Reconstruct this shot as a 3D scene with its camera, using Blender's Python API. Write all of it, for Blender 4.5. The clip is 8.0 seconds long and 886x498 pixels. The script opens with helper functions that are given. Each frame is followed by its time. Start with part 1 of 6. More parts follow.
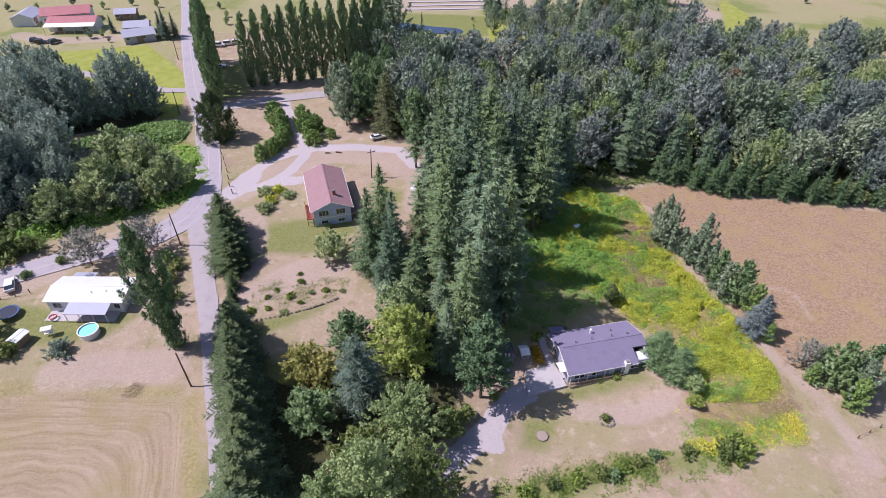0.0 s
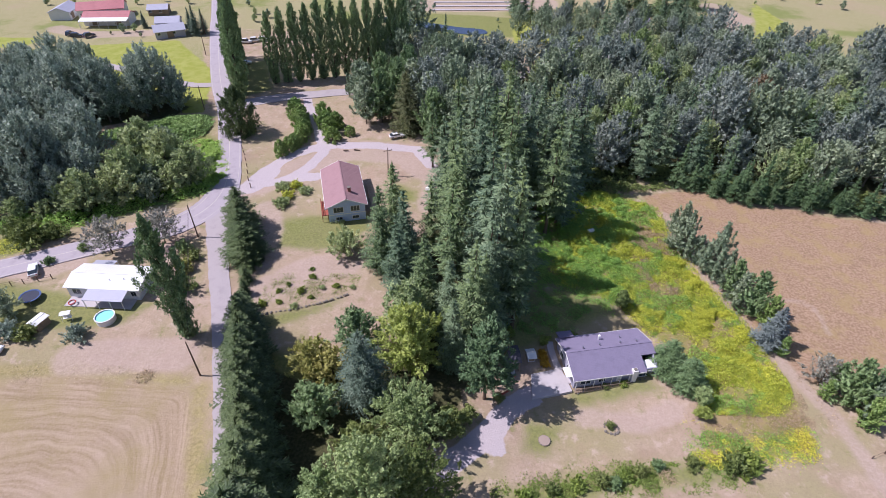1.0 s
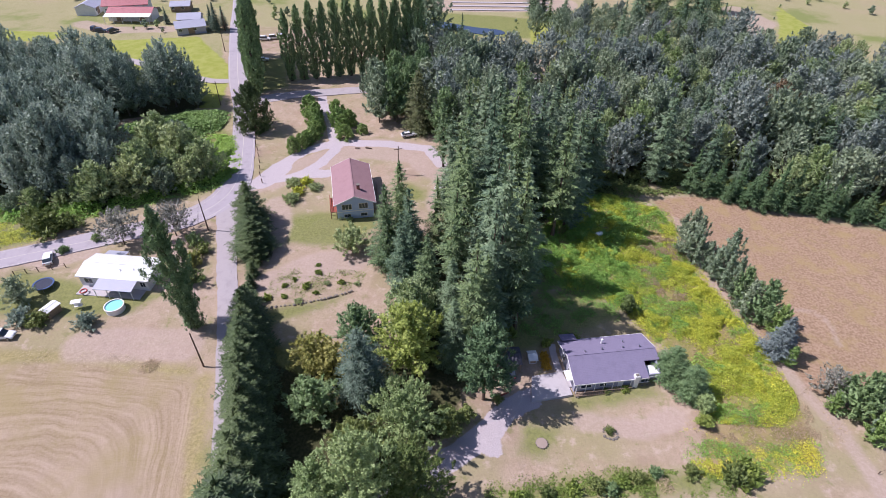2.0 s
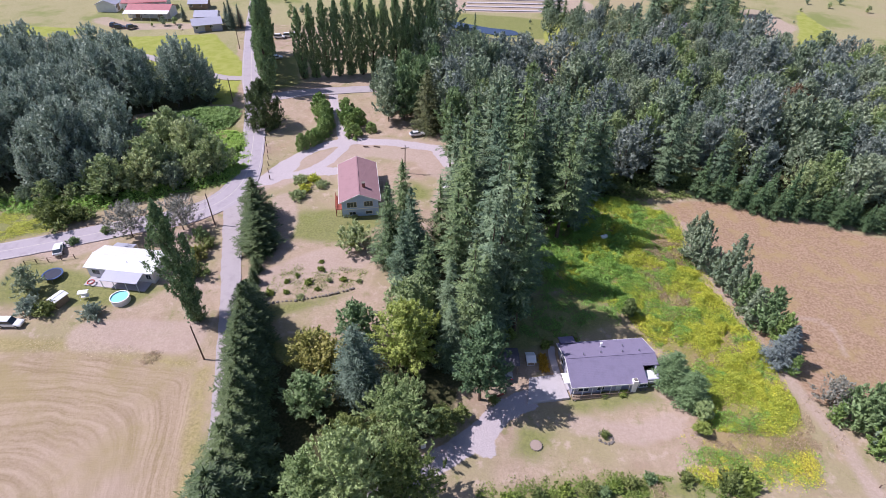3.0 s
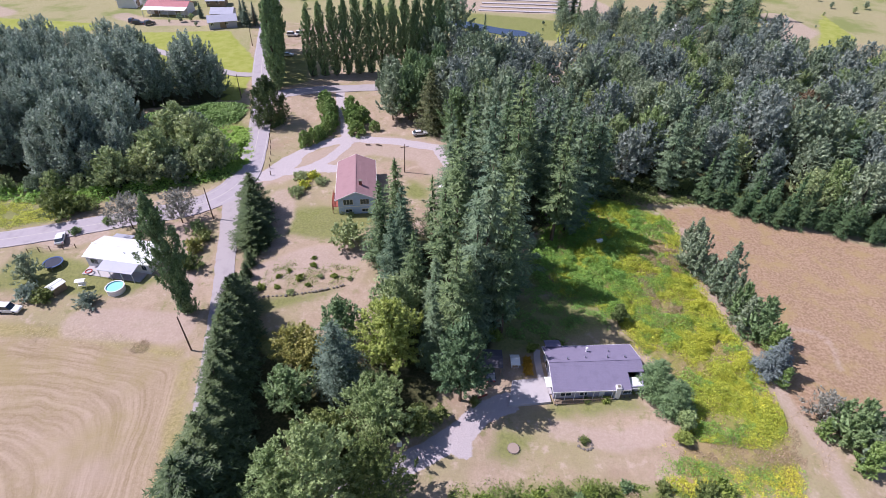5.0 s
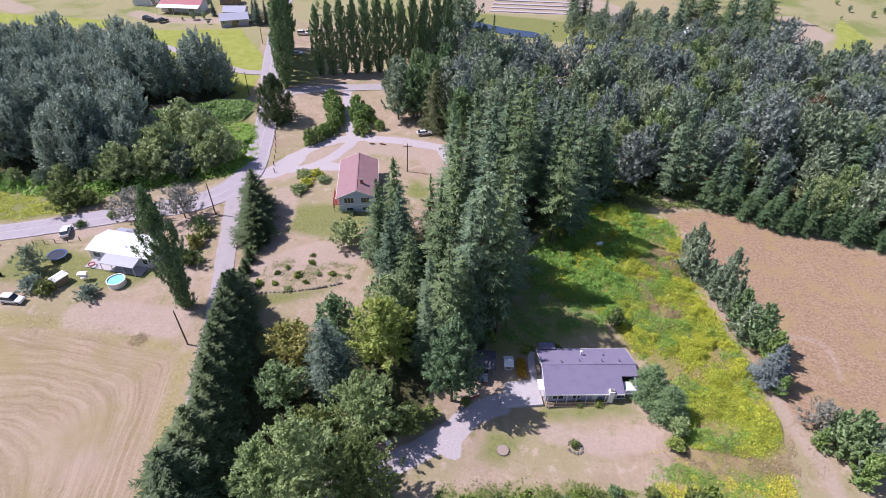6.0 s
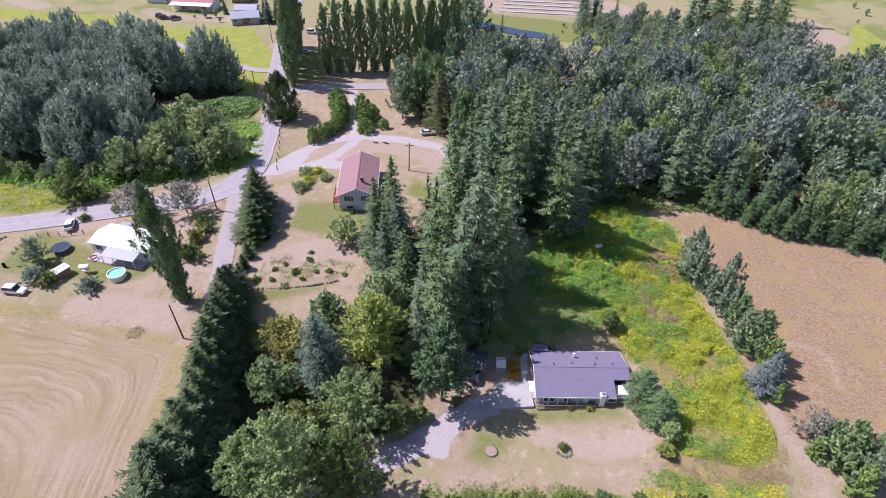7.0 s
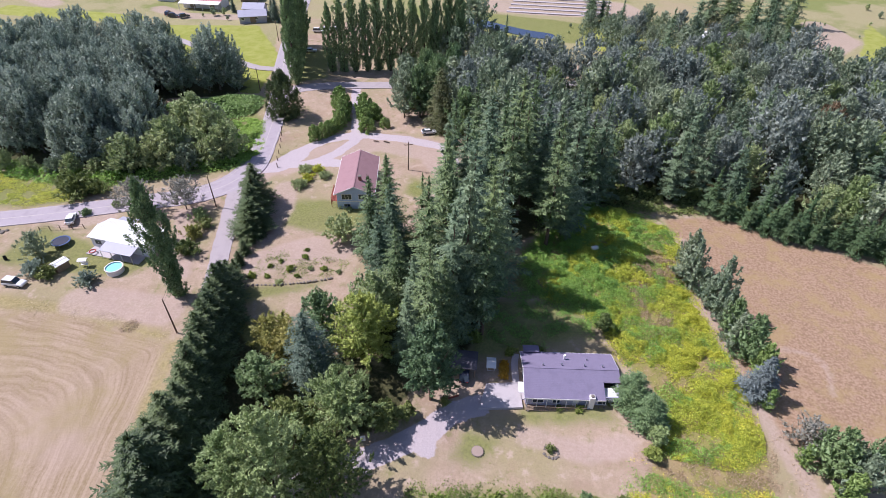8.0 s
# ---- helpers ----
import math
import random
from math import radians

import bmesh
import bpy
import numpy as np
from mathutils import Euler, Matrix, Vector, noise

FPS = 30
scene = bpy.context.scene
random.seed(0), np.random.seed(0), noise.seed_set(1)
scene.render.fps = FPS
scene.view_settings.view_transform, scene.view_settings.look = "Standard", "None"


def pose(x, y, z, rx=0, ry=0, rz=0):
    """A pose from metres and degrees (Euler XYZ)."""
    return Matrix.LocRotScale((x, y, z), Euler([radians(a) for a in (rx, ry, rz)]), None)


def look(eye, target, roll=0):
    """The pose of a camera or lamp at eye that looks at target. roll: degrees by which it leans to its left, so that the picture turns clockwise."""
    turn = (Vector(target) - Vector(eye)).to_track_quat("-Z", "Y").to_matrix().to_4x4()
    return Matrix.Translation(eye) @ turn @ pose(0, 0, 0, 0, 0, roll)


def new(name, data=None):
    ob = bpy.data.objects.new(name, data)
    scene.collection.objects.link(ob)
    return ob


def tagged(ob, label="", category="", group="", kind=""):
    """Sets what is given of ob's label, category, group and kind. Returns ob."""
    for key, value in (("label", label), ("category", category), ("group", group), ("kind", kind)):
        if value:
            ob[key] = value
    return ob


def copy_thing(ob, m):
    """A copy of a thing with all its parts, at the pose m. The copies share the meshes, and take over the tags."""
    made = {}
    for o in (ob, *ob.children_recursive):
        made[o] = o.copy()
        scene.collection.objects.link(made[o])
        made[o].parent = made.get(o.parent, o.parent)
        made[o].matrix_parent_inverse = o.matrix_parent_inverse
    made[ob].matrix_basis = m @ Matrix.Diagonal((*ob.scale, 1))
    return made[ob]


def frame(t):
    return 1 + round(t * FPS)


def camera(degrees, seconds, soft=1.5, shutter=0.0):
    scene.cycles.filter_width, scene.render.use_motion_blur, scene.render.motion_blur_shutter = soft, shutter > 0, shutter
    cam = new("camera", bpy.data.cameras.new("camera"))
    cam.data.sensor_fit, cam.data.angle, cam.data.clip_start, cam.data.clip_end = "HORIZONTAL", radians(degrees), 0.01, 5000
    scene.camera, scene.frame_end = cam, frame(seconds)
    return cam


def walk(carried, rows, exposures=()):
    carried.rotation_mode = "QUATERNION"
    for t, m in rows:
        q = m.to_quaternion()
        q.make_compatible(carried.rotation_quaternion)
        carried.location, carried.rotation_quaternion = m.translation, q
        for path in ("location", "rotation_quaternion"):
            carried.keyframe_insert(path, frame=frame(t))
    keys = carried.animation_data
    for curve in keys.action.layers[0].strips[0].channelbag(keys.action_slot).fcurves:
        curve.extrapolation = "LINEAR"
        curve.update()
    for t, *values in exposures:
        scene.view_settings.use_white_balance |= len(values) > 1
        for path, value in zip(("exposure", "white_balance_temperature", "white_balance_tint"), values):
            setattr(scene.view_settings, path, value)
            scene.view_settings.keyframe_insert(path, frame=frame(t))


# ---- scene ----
cam = camera(77.8, 8.0, soft=0.5)
METRES, EYE, TILT, LEAN, TURN = 23.0, 75.0, -38.3, -0.75, 0.0
ROWS = [
    (0.0, 0.0, 0.0, 0.0, 0.0, -0.0, -0.0),
    (0.5, 0.0506, -0.0008, -0.0015, 1.3, 0.02, -1.07),
    (1.0, 0.1024, -0.0004, -0.0031, 2.37, 0.02, -1.93),
    (1.5, 0.1553, 0.0013, -0.0044, 3.3, -0.01, -2.69),
    (3.0, 0.3243, 0.0101, -0.0056, 5.77, -0.12, -4.67),
    (3.5, 0.3847, 0.0155, -0.0022, 6.34, -0.16, -5.13),
    (4.0, 0.447, 0.0236, 0.0025, 6.78, -0.19, -5.45),
    (4.5, 0.5112, 0.0334, 0.0084, 7.27, -0.25, -5.81),
    (6.0, 0.7104, 0.0682, 0.0253, 9.25, -0.42, -7.34),
    (6.5, 0.7783, 0.0808, 0.0303, 9.96, -0.5, -7.92),
    (7.0, 0.8482, 0.0939, 0.039, 10.59, -0.58, -8.38),
    (7.5, 0.9173, 0.1084, 0.0461, 11.12, -0.65, -8.78),
    (8.0, 0.9871, 0.1228, 0.0535, 11.71, -0.73, -9.22),
]
walk(cam, [(t, pose(0, 0, EYE, TILT, LEAN, TURN) @ pose(METRES * x, METRES * y, METRES * z, 90 + pitch, roll, yaw)) for t, x, y, z, yaw, pitch, roll in ROWS],
     exposures=[(0.0, 0.15, 5900, 24.5), (3.0, 0.22, 5900, 24.5), (8.0, 0.25, 5900, 24.5)])

# ---- world, sun ----
SUN_ELEVATION, SUN_ROTATION = 52.5, 270.0
world = bpy.data.worlds.new("sky")
scene.world = world
world.use_nodes = True
sky = world.node_tree.nodes.new("ShaderNodeTexSky")
sky.sky_type, sky.sun_disc = "NISHITA", False
sky.sun_elevation, sky.sun_rotation = radians(SUN_ELEVATION), radians(SUN_ROTATION)
world.node_tree.links.new(sky.outputs["Color"], world.node_tree.nodes["Background"].inputs["Color"])
world.node_tree.nodes["Background"].inputs["Strength"].default_value = 0.088
sun = new("sun", bpy.data.lights.new("sun", "SUN"))
sun.data.energy, sun.data.angle, sun.data.color = 4.5, radians(0.6), (1.0, 0.95, 0.88)
sun.matrix_world = look((-math.cos(radians(SUN_ELEVATION)) * 200, 0, math.sin(radians(SUN_ELEVATION)) * 200), (0, 0, 0))

# ---- the lie of the land ----
def gz(x, y):
    return -0.0078 * x + 0.031 * np.minimum(y, 150) + 0.02 * np.clip(y - 150, 0, 600) - 2.4 - 1.6 * np.exp(-((x - 20) ** 2 + (y - 58) ** 2) / 450.0)


def at(x, y, turn=0.0, scale=1.0, up=0.0, stretch=1.0):
    """A pose on the ground."""
    return Matrix.LocRotScale((x, y, float(gz(x, y)) + up), Euler((0, 0, radians(turn))), (scale, scale, scale * stretch))


# ---- materials ----
class Nodes:
    def __init__(self, name):
        self.mat = bpy.data.materials.new(name)
        self.mat.use_nodes = True
        self.tree = self.mat.node_tree
        self.bsdf = self.tree.nodes["Principled BSDF"]
        self.out = self.tree.nodes["Material Output"]

    def add(self, kind, **inputs):
        n = self.tree.nodes.new("ShaderNode" + kind)
        for k, v in inputs.items():
            self.put(n, k.replace("_", " "), v)
        return n

    def put(self, n, key, v):
        sock = n.inputs[int(key[1:])] if key[:1] == "i" and key[1:].isdigit() else n.inputs[key]
        if isinstance(v, bpy.types.NodeSocket):
            self.tree.links.new(v, sock)
        else:
            sock.default_value = v

    def math(self, op, a, b=0.0, clamp=False):
        n = self.add("Math", i0=a, i1=b)
        n.operation, n.use_clamp = op, clamp
        return n.outputs[0]

    def noise(self, scale, detail=3.0, rough=0.55, vector=None, distortion=0.0):
        n = self.add("TexNoise", Scale=scale, Detail=detail, Roughness=rough, Distortion=distortion)
        self.put(n, "Vector", vector if vector else self.pos())
        return n.outputs["Fac"]

    def pos(self):
        return self.add("NewGeometry").outputs["Position"]

    def local(self):
        return self.add("TexCoord").outputs["Object"]

    def mix(self, fac, a, b, blend="MIX"):
        n = self.tree.nodes.new("ShaderNodeMix")
        n.data_type, n.blend_type = "RGBA", blend
        for sock, v in ((n.inputs[0], fac), (n.inputs[6], a), (n.inputs[7], b)):
            if isinstance(v, bpy.types.NodeSocket):
                self.tree.links.new(v, sock)
            else:
                sock.default_value = (*v, 1) if isinstance(v, tuple) and len(v) == 3 else v
        return n.outputs[2]

    def ramp(self, v, lo, hi, a=0.0, b=1.0):
        n = self.add("MapRange", Value=v)
        n.inputs[1].default_value, n.inputs[2].default_value, n.inputs[3].default_value, n.inputs[4].default_value = lo, hi, a, b
        n.interpolation_type = "SMOOTHSTEP"
        return n.outputs[0]

    def attr(self, name):
        n = self.tree.nodes.new("ShaderNodeAttribute")
        n.attribute_name = name
        return n.outputs["Fac"]

    def bump(self, height, strength=0.5, distance=0.05):
        n = self.add("Bump", Height=height, Strength=strength, Distance=distance)
        self.put(self.bsdf, "Normal", n.outputs[0])

    def base(self, colour, rough=0.8, metal=0.0, spec=0.3):
        self.put(self.bsdf, "Base Color", (*colour, 1) if isinstance(colour, tuple) else colour)
        self.put(self.bsdf, "Roughness", rough)
        self.put(self.bsdf, "Metallic", metal)
        self.put(self.bsdf, "Specular IOR Level", spec)
        return self.mat


def surface(name, colour, rough=0.8, metal=0.0, grain=8.0, vary=0.18, stain=0.6, bump=0.3, spec=0.3, dirt=None):
    """A painted, stone or wooden surface: colour with fine grain and broad stains."""
    k = Nodes(name)
    dark = dirt or tuple(c * (1 - 2.2 * vary) for c in colour)
    light = tuple(min(c * (1 + vary), 0.95) for c in colour)
    c = k.mix(k.noise(grain, 4), tuple(c * (1 - vary) for c in colour), light)
    c = k.mix(k.ramp(k.noise(stain, 4, 0.6), 0.5, 0.78, 0, 0.6), c, dark)
    if bump:
        k.bump(k.noise(grain * 2, 3), bump, 0.02)
    return k.base(c, rough, metal, spec)


def leafy(name, colour, other, rough=0.55, spread=0.5, glow=0.22, broad=0.35):
    """Leaves: hue and value vary by tree, by clump and by leaf; part of the light comes through."""
    k = Nodes(name)
    isl = k.add("NewGeometry").outputs["Random Per Island"]
    tree = k.add("ObjectInfo").outputs["Random"]
    patch = k.noise(broad, 3)
    f = k.math("ADD", k.math("MULTIPLY", tree, 0.45), k.math("ADD", k.math("MULTIPLY", patch, 0.75), k.math("MULTIPLY", isl, 0.35)))
    c = k.mix(k.ramp(f, 0.35, 1.15), colour, other)
    v = k.math("ADD", 1.0 - spread * 0.5, k.math("MULTIPLY", isl, spread))
    c = k.mix(1.0, c, v, "MULTIPLY")
    k.base(c, rough, 0.0, 0.35)
    tr = k.add("BsdfTranslucent", Color=c)
    m = k.add("MixShader", i0=glow, i1=k.bsdf.outputs[0], i2=tr.outputs[0])
    k.put(k.out, "Surface", m.outputs[0])
    return k.mat


def grass_ground():
    k = Nodes("dry_grass_ground")
    p = k.pos()
    fine, mid, big = k.noise(2.2, 5, 0.65, p), k.noise(0.35, 4, 0.6, p), k.noise(0.06, 3, 0.5, p)
    wob = k.math("ADD", k.math("MULTIPLY", mid, 0.55), k.math("MULTIPLY", fine, 0.25))

    def mask(name, lo=0.78, hi=1.02):
        return k.ramp(k.math("ADD", k.attr(name), wob), lo, hi)

    straw = k.mix(k.ramp(mid, 0.3, 0.7), (0.41, 0.31, 0.222), (0.48, 0.362, 0.278))
    straw = k.mix(k.ramp(k.noise(0.1, 5, 0.65, p), 0.5, 0.68, 0, 0.7), straw, (0.35, 0.245, 0.185))
    straw = k.mix(k.ramp(big, 0.42, 0.62, 0, 0.75), straw, (0.335, 0.30, 0.15))
    straw = k.mix(k.ramp(k.noise(0.16, 5, 0.65, p), 0.55, 0.72, 0, 0.6), straw, (0.44, 0.30, 0.225))
    straw = k.mix(k.ramp(k.noise(0.21, 5, 0.65, p), 0.60, 0.75, 0, 0.7), straw, (0.24, 0.235, 0.09))
    straw = k.mix(k.ramp(fine, 0.35, 0.7, 0, 0.5), straw, (0.30, 0.24, 0.155))
    straw = k.mix(k.ramp(k.noise(0.42, 6, 0.7, p), 0.53, 0.66, 0, 0.75), straw, (0.50, 0.385, 0.31))
    straw = k.mix(k.ramp(k.noise(0.31, 6, 0.7, k.add("VectorMath", i0=p, i1=(37.0, 11.0, 0.0)).outputs[0]), 0.54, 0.68, 0, 0.7), straw, (0.23, 0.225, 0.09))
    straw = k.mix(k.ramp(k.noise(4.5, 4, 0.7, p), 0.56, 0.68, 0, 0.45), straw, (0.22, 0.185, 0.10))
    # mown hay: swaths that follow the field's edge
    d = k.math("ADD", k.attr("swath"), k.math("MULTIPLY", k.noise(0.035, 4, 0.6, p), 5.0))
    wave = k.math("SINE", k.math("MULTIPLY", d, 1.7))
    wave2 = k.math("SINE", k.math("MULTIPLY", d, 4.7))
    streak = k.noise(0.8, 4, 0.6, k.add("CombineXYZ", X=k.math("MULTIPLY", d, 3.0), Y=k.math("MULTIPLY", k.add("SeparateXYZ", Vector=p).outputs[0], 0.12), Z=0.0).outputs[0])
    sw = k.math("ADD", k.math("MULTIPLY", wave, 0.035), k.math("ADD", k.math("MULTIPLY", wave2, 0.04), k.math("MULTIPLY", k.math("ADD", streak, k.math("MULTIPLY", fine, 0.6)), 0.9)))
    hay = k.mix(k.ramp(sw, 0.42, 0.98), (0.285, 0.212, 0.125), (0.45, 0.345, 0.25))
    hay = k.mix(k.ramp(k.noise(0.09, 5, 0.6, p), 0.42, 0.66, 0, 0.75), hay, (0.33, 0.265, 0.13))
    hay = k.mix(k.ramp(k.noise(0.05, 4, 0.6, p), 0.5, 0.7, 0, 0.6), hay, (0.45, 0.34, 0.27))
    c = k.mix(mask("hay"), straw, hay)
    c = k.mix(mask("edge", 0.7, 1.2), c, k.mix(k.ramp(fine, 0.3, 0.7), (0.27, 0.225, 0.10), (0.41, 0.34, 0.17)))
    brown = k.mix(k.ramp(fine, 0.35, 0.65), (0.28, 0.185, 0.115), (0.42, 0.29, 0.195))
    brown = k.mix(k.ramp(k.noise(0.7, 4, 0.7, p), 0.55, 0.68, 0, 0.6), brown, (0.26, 0.19, 0.10))
    brown = k.mix(k.ramp(k.noise(0.22, 5, 0.65, p), 0.45, 0.68, 0, 0.75), brown, (0.37, 0.27, 0.13))
    c = k.mix(mask("brown"), c, brown)
    dry = k.mix(k.ramp(fine, 0.3, 0.7), (0.30, 0.275, 0.13), (0.39, 0.345, 0.20))
    far = k.noise(0.022, 5, 0.6, p)
    dry = k.mix(k.ramp(far, 0.5, 0.62, 0, 0.85), dry, (0.20, 0.235, 0.07))
    dry = k.mix(k.ramp(far, 0.46, 0.36, 0, 0.45), dry, (0.40, 0.305, 0.21))
    c = k.mix(mask("meadow"), c, dry)
    rough = k.mix(k.ramp(mid, 0.35, 0.65), (0.34, 0.26, 0.13), (0.27, 0.26, 0.075))
    c = k.mix(mask("meadow_near"), c, rough)
    green = k.mix(k.ramp(fine, 0.3, 0.7), (0.13, 0.165, 0.04), (0.25, 0.265, 0.08))
    c = k.mix(k.math("MULTIPLY", mask("green", 0.62, 1.22), 0.8), c, green)
    lime = k.mix(k.ramp(mid, 0.3, 0.7), (0.28, 0.31, 0.06), (0.35, 0.36, 0.10))
    c = k.mix(mask("lime"), c, lime)
    # near-black olive ground colour wherever the wood mask is set
    wood_ground = k.mix(k.ramp(fine, 0.3, 0.7), (0.05, 0.055, 0.025), (0.11, 0.105, 0.05))
    c = k.mix(mask("wood"), c, wood_ground)
    bare = k.mix(k.ramp(fine, 0.35, 0.7), (0.41, 0.31, 0.255), (0.50, 0.385, 0.325))
    c = k.mix(k.math("MULTIPLY", mask("bare", 0.62, 1.25), 0.75), c, bare)
    gravel = k.mix(k.ramp(k.noise(6.0, 5, 0.7, p), 0.3, 0.7), (0.43, 0.37, 0.38), (0.56, 0.49, 0.50))
    c = k.mix(mask("gravel", 0.86, 1.0), c, gravel)
    k.bump(k.math("ADD", k.noise(3.5, 5, 0.7, p), k.math("MULTIPLY", mid, 2.0)), 0.4, 0.3)
    return k.base(c, 0.95, 0.0, 0.1)


def asphalt(name, colour):
    k = Nodes(name)
    p = k.pos()
    c = k.mix(k.noise(9.0, 4), tuple(v * 0.9 for v in colour), tuple(v * 1.08 for v in colour))
    c = k.mix(k.ramp(k.noise(0.5, 4, 0.6, p), 0.48, 0.75, 0, 0.5), c, tuple(v * 0.72 for v in colour))
    cr = k.add("TexVoronoi", Scale=0.45)
    cr.feature = "DISTANCE_TO_EDGE"
    k.put(cr, "Vector", p)
    c = k.mix(k.ramp(cr.outputs["Distance"], 0.0, 0.02, 0.18, 0.0), c, tuple(v * 0.5 for v in colour))
    k.bump(k.noise(20.0, 3), 0.3, 0.01)
    return k.base(c, 0.85, 0.0, 0.3)


def striped(name, colour, pitch, axis, rough, metal, depth, vary=0.12):
    """Boards, shingle courses or sheet ribs as relief along one local axis."""
    k = Nodes(name)
    s = k.add("SeparateXYZ", Vector=k.local())
    w = k.math("FRACT", k.math("MULTIPLY", s.outputs[axis], 1.0 / pitch))
    n = k.noise(5.0, 4, 0.6, k.local())
    c = k.mix(n, tuple(v * (1 - vary) for v in colour), tuple(min(v * (1 + vary), 0.92) for v in colour))
    c = k.mix(k.ramp(k.noise(0.6, 4, 0.6, k.local()), 0.45, 0.8, 0, 0.5), c, tuple(v * (1 - 2 * vary) for v in colour))
    k.bump(k.math("ADD", w, k.math("MULTIPLY", n, 0.3)), 0.6, depth)
    return k.base(c, rough, metal, 0.4)


def glassy(name, colour=(0.03, 0.04, 0.05)):
    k = Nodes(name)
    return k.base(k.mix(k.noise(1.3, 2), colour, tuple(c * 1.6 for c in colour)), 0.08, 0.0, 0.7)


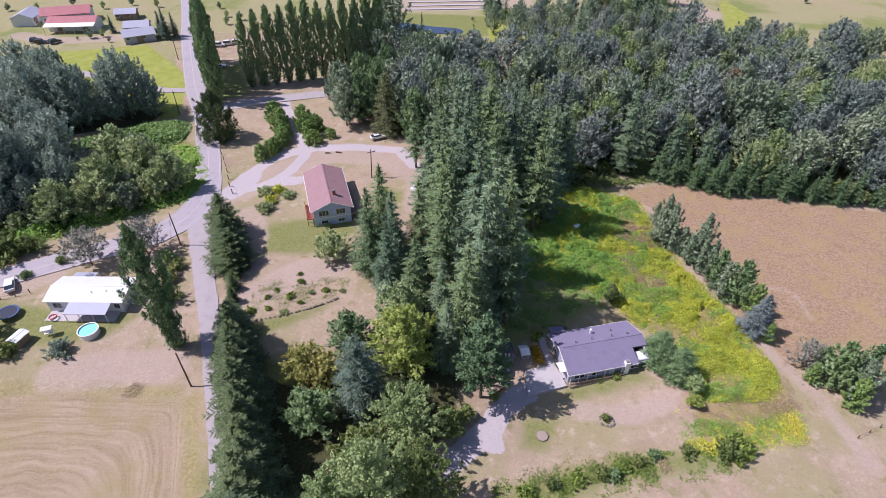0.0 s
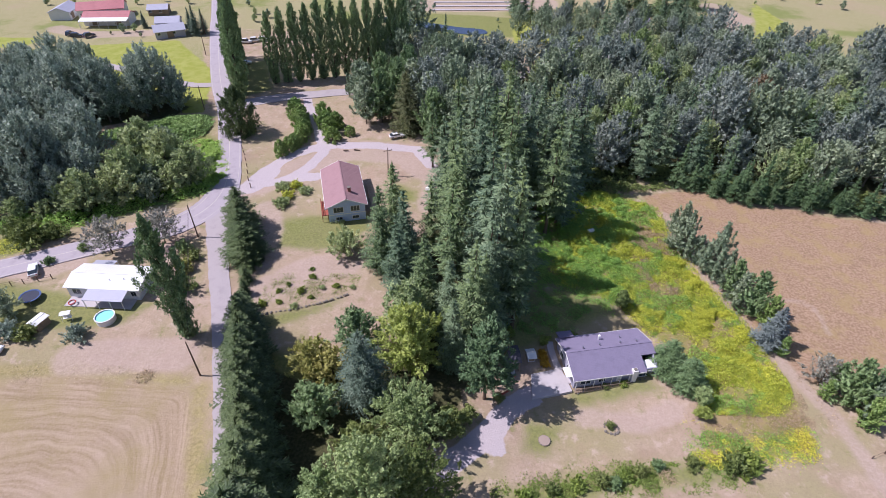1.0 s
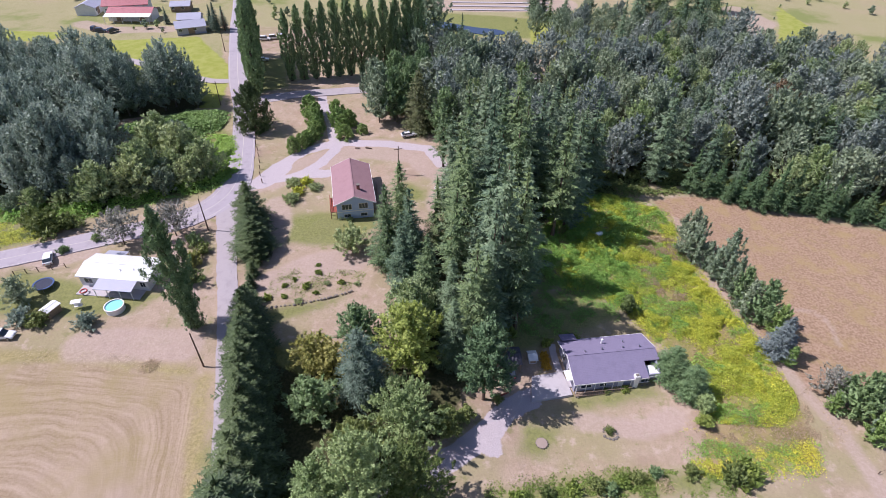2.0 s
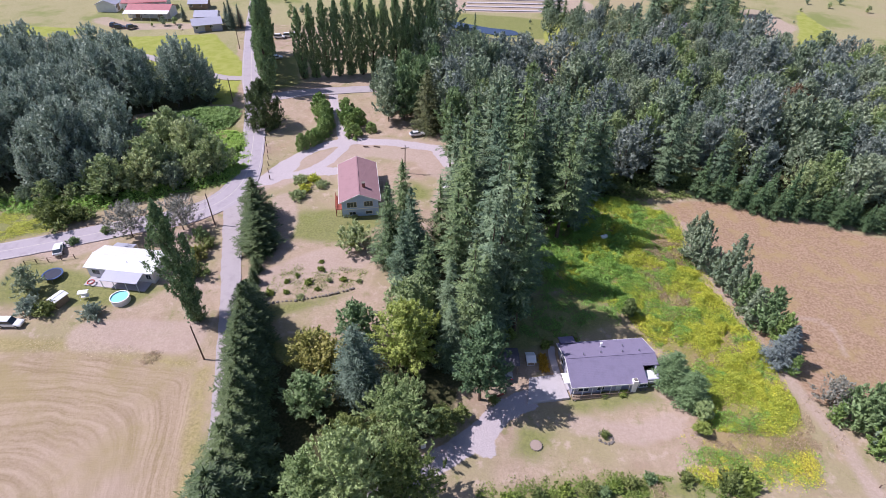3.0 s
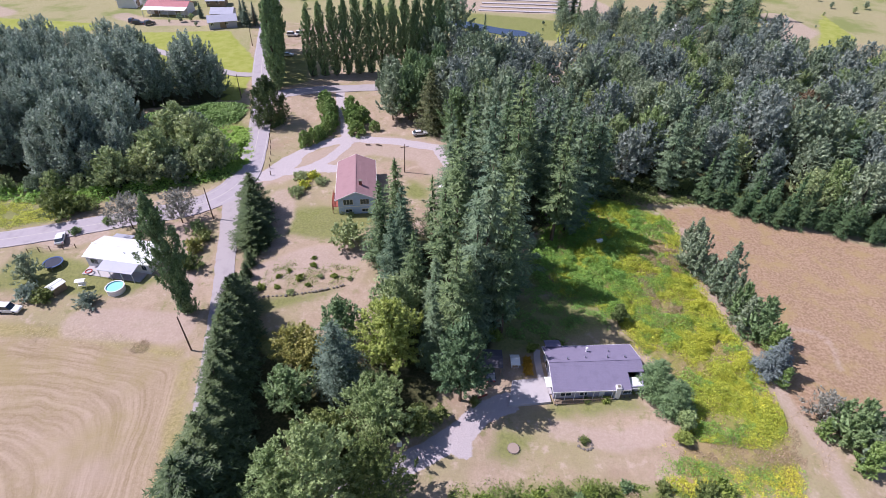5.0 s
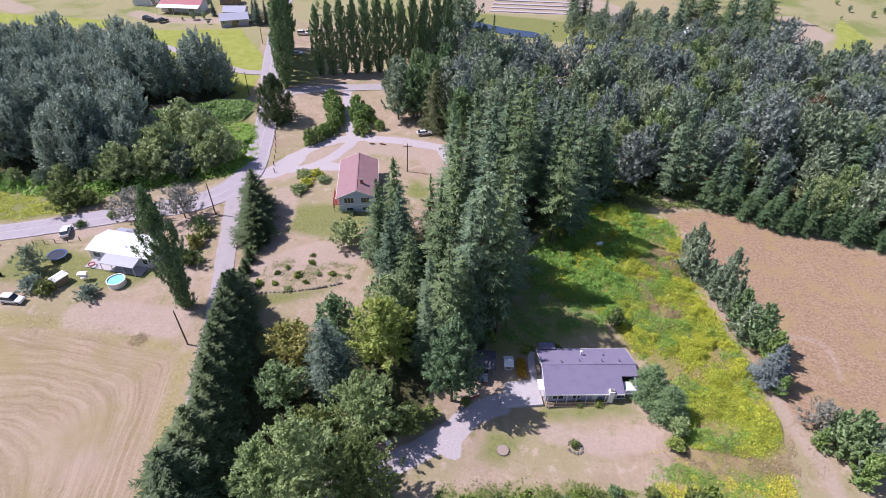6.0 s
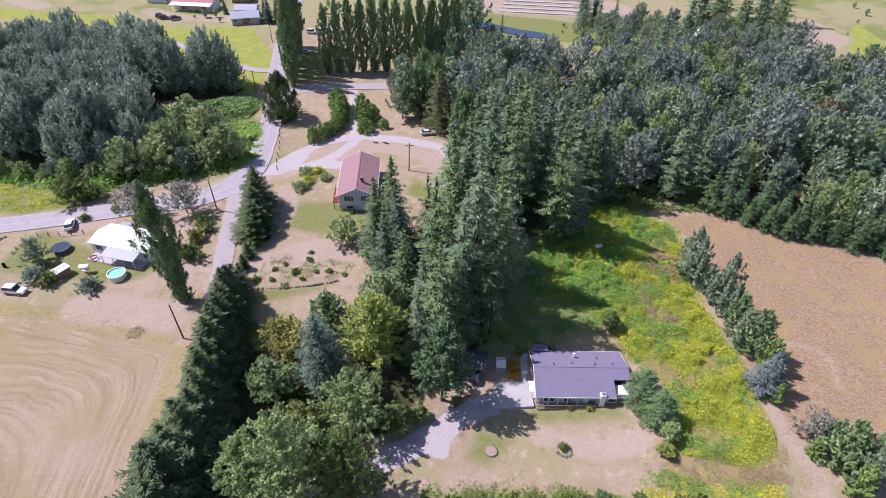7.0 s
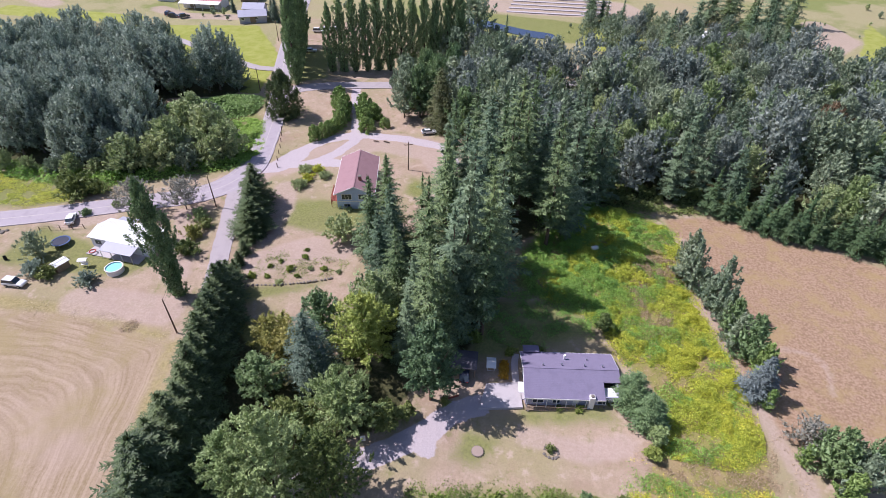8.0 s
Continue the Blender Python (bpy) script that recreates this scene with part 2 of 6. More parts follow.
M = {
    "ground": grass_ground(),
    "asphalt": asphalt("weathered_asphalt", (0.42, 0.37, 0.40)),
    "lane": asphalt("pale_worn_asphalt", (0.42, 0.37, 0.375)),
    "line": surface("road_paint", (0.56, 0.52, 0.46), 0.7, grain=6, vary=0.2, bump=0),
    "concrete": surface("pale_concrete", (0.50, 0.46, 0.47), 0.85, grain=6, vary=0.1),
    "bark": surface("bark", (0.13, 0.095, 0.07), 0.95, grain=5, vary=0.3, bump=0.8),
    "bark_pale": surface("pale_bark", (0.19, 0.16, 0.13), 0.95, grain=5, vary=0.3, bump=0.8),
    "pole": surface("weathered_pole_wood", (0.17, 0.12, 0.09), 0.9, grain=6, vary=0.3),
    "wood": surface("weathered_boards", (0.28, 0.21, 0.15), 0.85, grain=6, vary=0.25),
    "redwood": surface("red_stained_boards", (0.32, 0.09, 0.06), 0.8, grain=6, vary=0.25),
    "white": surface("white_paint", (0.78, 0.77, 0.75), 0.55, grain=3, vary=0.06, bump=0.05),
    "siding": striped("pale_blue_siding", (0.46, 0.57, 0.78), 0.2, 2, 0.6, 0, 0.02),
    "siding_grey": striped("lavender_grey_siding", (0.40, 0.40, 0.50), 0.2, 2, 0.6, 0, 0.02),
    "siding_white": striped("white_siding", (0.68, 0.68, 0.70), 0.2, 2, 0.6, 0, 0.02),
    "shingle_grey": striped("grey_asphalt_shingles", (0.235, 0.205, 0.30), 0.28, 1, 0.85, 0, 0.03, 0.16),
    "shingle_red": striped("faded_red_shingles", (0.345, 0.205, 0.215), 0.28, 1, 0.85, 0, 0.03, 0.12),
    "shingle_dark": striped("dark_shingles", (0.10, 0.095, 0.115), 0.28, 1, 0.85, 0, 0.03, 0.16),
    "metal_white": striped("white_metal_roofing", (0.82, 0.82, 0.80), 0.4, 0, 0.45, 0.0, 0.01, 0.04),
    "metal_grey": striped("pale_grey_metal_roofing", (0.42, 0.42, 0.50), 0.4, 0, 0.45, 0.0, 0.03, 0.08),
    "metal_red": striped("weathered_red_metal_roofing", (0.45, 0.16, 0.17), 0.4, 0, 0.5, 0.0, 0.03, 0.2),
    "glass": glassy("window_glass"),
    "rubber": surface("black_rubber", (0.02, 0.02, 0.02), 0.8, grain=10, vary=0.2),
    "chrome": surface("dull_metal", (0.5, 0.5, 0.52), 0.35, 0.9, grain=10, vary=0.1, bump=0),
    "brick": surface("brick", (0.33, 0.15, 0.11), 0.9, grain=9, vary=0.25),
    "dust": surface("dusty_soil", (0.36, 0.28, 0.235), 0.95, grain=7, vary=0.15),
    "stone": surface("field_stone", (0.21, 0.185, 0.16), 0.9, grain=5, vary=0.25),
    "car_white": surface("white_car_paint", (0.78, 0.79, 0.80), 0.2, grain=2, vary=0.03, bump=0, spec=0.6),
    "car_dark": surface("dark_car_paint", (0.05, 0.06, 0.09), 0.2, grain=2, vary=0.1, bump=0, spec=0.6),
    "trampoline": surface("black_blue_mat", (0.045, 0.05, 0.08), 0.7, grain=12, vary=0.2),
    "pool_blue": surface("turquoise_liner", (0.25, 0.72, 0.74), 0.3, grain=2, vary=0.06, bump=0),
    "water": Nodes("pool_water").base((0.30, 0.78, 0.80), 0.06, 0.0, 0.5),
    "pond": Nodes("pond_water").base((0.05, 0.075, 0.13), 0.05, 0.0, 0.6),
    "fir": leafy("fir_needles", (0.115, 0.187, 0.084), (0.231, 0.303, 0.123), broad=0.5, glow=0.1),
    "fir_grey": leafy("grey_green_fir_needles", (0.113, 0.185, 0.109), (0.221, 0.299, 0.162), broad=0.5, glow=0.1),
    "fir_hedge": leafy("hedge_fir_needles", (0.068, 0.109, 0.043), (0.127, 0.172, 0.063), glow=0.1),
    "fir_blue": leafy("blue_spruce_needles", (0.098, 0.152, 0.108), (0.175, 0.235, 0.165), glow=0.1),
    "fir_silver": leafy("silver_spruce_needles", (0.145, 0.185, 0.180), (0.25, 0.29, 0.28), glow=0.1),
    "fir_young": leafy("young_fir_needles", (0.084, 0.157, 0.069), (0.145, 0.224, 0.101), glow=0.1),
    "cedar": leafy("cedar_fronds", (0.114, 0.139, 0.060), (0.187, 0.200, 0.081), glow=0.1),
    "maple": leafy("maple_leaves", (0.200, 0.294, 0.108), (0.353, 0.442, 0.182)),
    "yellowgreen": leafy("yellow_green_leaves", (0.342, 0.421, 0.098), (0.488, 0.525, 0.146)),
    "alder": leafy("alder_leaves", (0.217, 0.293, 0.182), (0.354, 0.415, 0.266), spread=0.5),
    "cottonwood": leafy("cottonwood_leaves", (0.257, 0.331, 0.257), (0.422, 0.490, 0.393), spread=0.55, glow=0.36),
    "willow": leafy("olive_willow_leaves", (0.304, 0.395, 0.178), (0.474, 0.527, 0.249), spread=0.5),
    "alder_grey": leafy("grey_alder_leaves", (0.194, 0.250, 0.209), (0.317, 0.357, 0.302), spread=0.55),
    "drive": leafy("light_green_shrub_leaves", (0.206, 0.325, 0.094), (0.338, 0.450, 0.138)),
    "poplar": leafy("poplar_leaves", (0.156, 0.249, 0.112), (0.272, 0.375, 0.160)),
    "rust": leafy("rusty_leaves", (0.20, 0.14, 0.08), (0.28, 0.19, 0.11)),
    "orange": leafy("turning_leaves", (0.29, 0.32, 0.08), (0.42, 0.385, 0.12)),
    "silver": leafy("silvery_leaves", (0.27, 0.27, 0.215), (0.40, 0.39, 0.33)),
    "shrub": leafy("shrub_leaves", (0.124, 0.183, 0.052), (0.248, 0.291, 0.087)),
    "shrub_bright": leafy("bright_shrub_leaves", (0.180, 0.264, 0.054), (0.312, 0.372, 0.084)),
    "bramble": leafy("bramble_leaves", (0.395, 0.514, 0.079), (0.816, 0.744, 0.112), glow=0.35, broad=0.1),
    "bramble_yellow": leafy("yellowing_bramble_leaves", (0.451, 0.537, 0.073), (0.695, 0.689, 0.098), glow=0.35, broad=0.12),
    "fern": leafy("lush_bramble_leaves", (0.202, 0.389, 0.086), (0.432, 0.605, 0.130), glow=0.35, broad=0.2),
    "yellow_flowers": leafy("yellow_orange_flowers", (0.55, 0.33, 0.03), (0.65, 0.42, 0.06)),
    "dead": leafy("dry_brush", (0.40, 0.30, 0.18), (0.50, 0.38, 0.25), 0.9, 0.5, 0.05),
    "tallgrass": leafy("dry_tall_grass", (0.44, 0.36, 0.22), (0.52, 0.43, 0.28), 0.9, 0.5, 0.2),
    "corn": leafy("corn_leaves", (0.189, 0.320, 0.085), (0.302, 0.434, 0.133)),
    "plastic_red": surface("red_plastic", (0.5, 0.06, 0.05), 0.4, grain=4, vary=0.1, bump=0),
    "tarp": surface("blue_tarp", (0.065, 0.11, 0.25), 0.5, grain=4, vary=0.15),
}


# ---- mesh helpers ----
def mesh_of(name, verts, faces, mat, smooth=False):
    me = bpy.data.meshes.new(name)
    me.from_pydata([tuple(v) for v in verts], [], [tuple(f) for f in faces])
    me.materials.append(mat)
    if smooth:
        me.polygons.foreach_set("use_smooth", [True] * len(me.polygons))
    me.update()
    return me


def part(name, bm, material, parent, label="", matrix=None):
    """Links a bmesh (or a mesh) as one mesh object under a thing or a part."""
    if isinstance(bm, bmesh.types.BMesh):
        me = bpy.data.meshes.new(name)
        bmesh.ops.recalc_face_normals(bm, faces=bm.faces[:])
        bm.to_mesh(me)
        bm.free()
        me.materials.append(material)
    else:
        me = bm
    ob = new(name, me)
    if parent is not None:
        ob.parent = parent
    if matrix is not None:
        ob.matrix_basis = matrix
    if label:
        ob["label"] = label
    return ob


def thing(name, m, label, category, group="", kind=""):
    ob = new(name)
    ob.empty_display_size = 0.3
    ob.matrix_basis = m
    return tagged(ob, label, category, group, kind)


def box(bm, x0, x1, y0, y1, z0, z1, bevel=0.0):
    r = bmesh.ops.create_cube(bm, size=1.0, matrix=Matrix.Translation(((x0 + x1) / 2, (y0 + y1) / 2, (z0 + z1) / 2)) @ Matrix.Diagonal((x1 - x0, y1 - y0, z1 - z0, 1)))
    if bevel:
        es = list({e for v in r["verts"] for e in v.link_edges})
        bmesh.ops.bevel(bm, geom=es, offset=bevel, segments=1, affect="EDGES")
    return bm


def boxes(*dims, bevel=0.0):
    bm = bmesh.new()
    for d in dims:
        box(bm, *d, bevel=bevel)
    return bm


def prism(bm, outline, axis, a, b):
    """A flat outline pushed from a to b along x (axis 0) or y (axis 1); outline is (across, z)."""
    def p(u, z, s):
        return (s, u, z) if axis == 0 else (u, s, z)
    lo = [bm.verts.new(p(u, z, a)) for u, z in outline]
    hi = [bm.verts.new(p(u, z, b)) for u, z in outline]
    bm.faces.new(lo)
    bm.faces.new(hi[::-1])
    n = len(outline)
    for i in range(n):
        bm.faces.new((lo[i], hi[i], hi[(i + 1) % n], lo[(i + 1) % n]))
    return bm


def ring(bm, rings, sides, cap=True):
    """Lofts circles: rows of centre and radius."""
    rows = []
    for c, r in rings:
        rows.append([bm.verts.new((c[0] + r * math.cos(2 * math.pi * i / sides), c[1] + r * math.sin(2 * math.pi * i / sides), c[2])) for i in range(sides)])
    for a, b in zip(rows, rows[1:]):
        for i in range(sides):
            bm.faces.new((a[i], a[(i + 1) % sides], b[(i + 1) % sides], b[i]))
    if cap:
        bm.faces.new(rows[0][::-1])
        bm.faces.new(rows[-1])
    return bm


def tube(V, F, pts, radii, sides=6):
    """Adds a tapered tube along points to plain lists."""
    base = len(V)
    for i, (p, r) in enumerate(zip(pts, radii)):
        d = Vector(pts[min(i + 1, len(pts) - 1)]) - Vector(pts[max(i - 1, 0)])
        q = d.to_track_quat("Z", "Y")
        for k in range(sides):
            a = 2 * math.pi * k / sides
            V.append(tuple(Vector(p) + q @ Vector((r * math.cos(a), r * math.sin(a), 0))))
    for i in range(len(pts) - 1):
        for k in range(sides):
            a, b = base + i * sides + k, base + i * sides + (k + 1) % sides
            F.append((a, b, b + sides, a + sides))


def leaves(C, D, N, a, b):
    """Kite-shaped leaves: centres, long axes, normals, half lengths and half widths."""
    D = D / np.linalg.norm(D, axis=1, keepdims=True)
    S = np.cross(N, D)
    S /= np.linalg.norm(S, axis=1, keepdims=True) + 1e-9
    a, b = np.asarray(a).reshape(-1, 1), np.asarray(b).reshape(-1, 1)
    V = np.stack([C - D * a, C + S * b + D * a * 0.15, C + D * a, C - S * b + D * a * 0.15], axis=1).reshape(-1, 3)
    F = np.arange(len(V)).reshape(-1, 4)
    return V, F


def blades(C, D, N, a, b):
    """Three-cornered leaves, cheaper where there are many."""
    D = D / np.linalg.norm(D, axis=1, keepdims=True)
    S = np.cross(N, D)
    S /= np.linalg.norm(S, axis=1, keepdims=True) + 1e-9
    a, b = np.asarray(a).reshape(-1, 1), np.asarray(b).reshape(-1, 1)
    V = np.stack([C - D * a * 0.7 + S * b, C + D * a, C - D * a * 0.7 - S * b], axis=1).reshape(-1, 3)
    return V, np.arange(len(V)).reshape(-1, 3)


# ---- ground ----
def inside_distance(X, Y, poly):
    """Signed distance to a polygon, positive inside."""
    d = np.full(X.shape, 1e9)
    ins = np.zeros(X.shape, bool)
    n = len(poly)
    for i in range(n):
        (ax, ay), (bx, by) = poly[i], poly[(i + 1) % n]
        ex, ey = bx - ax, by - ay
        t = np.clip(((X - ax) * ex + (Y - ay) * ey) / (ex * ex + ey * ey + 1e-9), 0, 1)
        d = np.minimum(d, np.hypot(X - ax - t * ex, Y - ay - t * ey))
        cond = (ay > Y) != (by > Y)
        ins ^= cond & (X < (bx - ax) * (Y - ay) / (by - ay + 1e-12) + ax)
    return np.where(ins, d, -d)


def line_distance(X, Y, pts):
    d = np.full(X.shape, 1e9)
    for (ax, ay), (bx, by) in zip(pts, pts[1:]):
        ex, ey = bx - ax, by - ay
        t = np.clip(((X - ax) * ex + (Y - ay) * ey) / (ex * ex + ey * ey + 1e-9), 0, 1)
        d = np.minimum(d, np.hypot(X - ax - t * ex, Y - ay - t * ey))
    return d


HAY = [(-300, 20), (-140, 44), (-77.5, 54.4), (-64, 56.6), (-49.5, 55.6), (-42, 54.5), (-37.6, 47), (-34, 38), (-28, 15), (-30, -60), (-300, -60)]
RIGHT_FIELD = [(47, 119), (62, 123), (68, 119.5), (73, 116.5), (83, 116), (90, 113.5), (140, 108), (300, 100), (300, 62), (90, 58), (72, 62), (62.5, 64), (59.5, 72), (56, 82), (53.5, 92), (50.5, 108)]
BRAMBLE = [(23, 122), (32, 119), (42, 118.5), (48, 114), (48.5, 100), (51.5, 88), (56, 76.5), (60, 63), (58.5, 52), (47, 47), (40.5, 46.5), (43.6, 57), (46, 64.6), (39, 73.4), (32.4, 82.8), (23, 86), (20.8, 98)]
VERGE = [(8, 40.5), (20, 44.2), (30, 46.6), (41, 47.5), (47, 47), (44, 44.5), (25, 42), (12, 37)]
FIRS = [(-4, 62), (2, 58.5), (9, 60), (11, 70), (12, 80), (12, 90), (12, 97), (18, 104), (26, 114), (38, 121), (38, 130), (20, 128), (4, 132), (-2, 125), (-3, 110), (-5, 98), (-14, 97), (-15, 87), (-8, 82), (-9, 72)]
WOOD_RIGHT = [(30, 123), (47, 126), (61, 126), (68, 123), (74, 121), (92, 119), (150, 114), (235, 112), (235, 195), (150, 216), (60, 209), (24, 194), (-2, 182), (-12, 168), (-11, 152), (-4, 139), (8, 132)]
WOOD_LEFT = [(-83, 157), (-86, 149), (-104, 142), (-98, 127), (-88, 113), (-92, 104), (-105, 99), (-130, 97), (-240, 112), (-240, 165), (-140, 166), (-110, 161)]
THICKET = [(-60.5, 114), (-65, 123), (-75, 131), (-91, 129), (-85, 111), (-92, 101), (-88, 97), (-71, 107.5)]

GRAVEL_LINES = [
    ([(-51, 114.5), (-49.4, 119), (-48.4, 122)], 2.9),
    ([(-40.3, 119.6), (-36, 120.6)], 2.0),
    ([(-53, 112.5), (-50.5, 117.5), (-48.8, 123), (-45.3, 130), (-40.5, 134.6), (-34.5, 137), (-22.9, 138), (-11, 136.8), (-6.8, 129)], 1.9),
    ([(-51, 115.5), (-45, 117.6), (-41.4, 120.5), (-38.5, 126), (-36.6, 133)], 1.6),
    ([(-38, 137), (-41.6, 147.6), (-46, 157), (-50, 168)], 1.5),
    ([(15.6, 58.6), (11, 55.2), (7.4, 50), (1.4, 44.4), (-4, 40.6), (-12, 34)], 2.1),
    ([(8.5, 51.5), (9.4, 48.0)], 1.5),
]
BARE = [
    ([(-36, 79), (-30, 85), (-22, 88)], 4.0),
    ([(-40, 88), (-41, 98), (-44, 106)], 3.0),
    ([(24, 55), (33, 54), (39, 57)], 2.0),
    ([(-51.5, 108), (-51, 118), (-54, 113)], 1.2),
    ([(-7, 128), (-5.5, 117), (-6.5, 110)], 2.6),
    ([(-26, 138), (-14, 137)], 2.8),
    ([(50.3, 111), (52.2, 94), (55.2, 83), (58.6, 72), (61.6, 64), (64.5, 57.5), (66, 45)], 1.4),
    ([(-64, 60), (-47, 62)], 4.0),
    ([(-90, 81.5), (-84, 80), (-78, 84)], 2.5),
    ([(-62, 90), (-58, 84), (-50, 72)], 2.0),
    ([(-49, 116), (-42, 124), (-30, 134), (-14, 133), (-8, 126)], 4.5),
    ([(-53, 112), (-49, 116)], 3.5),
    ([(63, 82.5), (67.5, 83.9), (71.1, 83.3), (73.0, 80.0), (72.3, 75.0)], 0.5),
    ([(-166, 222), (-150, 216), (-128, 221)], 4.0),
    ([(-290, 240), (-215, 213)], 5.0),
    ([(-14, 278), (30, 284)], 14.0),
    ([(112, 252), (124, 270), (119, 288)], 7.0),
]
MASKS = {
    "hay": [HAY],
    "edge": [[(-42, 56), (-39.4, 57), (-33, 40), (-25, 18), (-28, 16), (-36.4, 40)], [(-90, 50.5), (-77, 54), (-64, 56.4), (-49, 55.6), (-42, 55), (-42, 57.6), (-50, 58.2), (-64, 59), (-78, 57.4), (-90, 55)]],
    "brown": [RIGHT_FIELD, [(-320, 170), (-206, 199), (-205, 222), (-190, 245), (-330, 260)]],
    "meadow_near": [BRAMBLE],
    "green": [VERGE, [(-41, 92), (-26, 92), (-18, 100), (-20, 106), (-32, 104.5), (-39, 102)], [(-37, 71), (-20, 78), (-24, 74), (-36, 66)],
              [(-90, 64), (-70, 66), (-60, 68), (-56, 74), (-73, 75), (-90, 78)], [(-105, 80), (-90, 86), (-92, 91), (-125, 92), (-125, 80)],
              [(-101, 138), (-72, 142), (-76, 152), (-84, 150)], [(-58, 116), (-64, 134), (-72, 141), (-79, 134), (-70, 122)],
              [(8, 86), (22, 86), (20, 96), (14, 84)], [(13, 47.5), (17, 47.5), (19.5, 53), (14, 54)], [(-34, 40), (-10, 36), (-4, 50), (-16, 60), (-36, 66)],
              [(10, 66), (18, 70), (33, 78), (30, 86), (13, 82)], [(21, 59.5), (36, 63.5), (38, 61), (24, 57)], [(-71, 164), (-62, 172), (-72, 198), (-82, 190)], [(-60, 111), (-72, 103), (-88, 93.4), (-104, 90), (-104, 97), (-88, 100), (-72, 110), (-62, 117)], [(-16, 120), (-10, 116), (-9, 111), (-15, 112)], [(-240, 90), (-130, 90), (-118, 99), (-240, 115)], [(-30, 262), (-20, 232), (10, 232), (40, 236), (38, 257), (14, 260)]],
    "meadow": [[(-60, 205), (60, 212), (240, 205), (500, 260), (500, 700), (-60, 700)], [(-500, 150), (-240, 170), (-84, 172), (-110, 230), (-500, 400)], [(-500, 230), (-60, 230), (-60, 900), (-500, 900)]],
    "lime": [[(-78, 153), (-85, 152), (-112, 163), (-150, 172), (-170, 196), (-140, 206), (-112, 214), (-86, 184)], [(-230, 193), (-166, 200), (-163, 211), (-232, 206)], [(119, 236), (132, 238), (145, 266), (143, 284), (142, 301), (136, 283), (131, 266)],
             [(20, 226), (60, 232), (60, 246), (20, 250)]],
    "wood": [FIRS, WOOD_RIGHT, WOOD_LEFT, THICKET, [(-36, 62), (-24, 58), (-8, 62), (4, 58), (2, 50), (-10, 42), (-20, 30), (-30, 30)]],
}


def build_ground():
    def axis(lo, hi, step, far):
        out = [*range(4, 204, 4), *(far * s for s in (0.12, 0.2, 0.35, 0.6, 1.0))]
        return np.array([lo - v for v in out[::-1]] + list(np.arange(lo, hi + step, step)) + [hi + v for v in out])
    xs, ys = axis(-130, 130, 1.25, 2600), axis(15, 300, 1.25, 2600)
    X, Y = np.meshgrid(xs, ys)
    Z = gz(X, Y) + 0.10 * np.sin(X * 0.31 + np.sin(Y * 0.23)) * np.sin(Y * 0.27 + 1.3 * np.sin(X * 0.11)) - 0.12
    nx, ny = len(xs), len(ys)
    idx = np.arange(nx * ny).reshape(ny, nx)
    F = np.stack([idx[:-1, :-1], idx[:-1, 1:], idx[1:, 1:], idx[1:, :-1]], axis=-1).reshape(-1, 4)
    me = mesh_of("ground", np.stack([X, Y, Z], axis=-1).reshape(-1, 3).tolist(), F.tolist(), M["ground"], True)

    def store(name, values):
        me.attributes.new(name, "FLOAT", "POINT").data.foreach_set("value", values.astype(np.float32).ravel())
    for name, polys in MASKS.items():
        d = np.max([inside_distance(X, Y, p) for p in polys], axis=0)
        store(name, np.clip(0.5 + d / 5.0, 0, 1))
    north = (56.0 - Y) * np.clip(1 + 0.012 * (X + 42), 0.35, 1.2)
    east = (-29.5 - X - 0.29 * (Y - 20)) / 1.04
    store("swath", (np.maximum(north, 0.3) ** -2.5 + np.maximum(east, 0.3) ** -2.5) ** -0.4)
    for name, lines in (("gravel", GRAVEL_LINES), ("bare", BARE)):
        d = np.max([w - line_distance(X, Y, p) for p, w in lines], axis=0)
        store(name, np.clip(0.5 + d / 2.5, 0, 1))
    tagged(new("ground", me), "dry straw-coloured grass land with green and mown patches", "ground", kind="structure")


def smooth_line(pts, n=8):
    out = []
    P = [Vector(p) for p in pts]
    P = [P[0] * 2 - P[1], *P, P[-1] * 2 - P[-2]]
    for i in range(1, len(P) - 2):
        a, b, c, d = P[i - 1:i + 3]
        for k in range(n):
            t = k / n
            out.append(0.5 * (2 * b + (c - a) * t + (2 * a - 5 * b + 4 * c - d) * t * t + (3 * b - a - 3 * c + d) * t ** 3))
    return out + [P[-2]]


def strip(pts, widths, lift, mat, name, offset=0.0, wobble=0.0):
    """A ribbon along a smoothed line, with thickness."""
    L = smooth_line(pts)
    W = np.interp(np.linspace(0, 1, len(L)), np.linspace(0, 1, len(widths)), widths)
    bm = bmesh.new()
    rows = []
    for i, p in enumerate(L):
        d = (L[min(i + 1, len(L) - 1)] - L[max(i - 1, 0)]).normalized()
        s = Vector((-d.y, d.x))
        row = []
        for u in (-1, 1):
            q = p + s * (offset + u * (W[i] / 2 + wobble * random.uniform(-1, 1)))
            z = float(gz(q.x, q.y)) + lift
            row += [bm.verts.new((q.x, q.y, z)), bm.verts.new((q.x, q.y, z - 0.35))]
        rows.append(row)
    for a, b in zip(rows, rows[1:]):
        bm.faces.new((a[0], a[2], b[2], b[0]))
        bm.faces.new((a[1], a[0], b[0], b[1]))
        bm.faces.new((a[2], a[3], b[3], b[2]))
    me = bpy.data.meshes.new(name)
    bmesh.ops.recalc_face_normals(bm, faces=bm.faces[:])
    bm.to_mesh(me)
    bm.free()
    me.materials.append(mat)
    return me


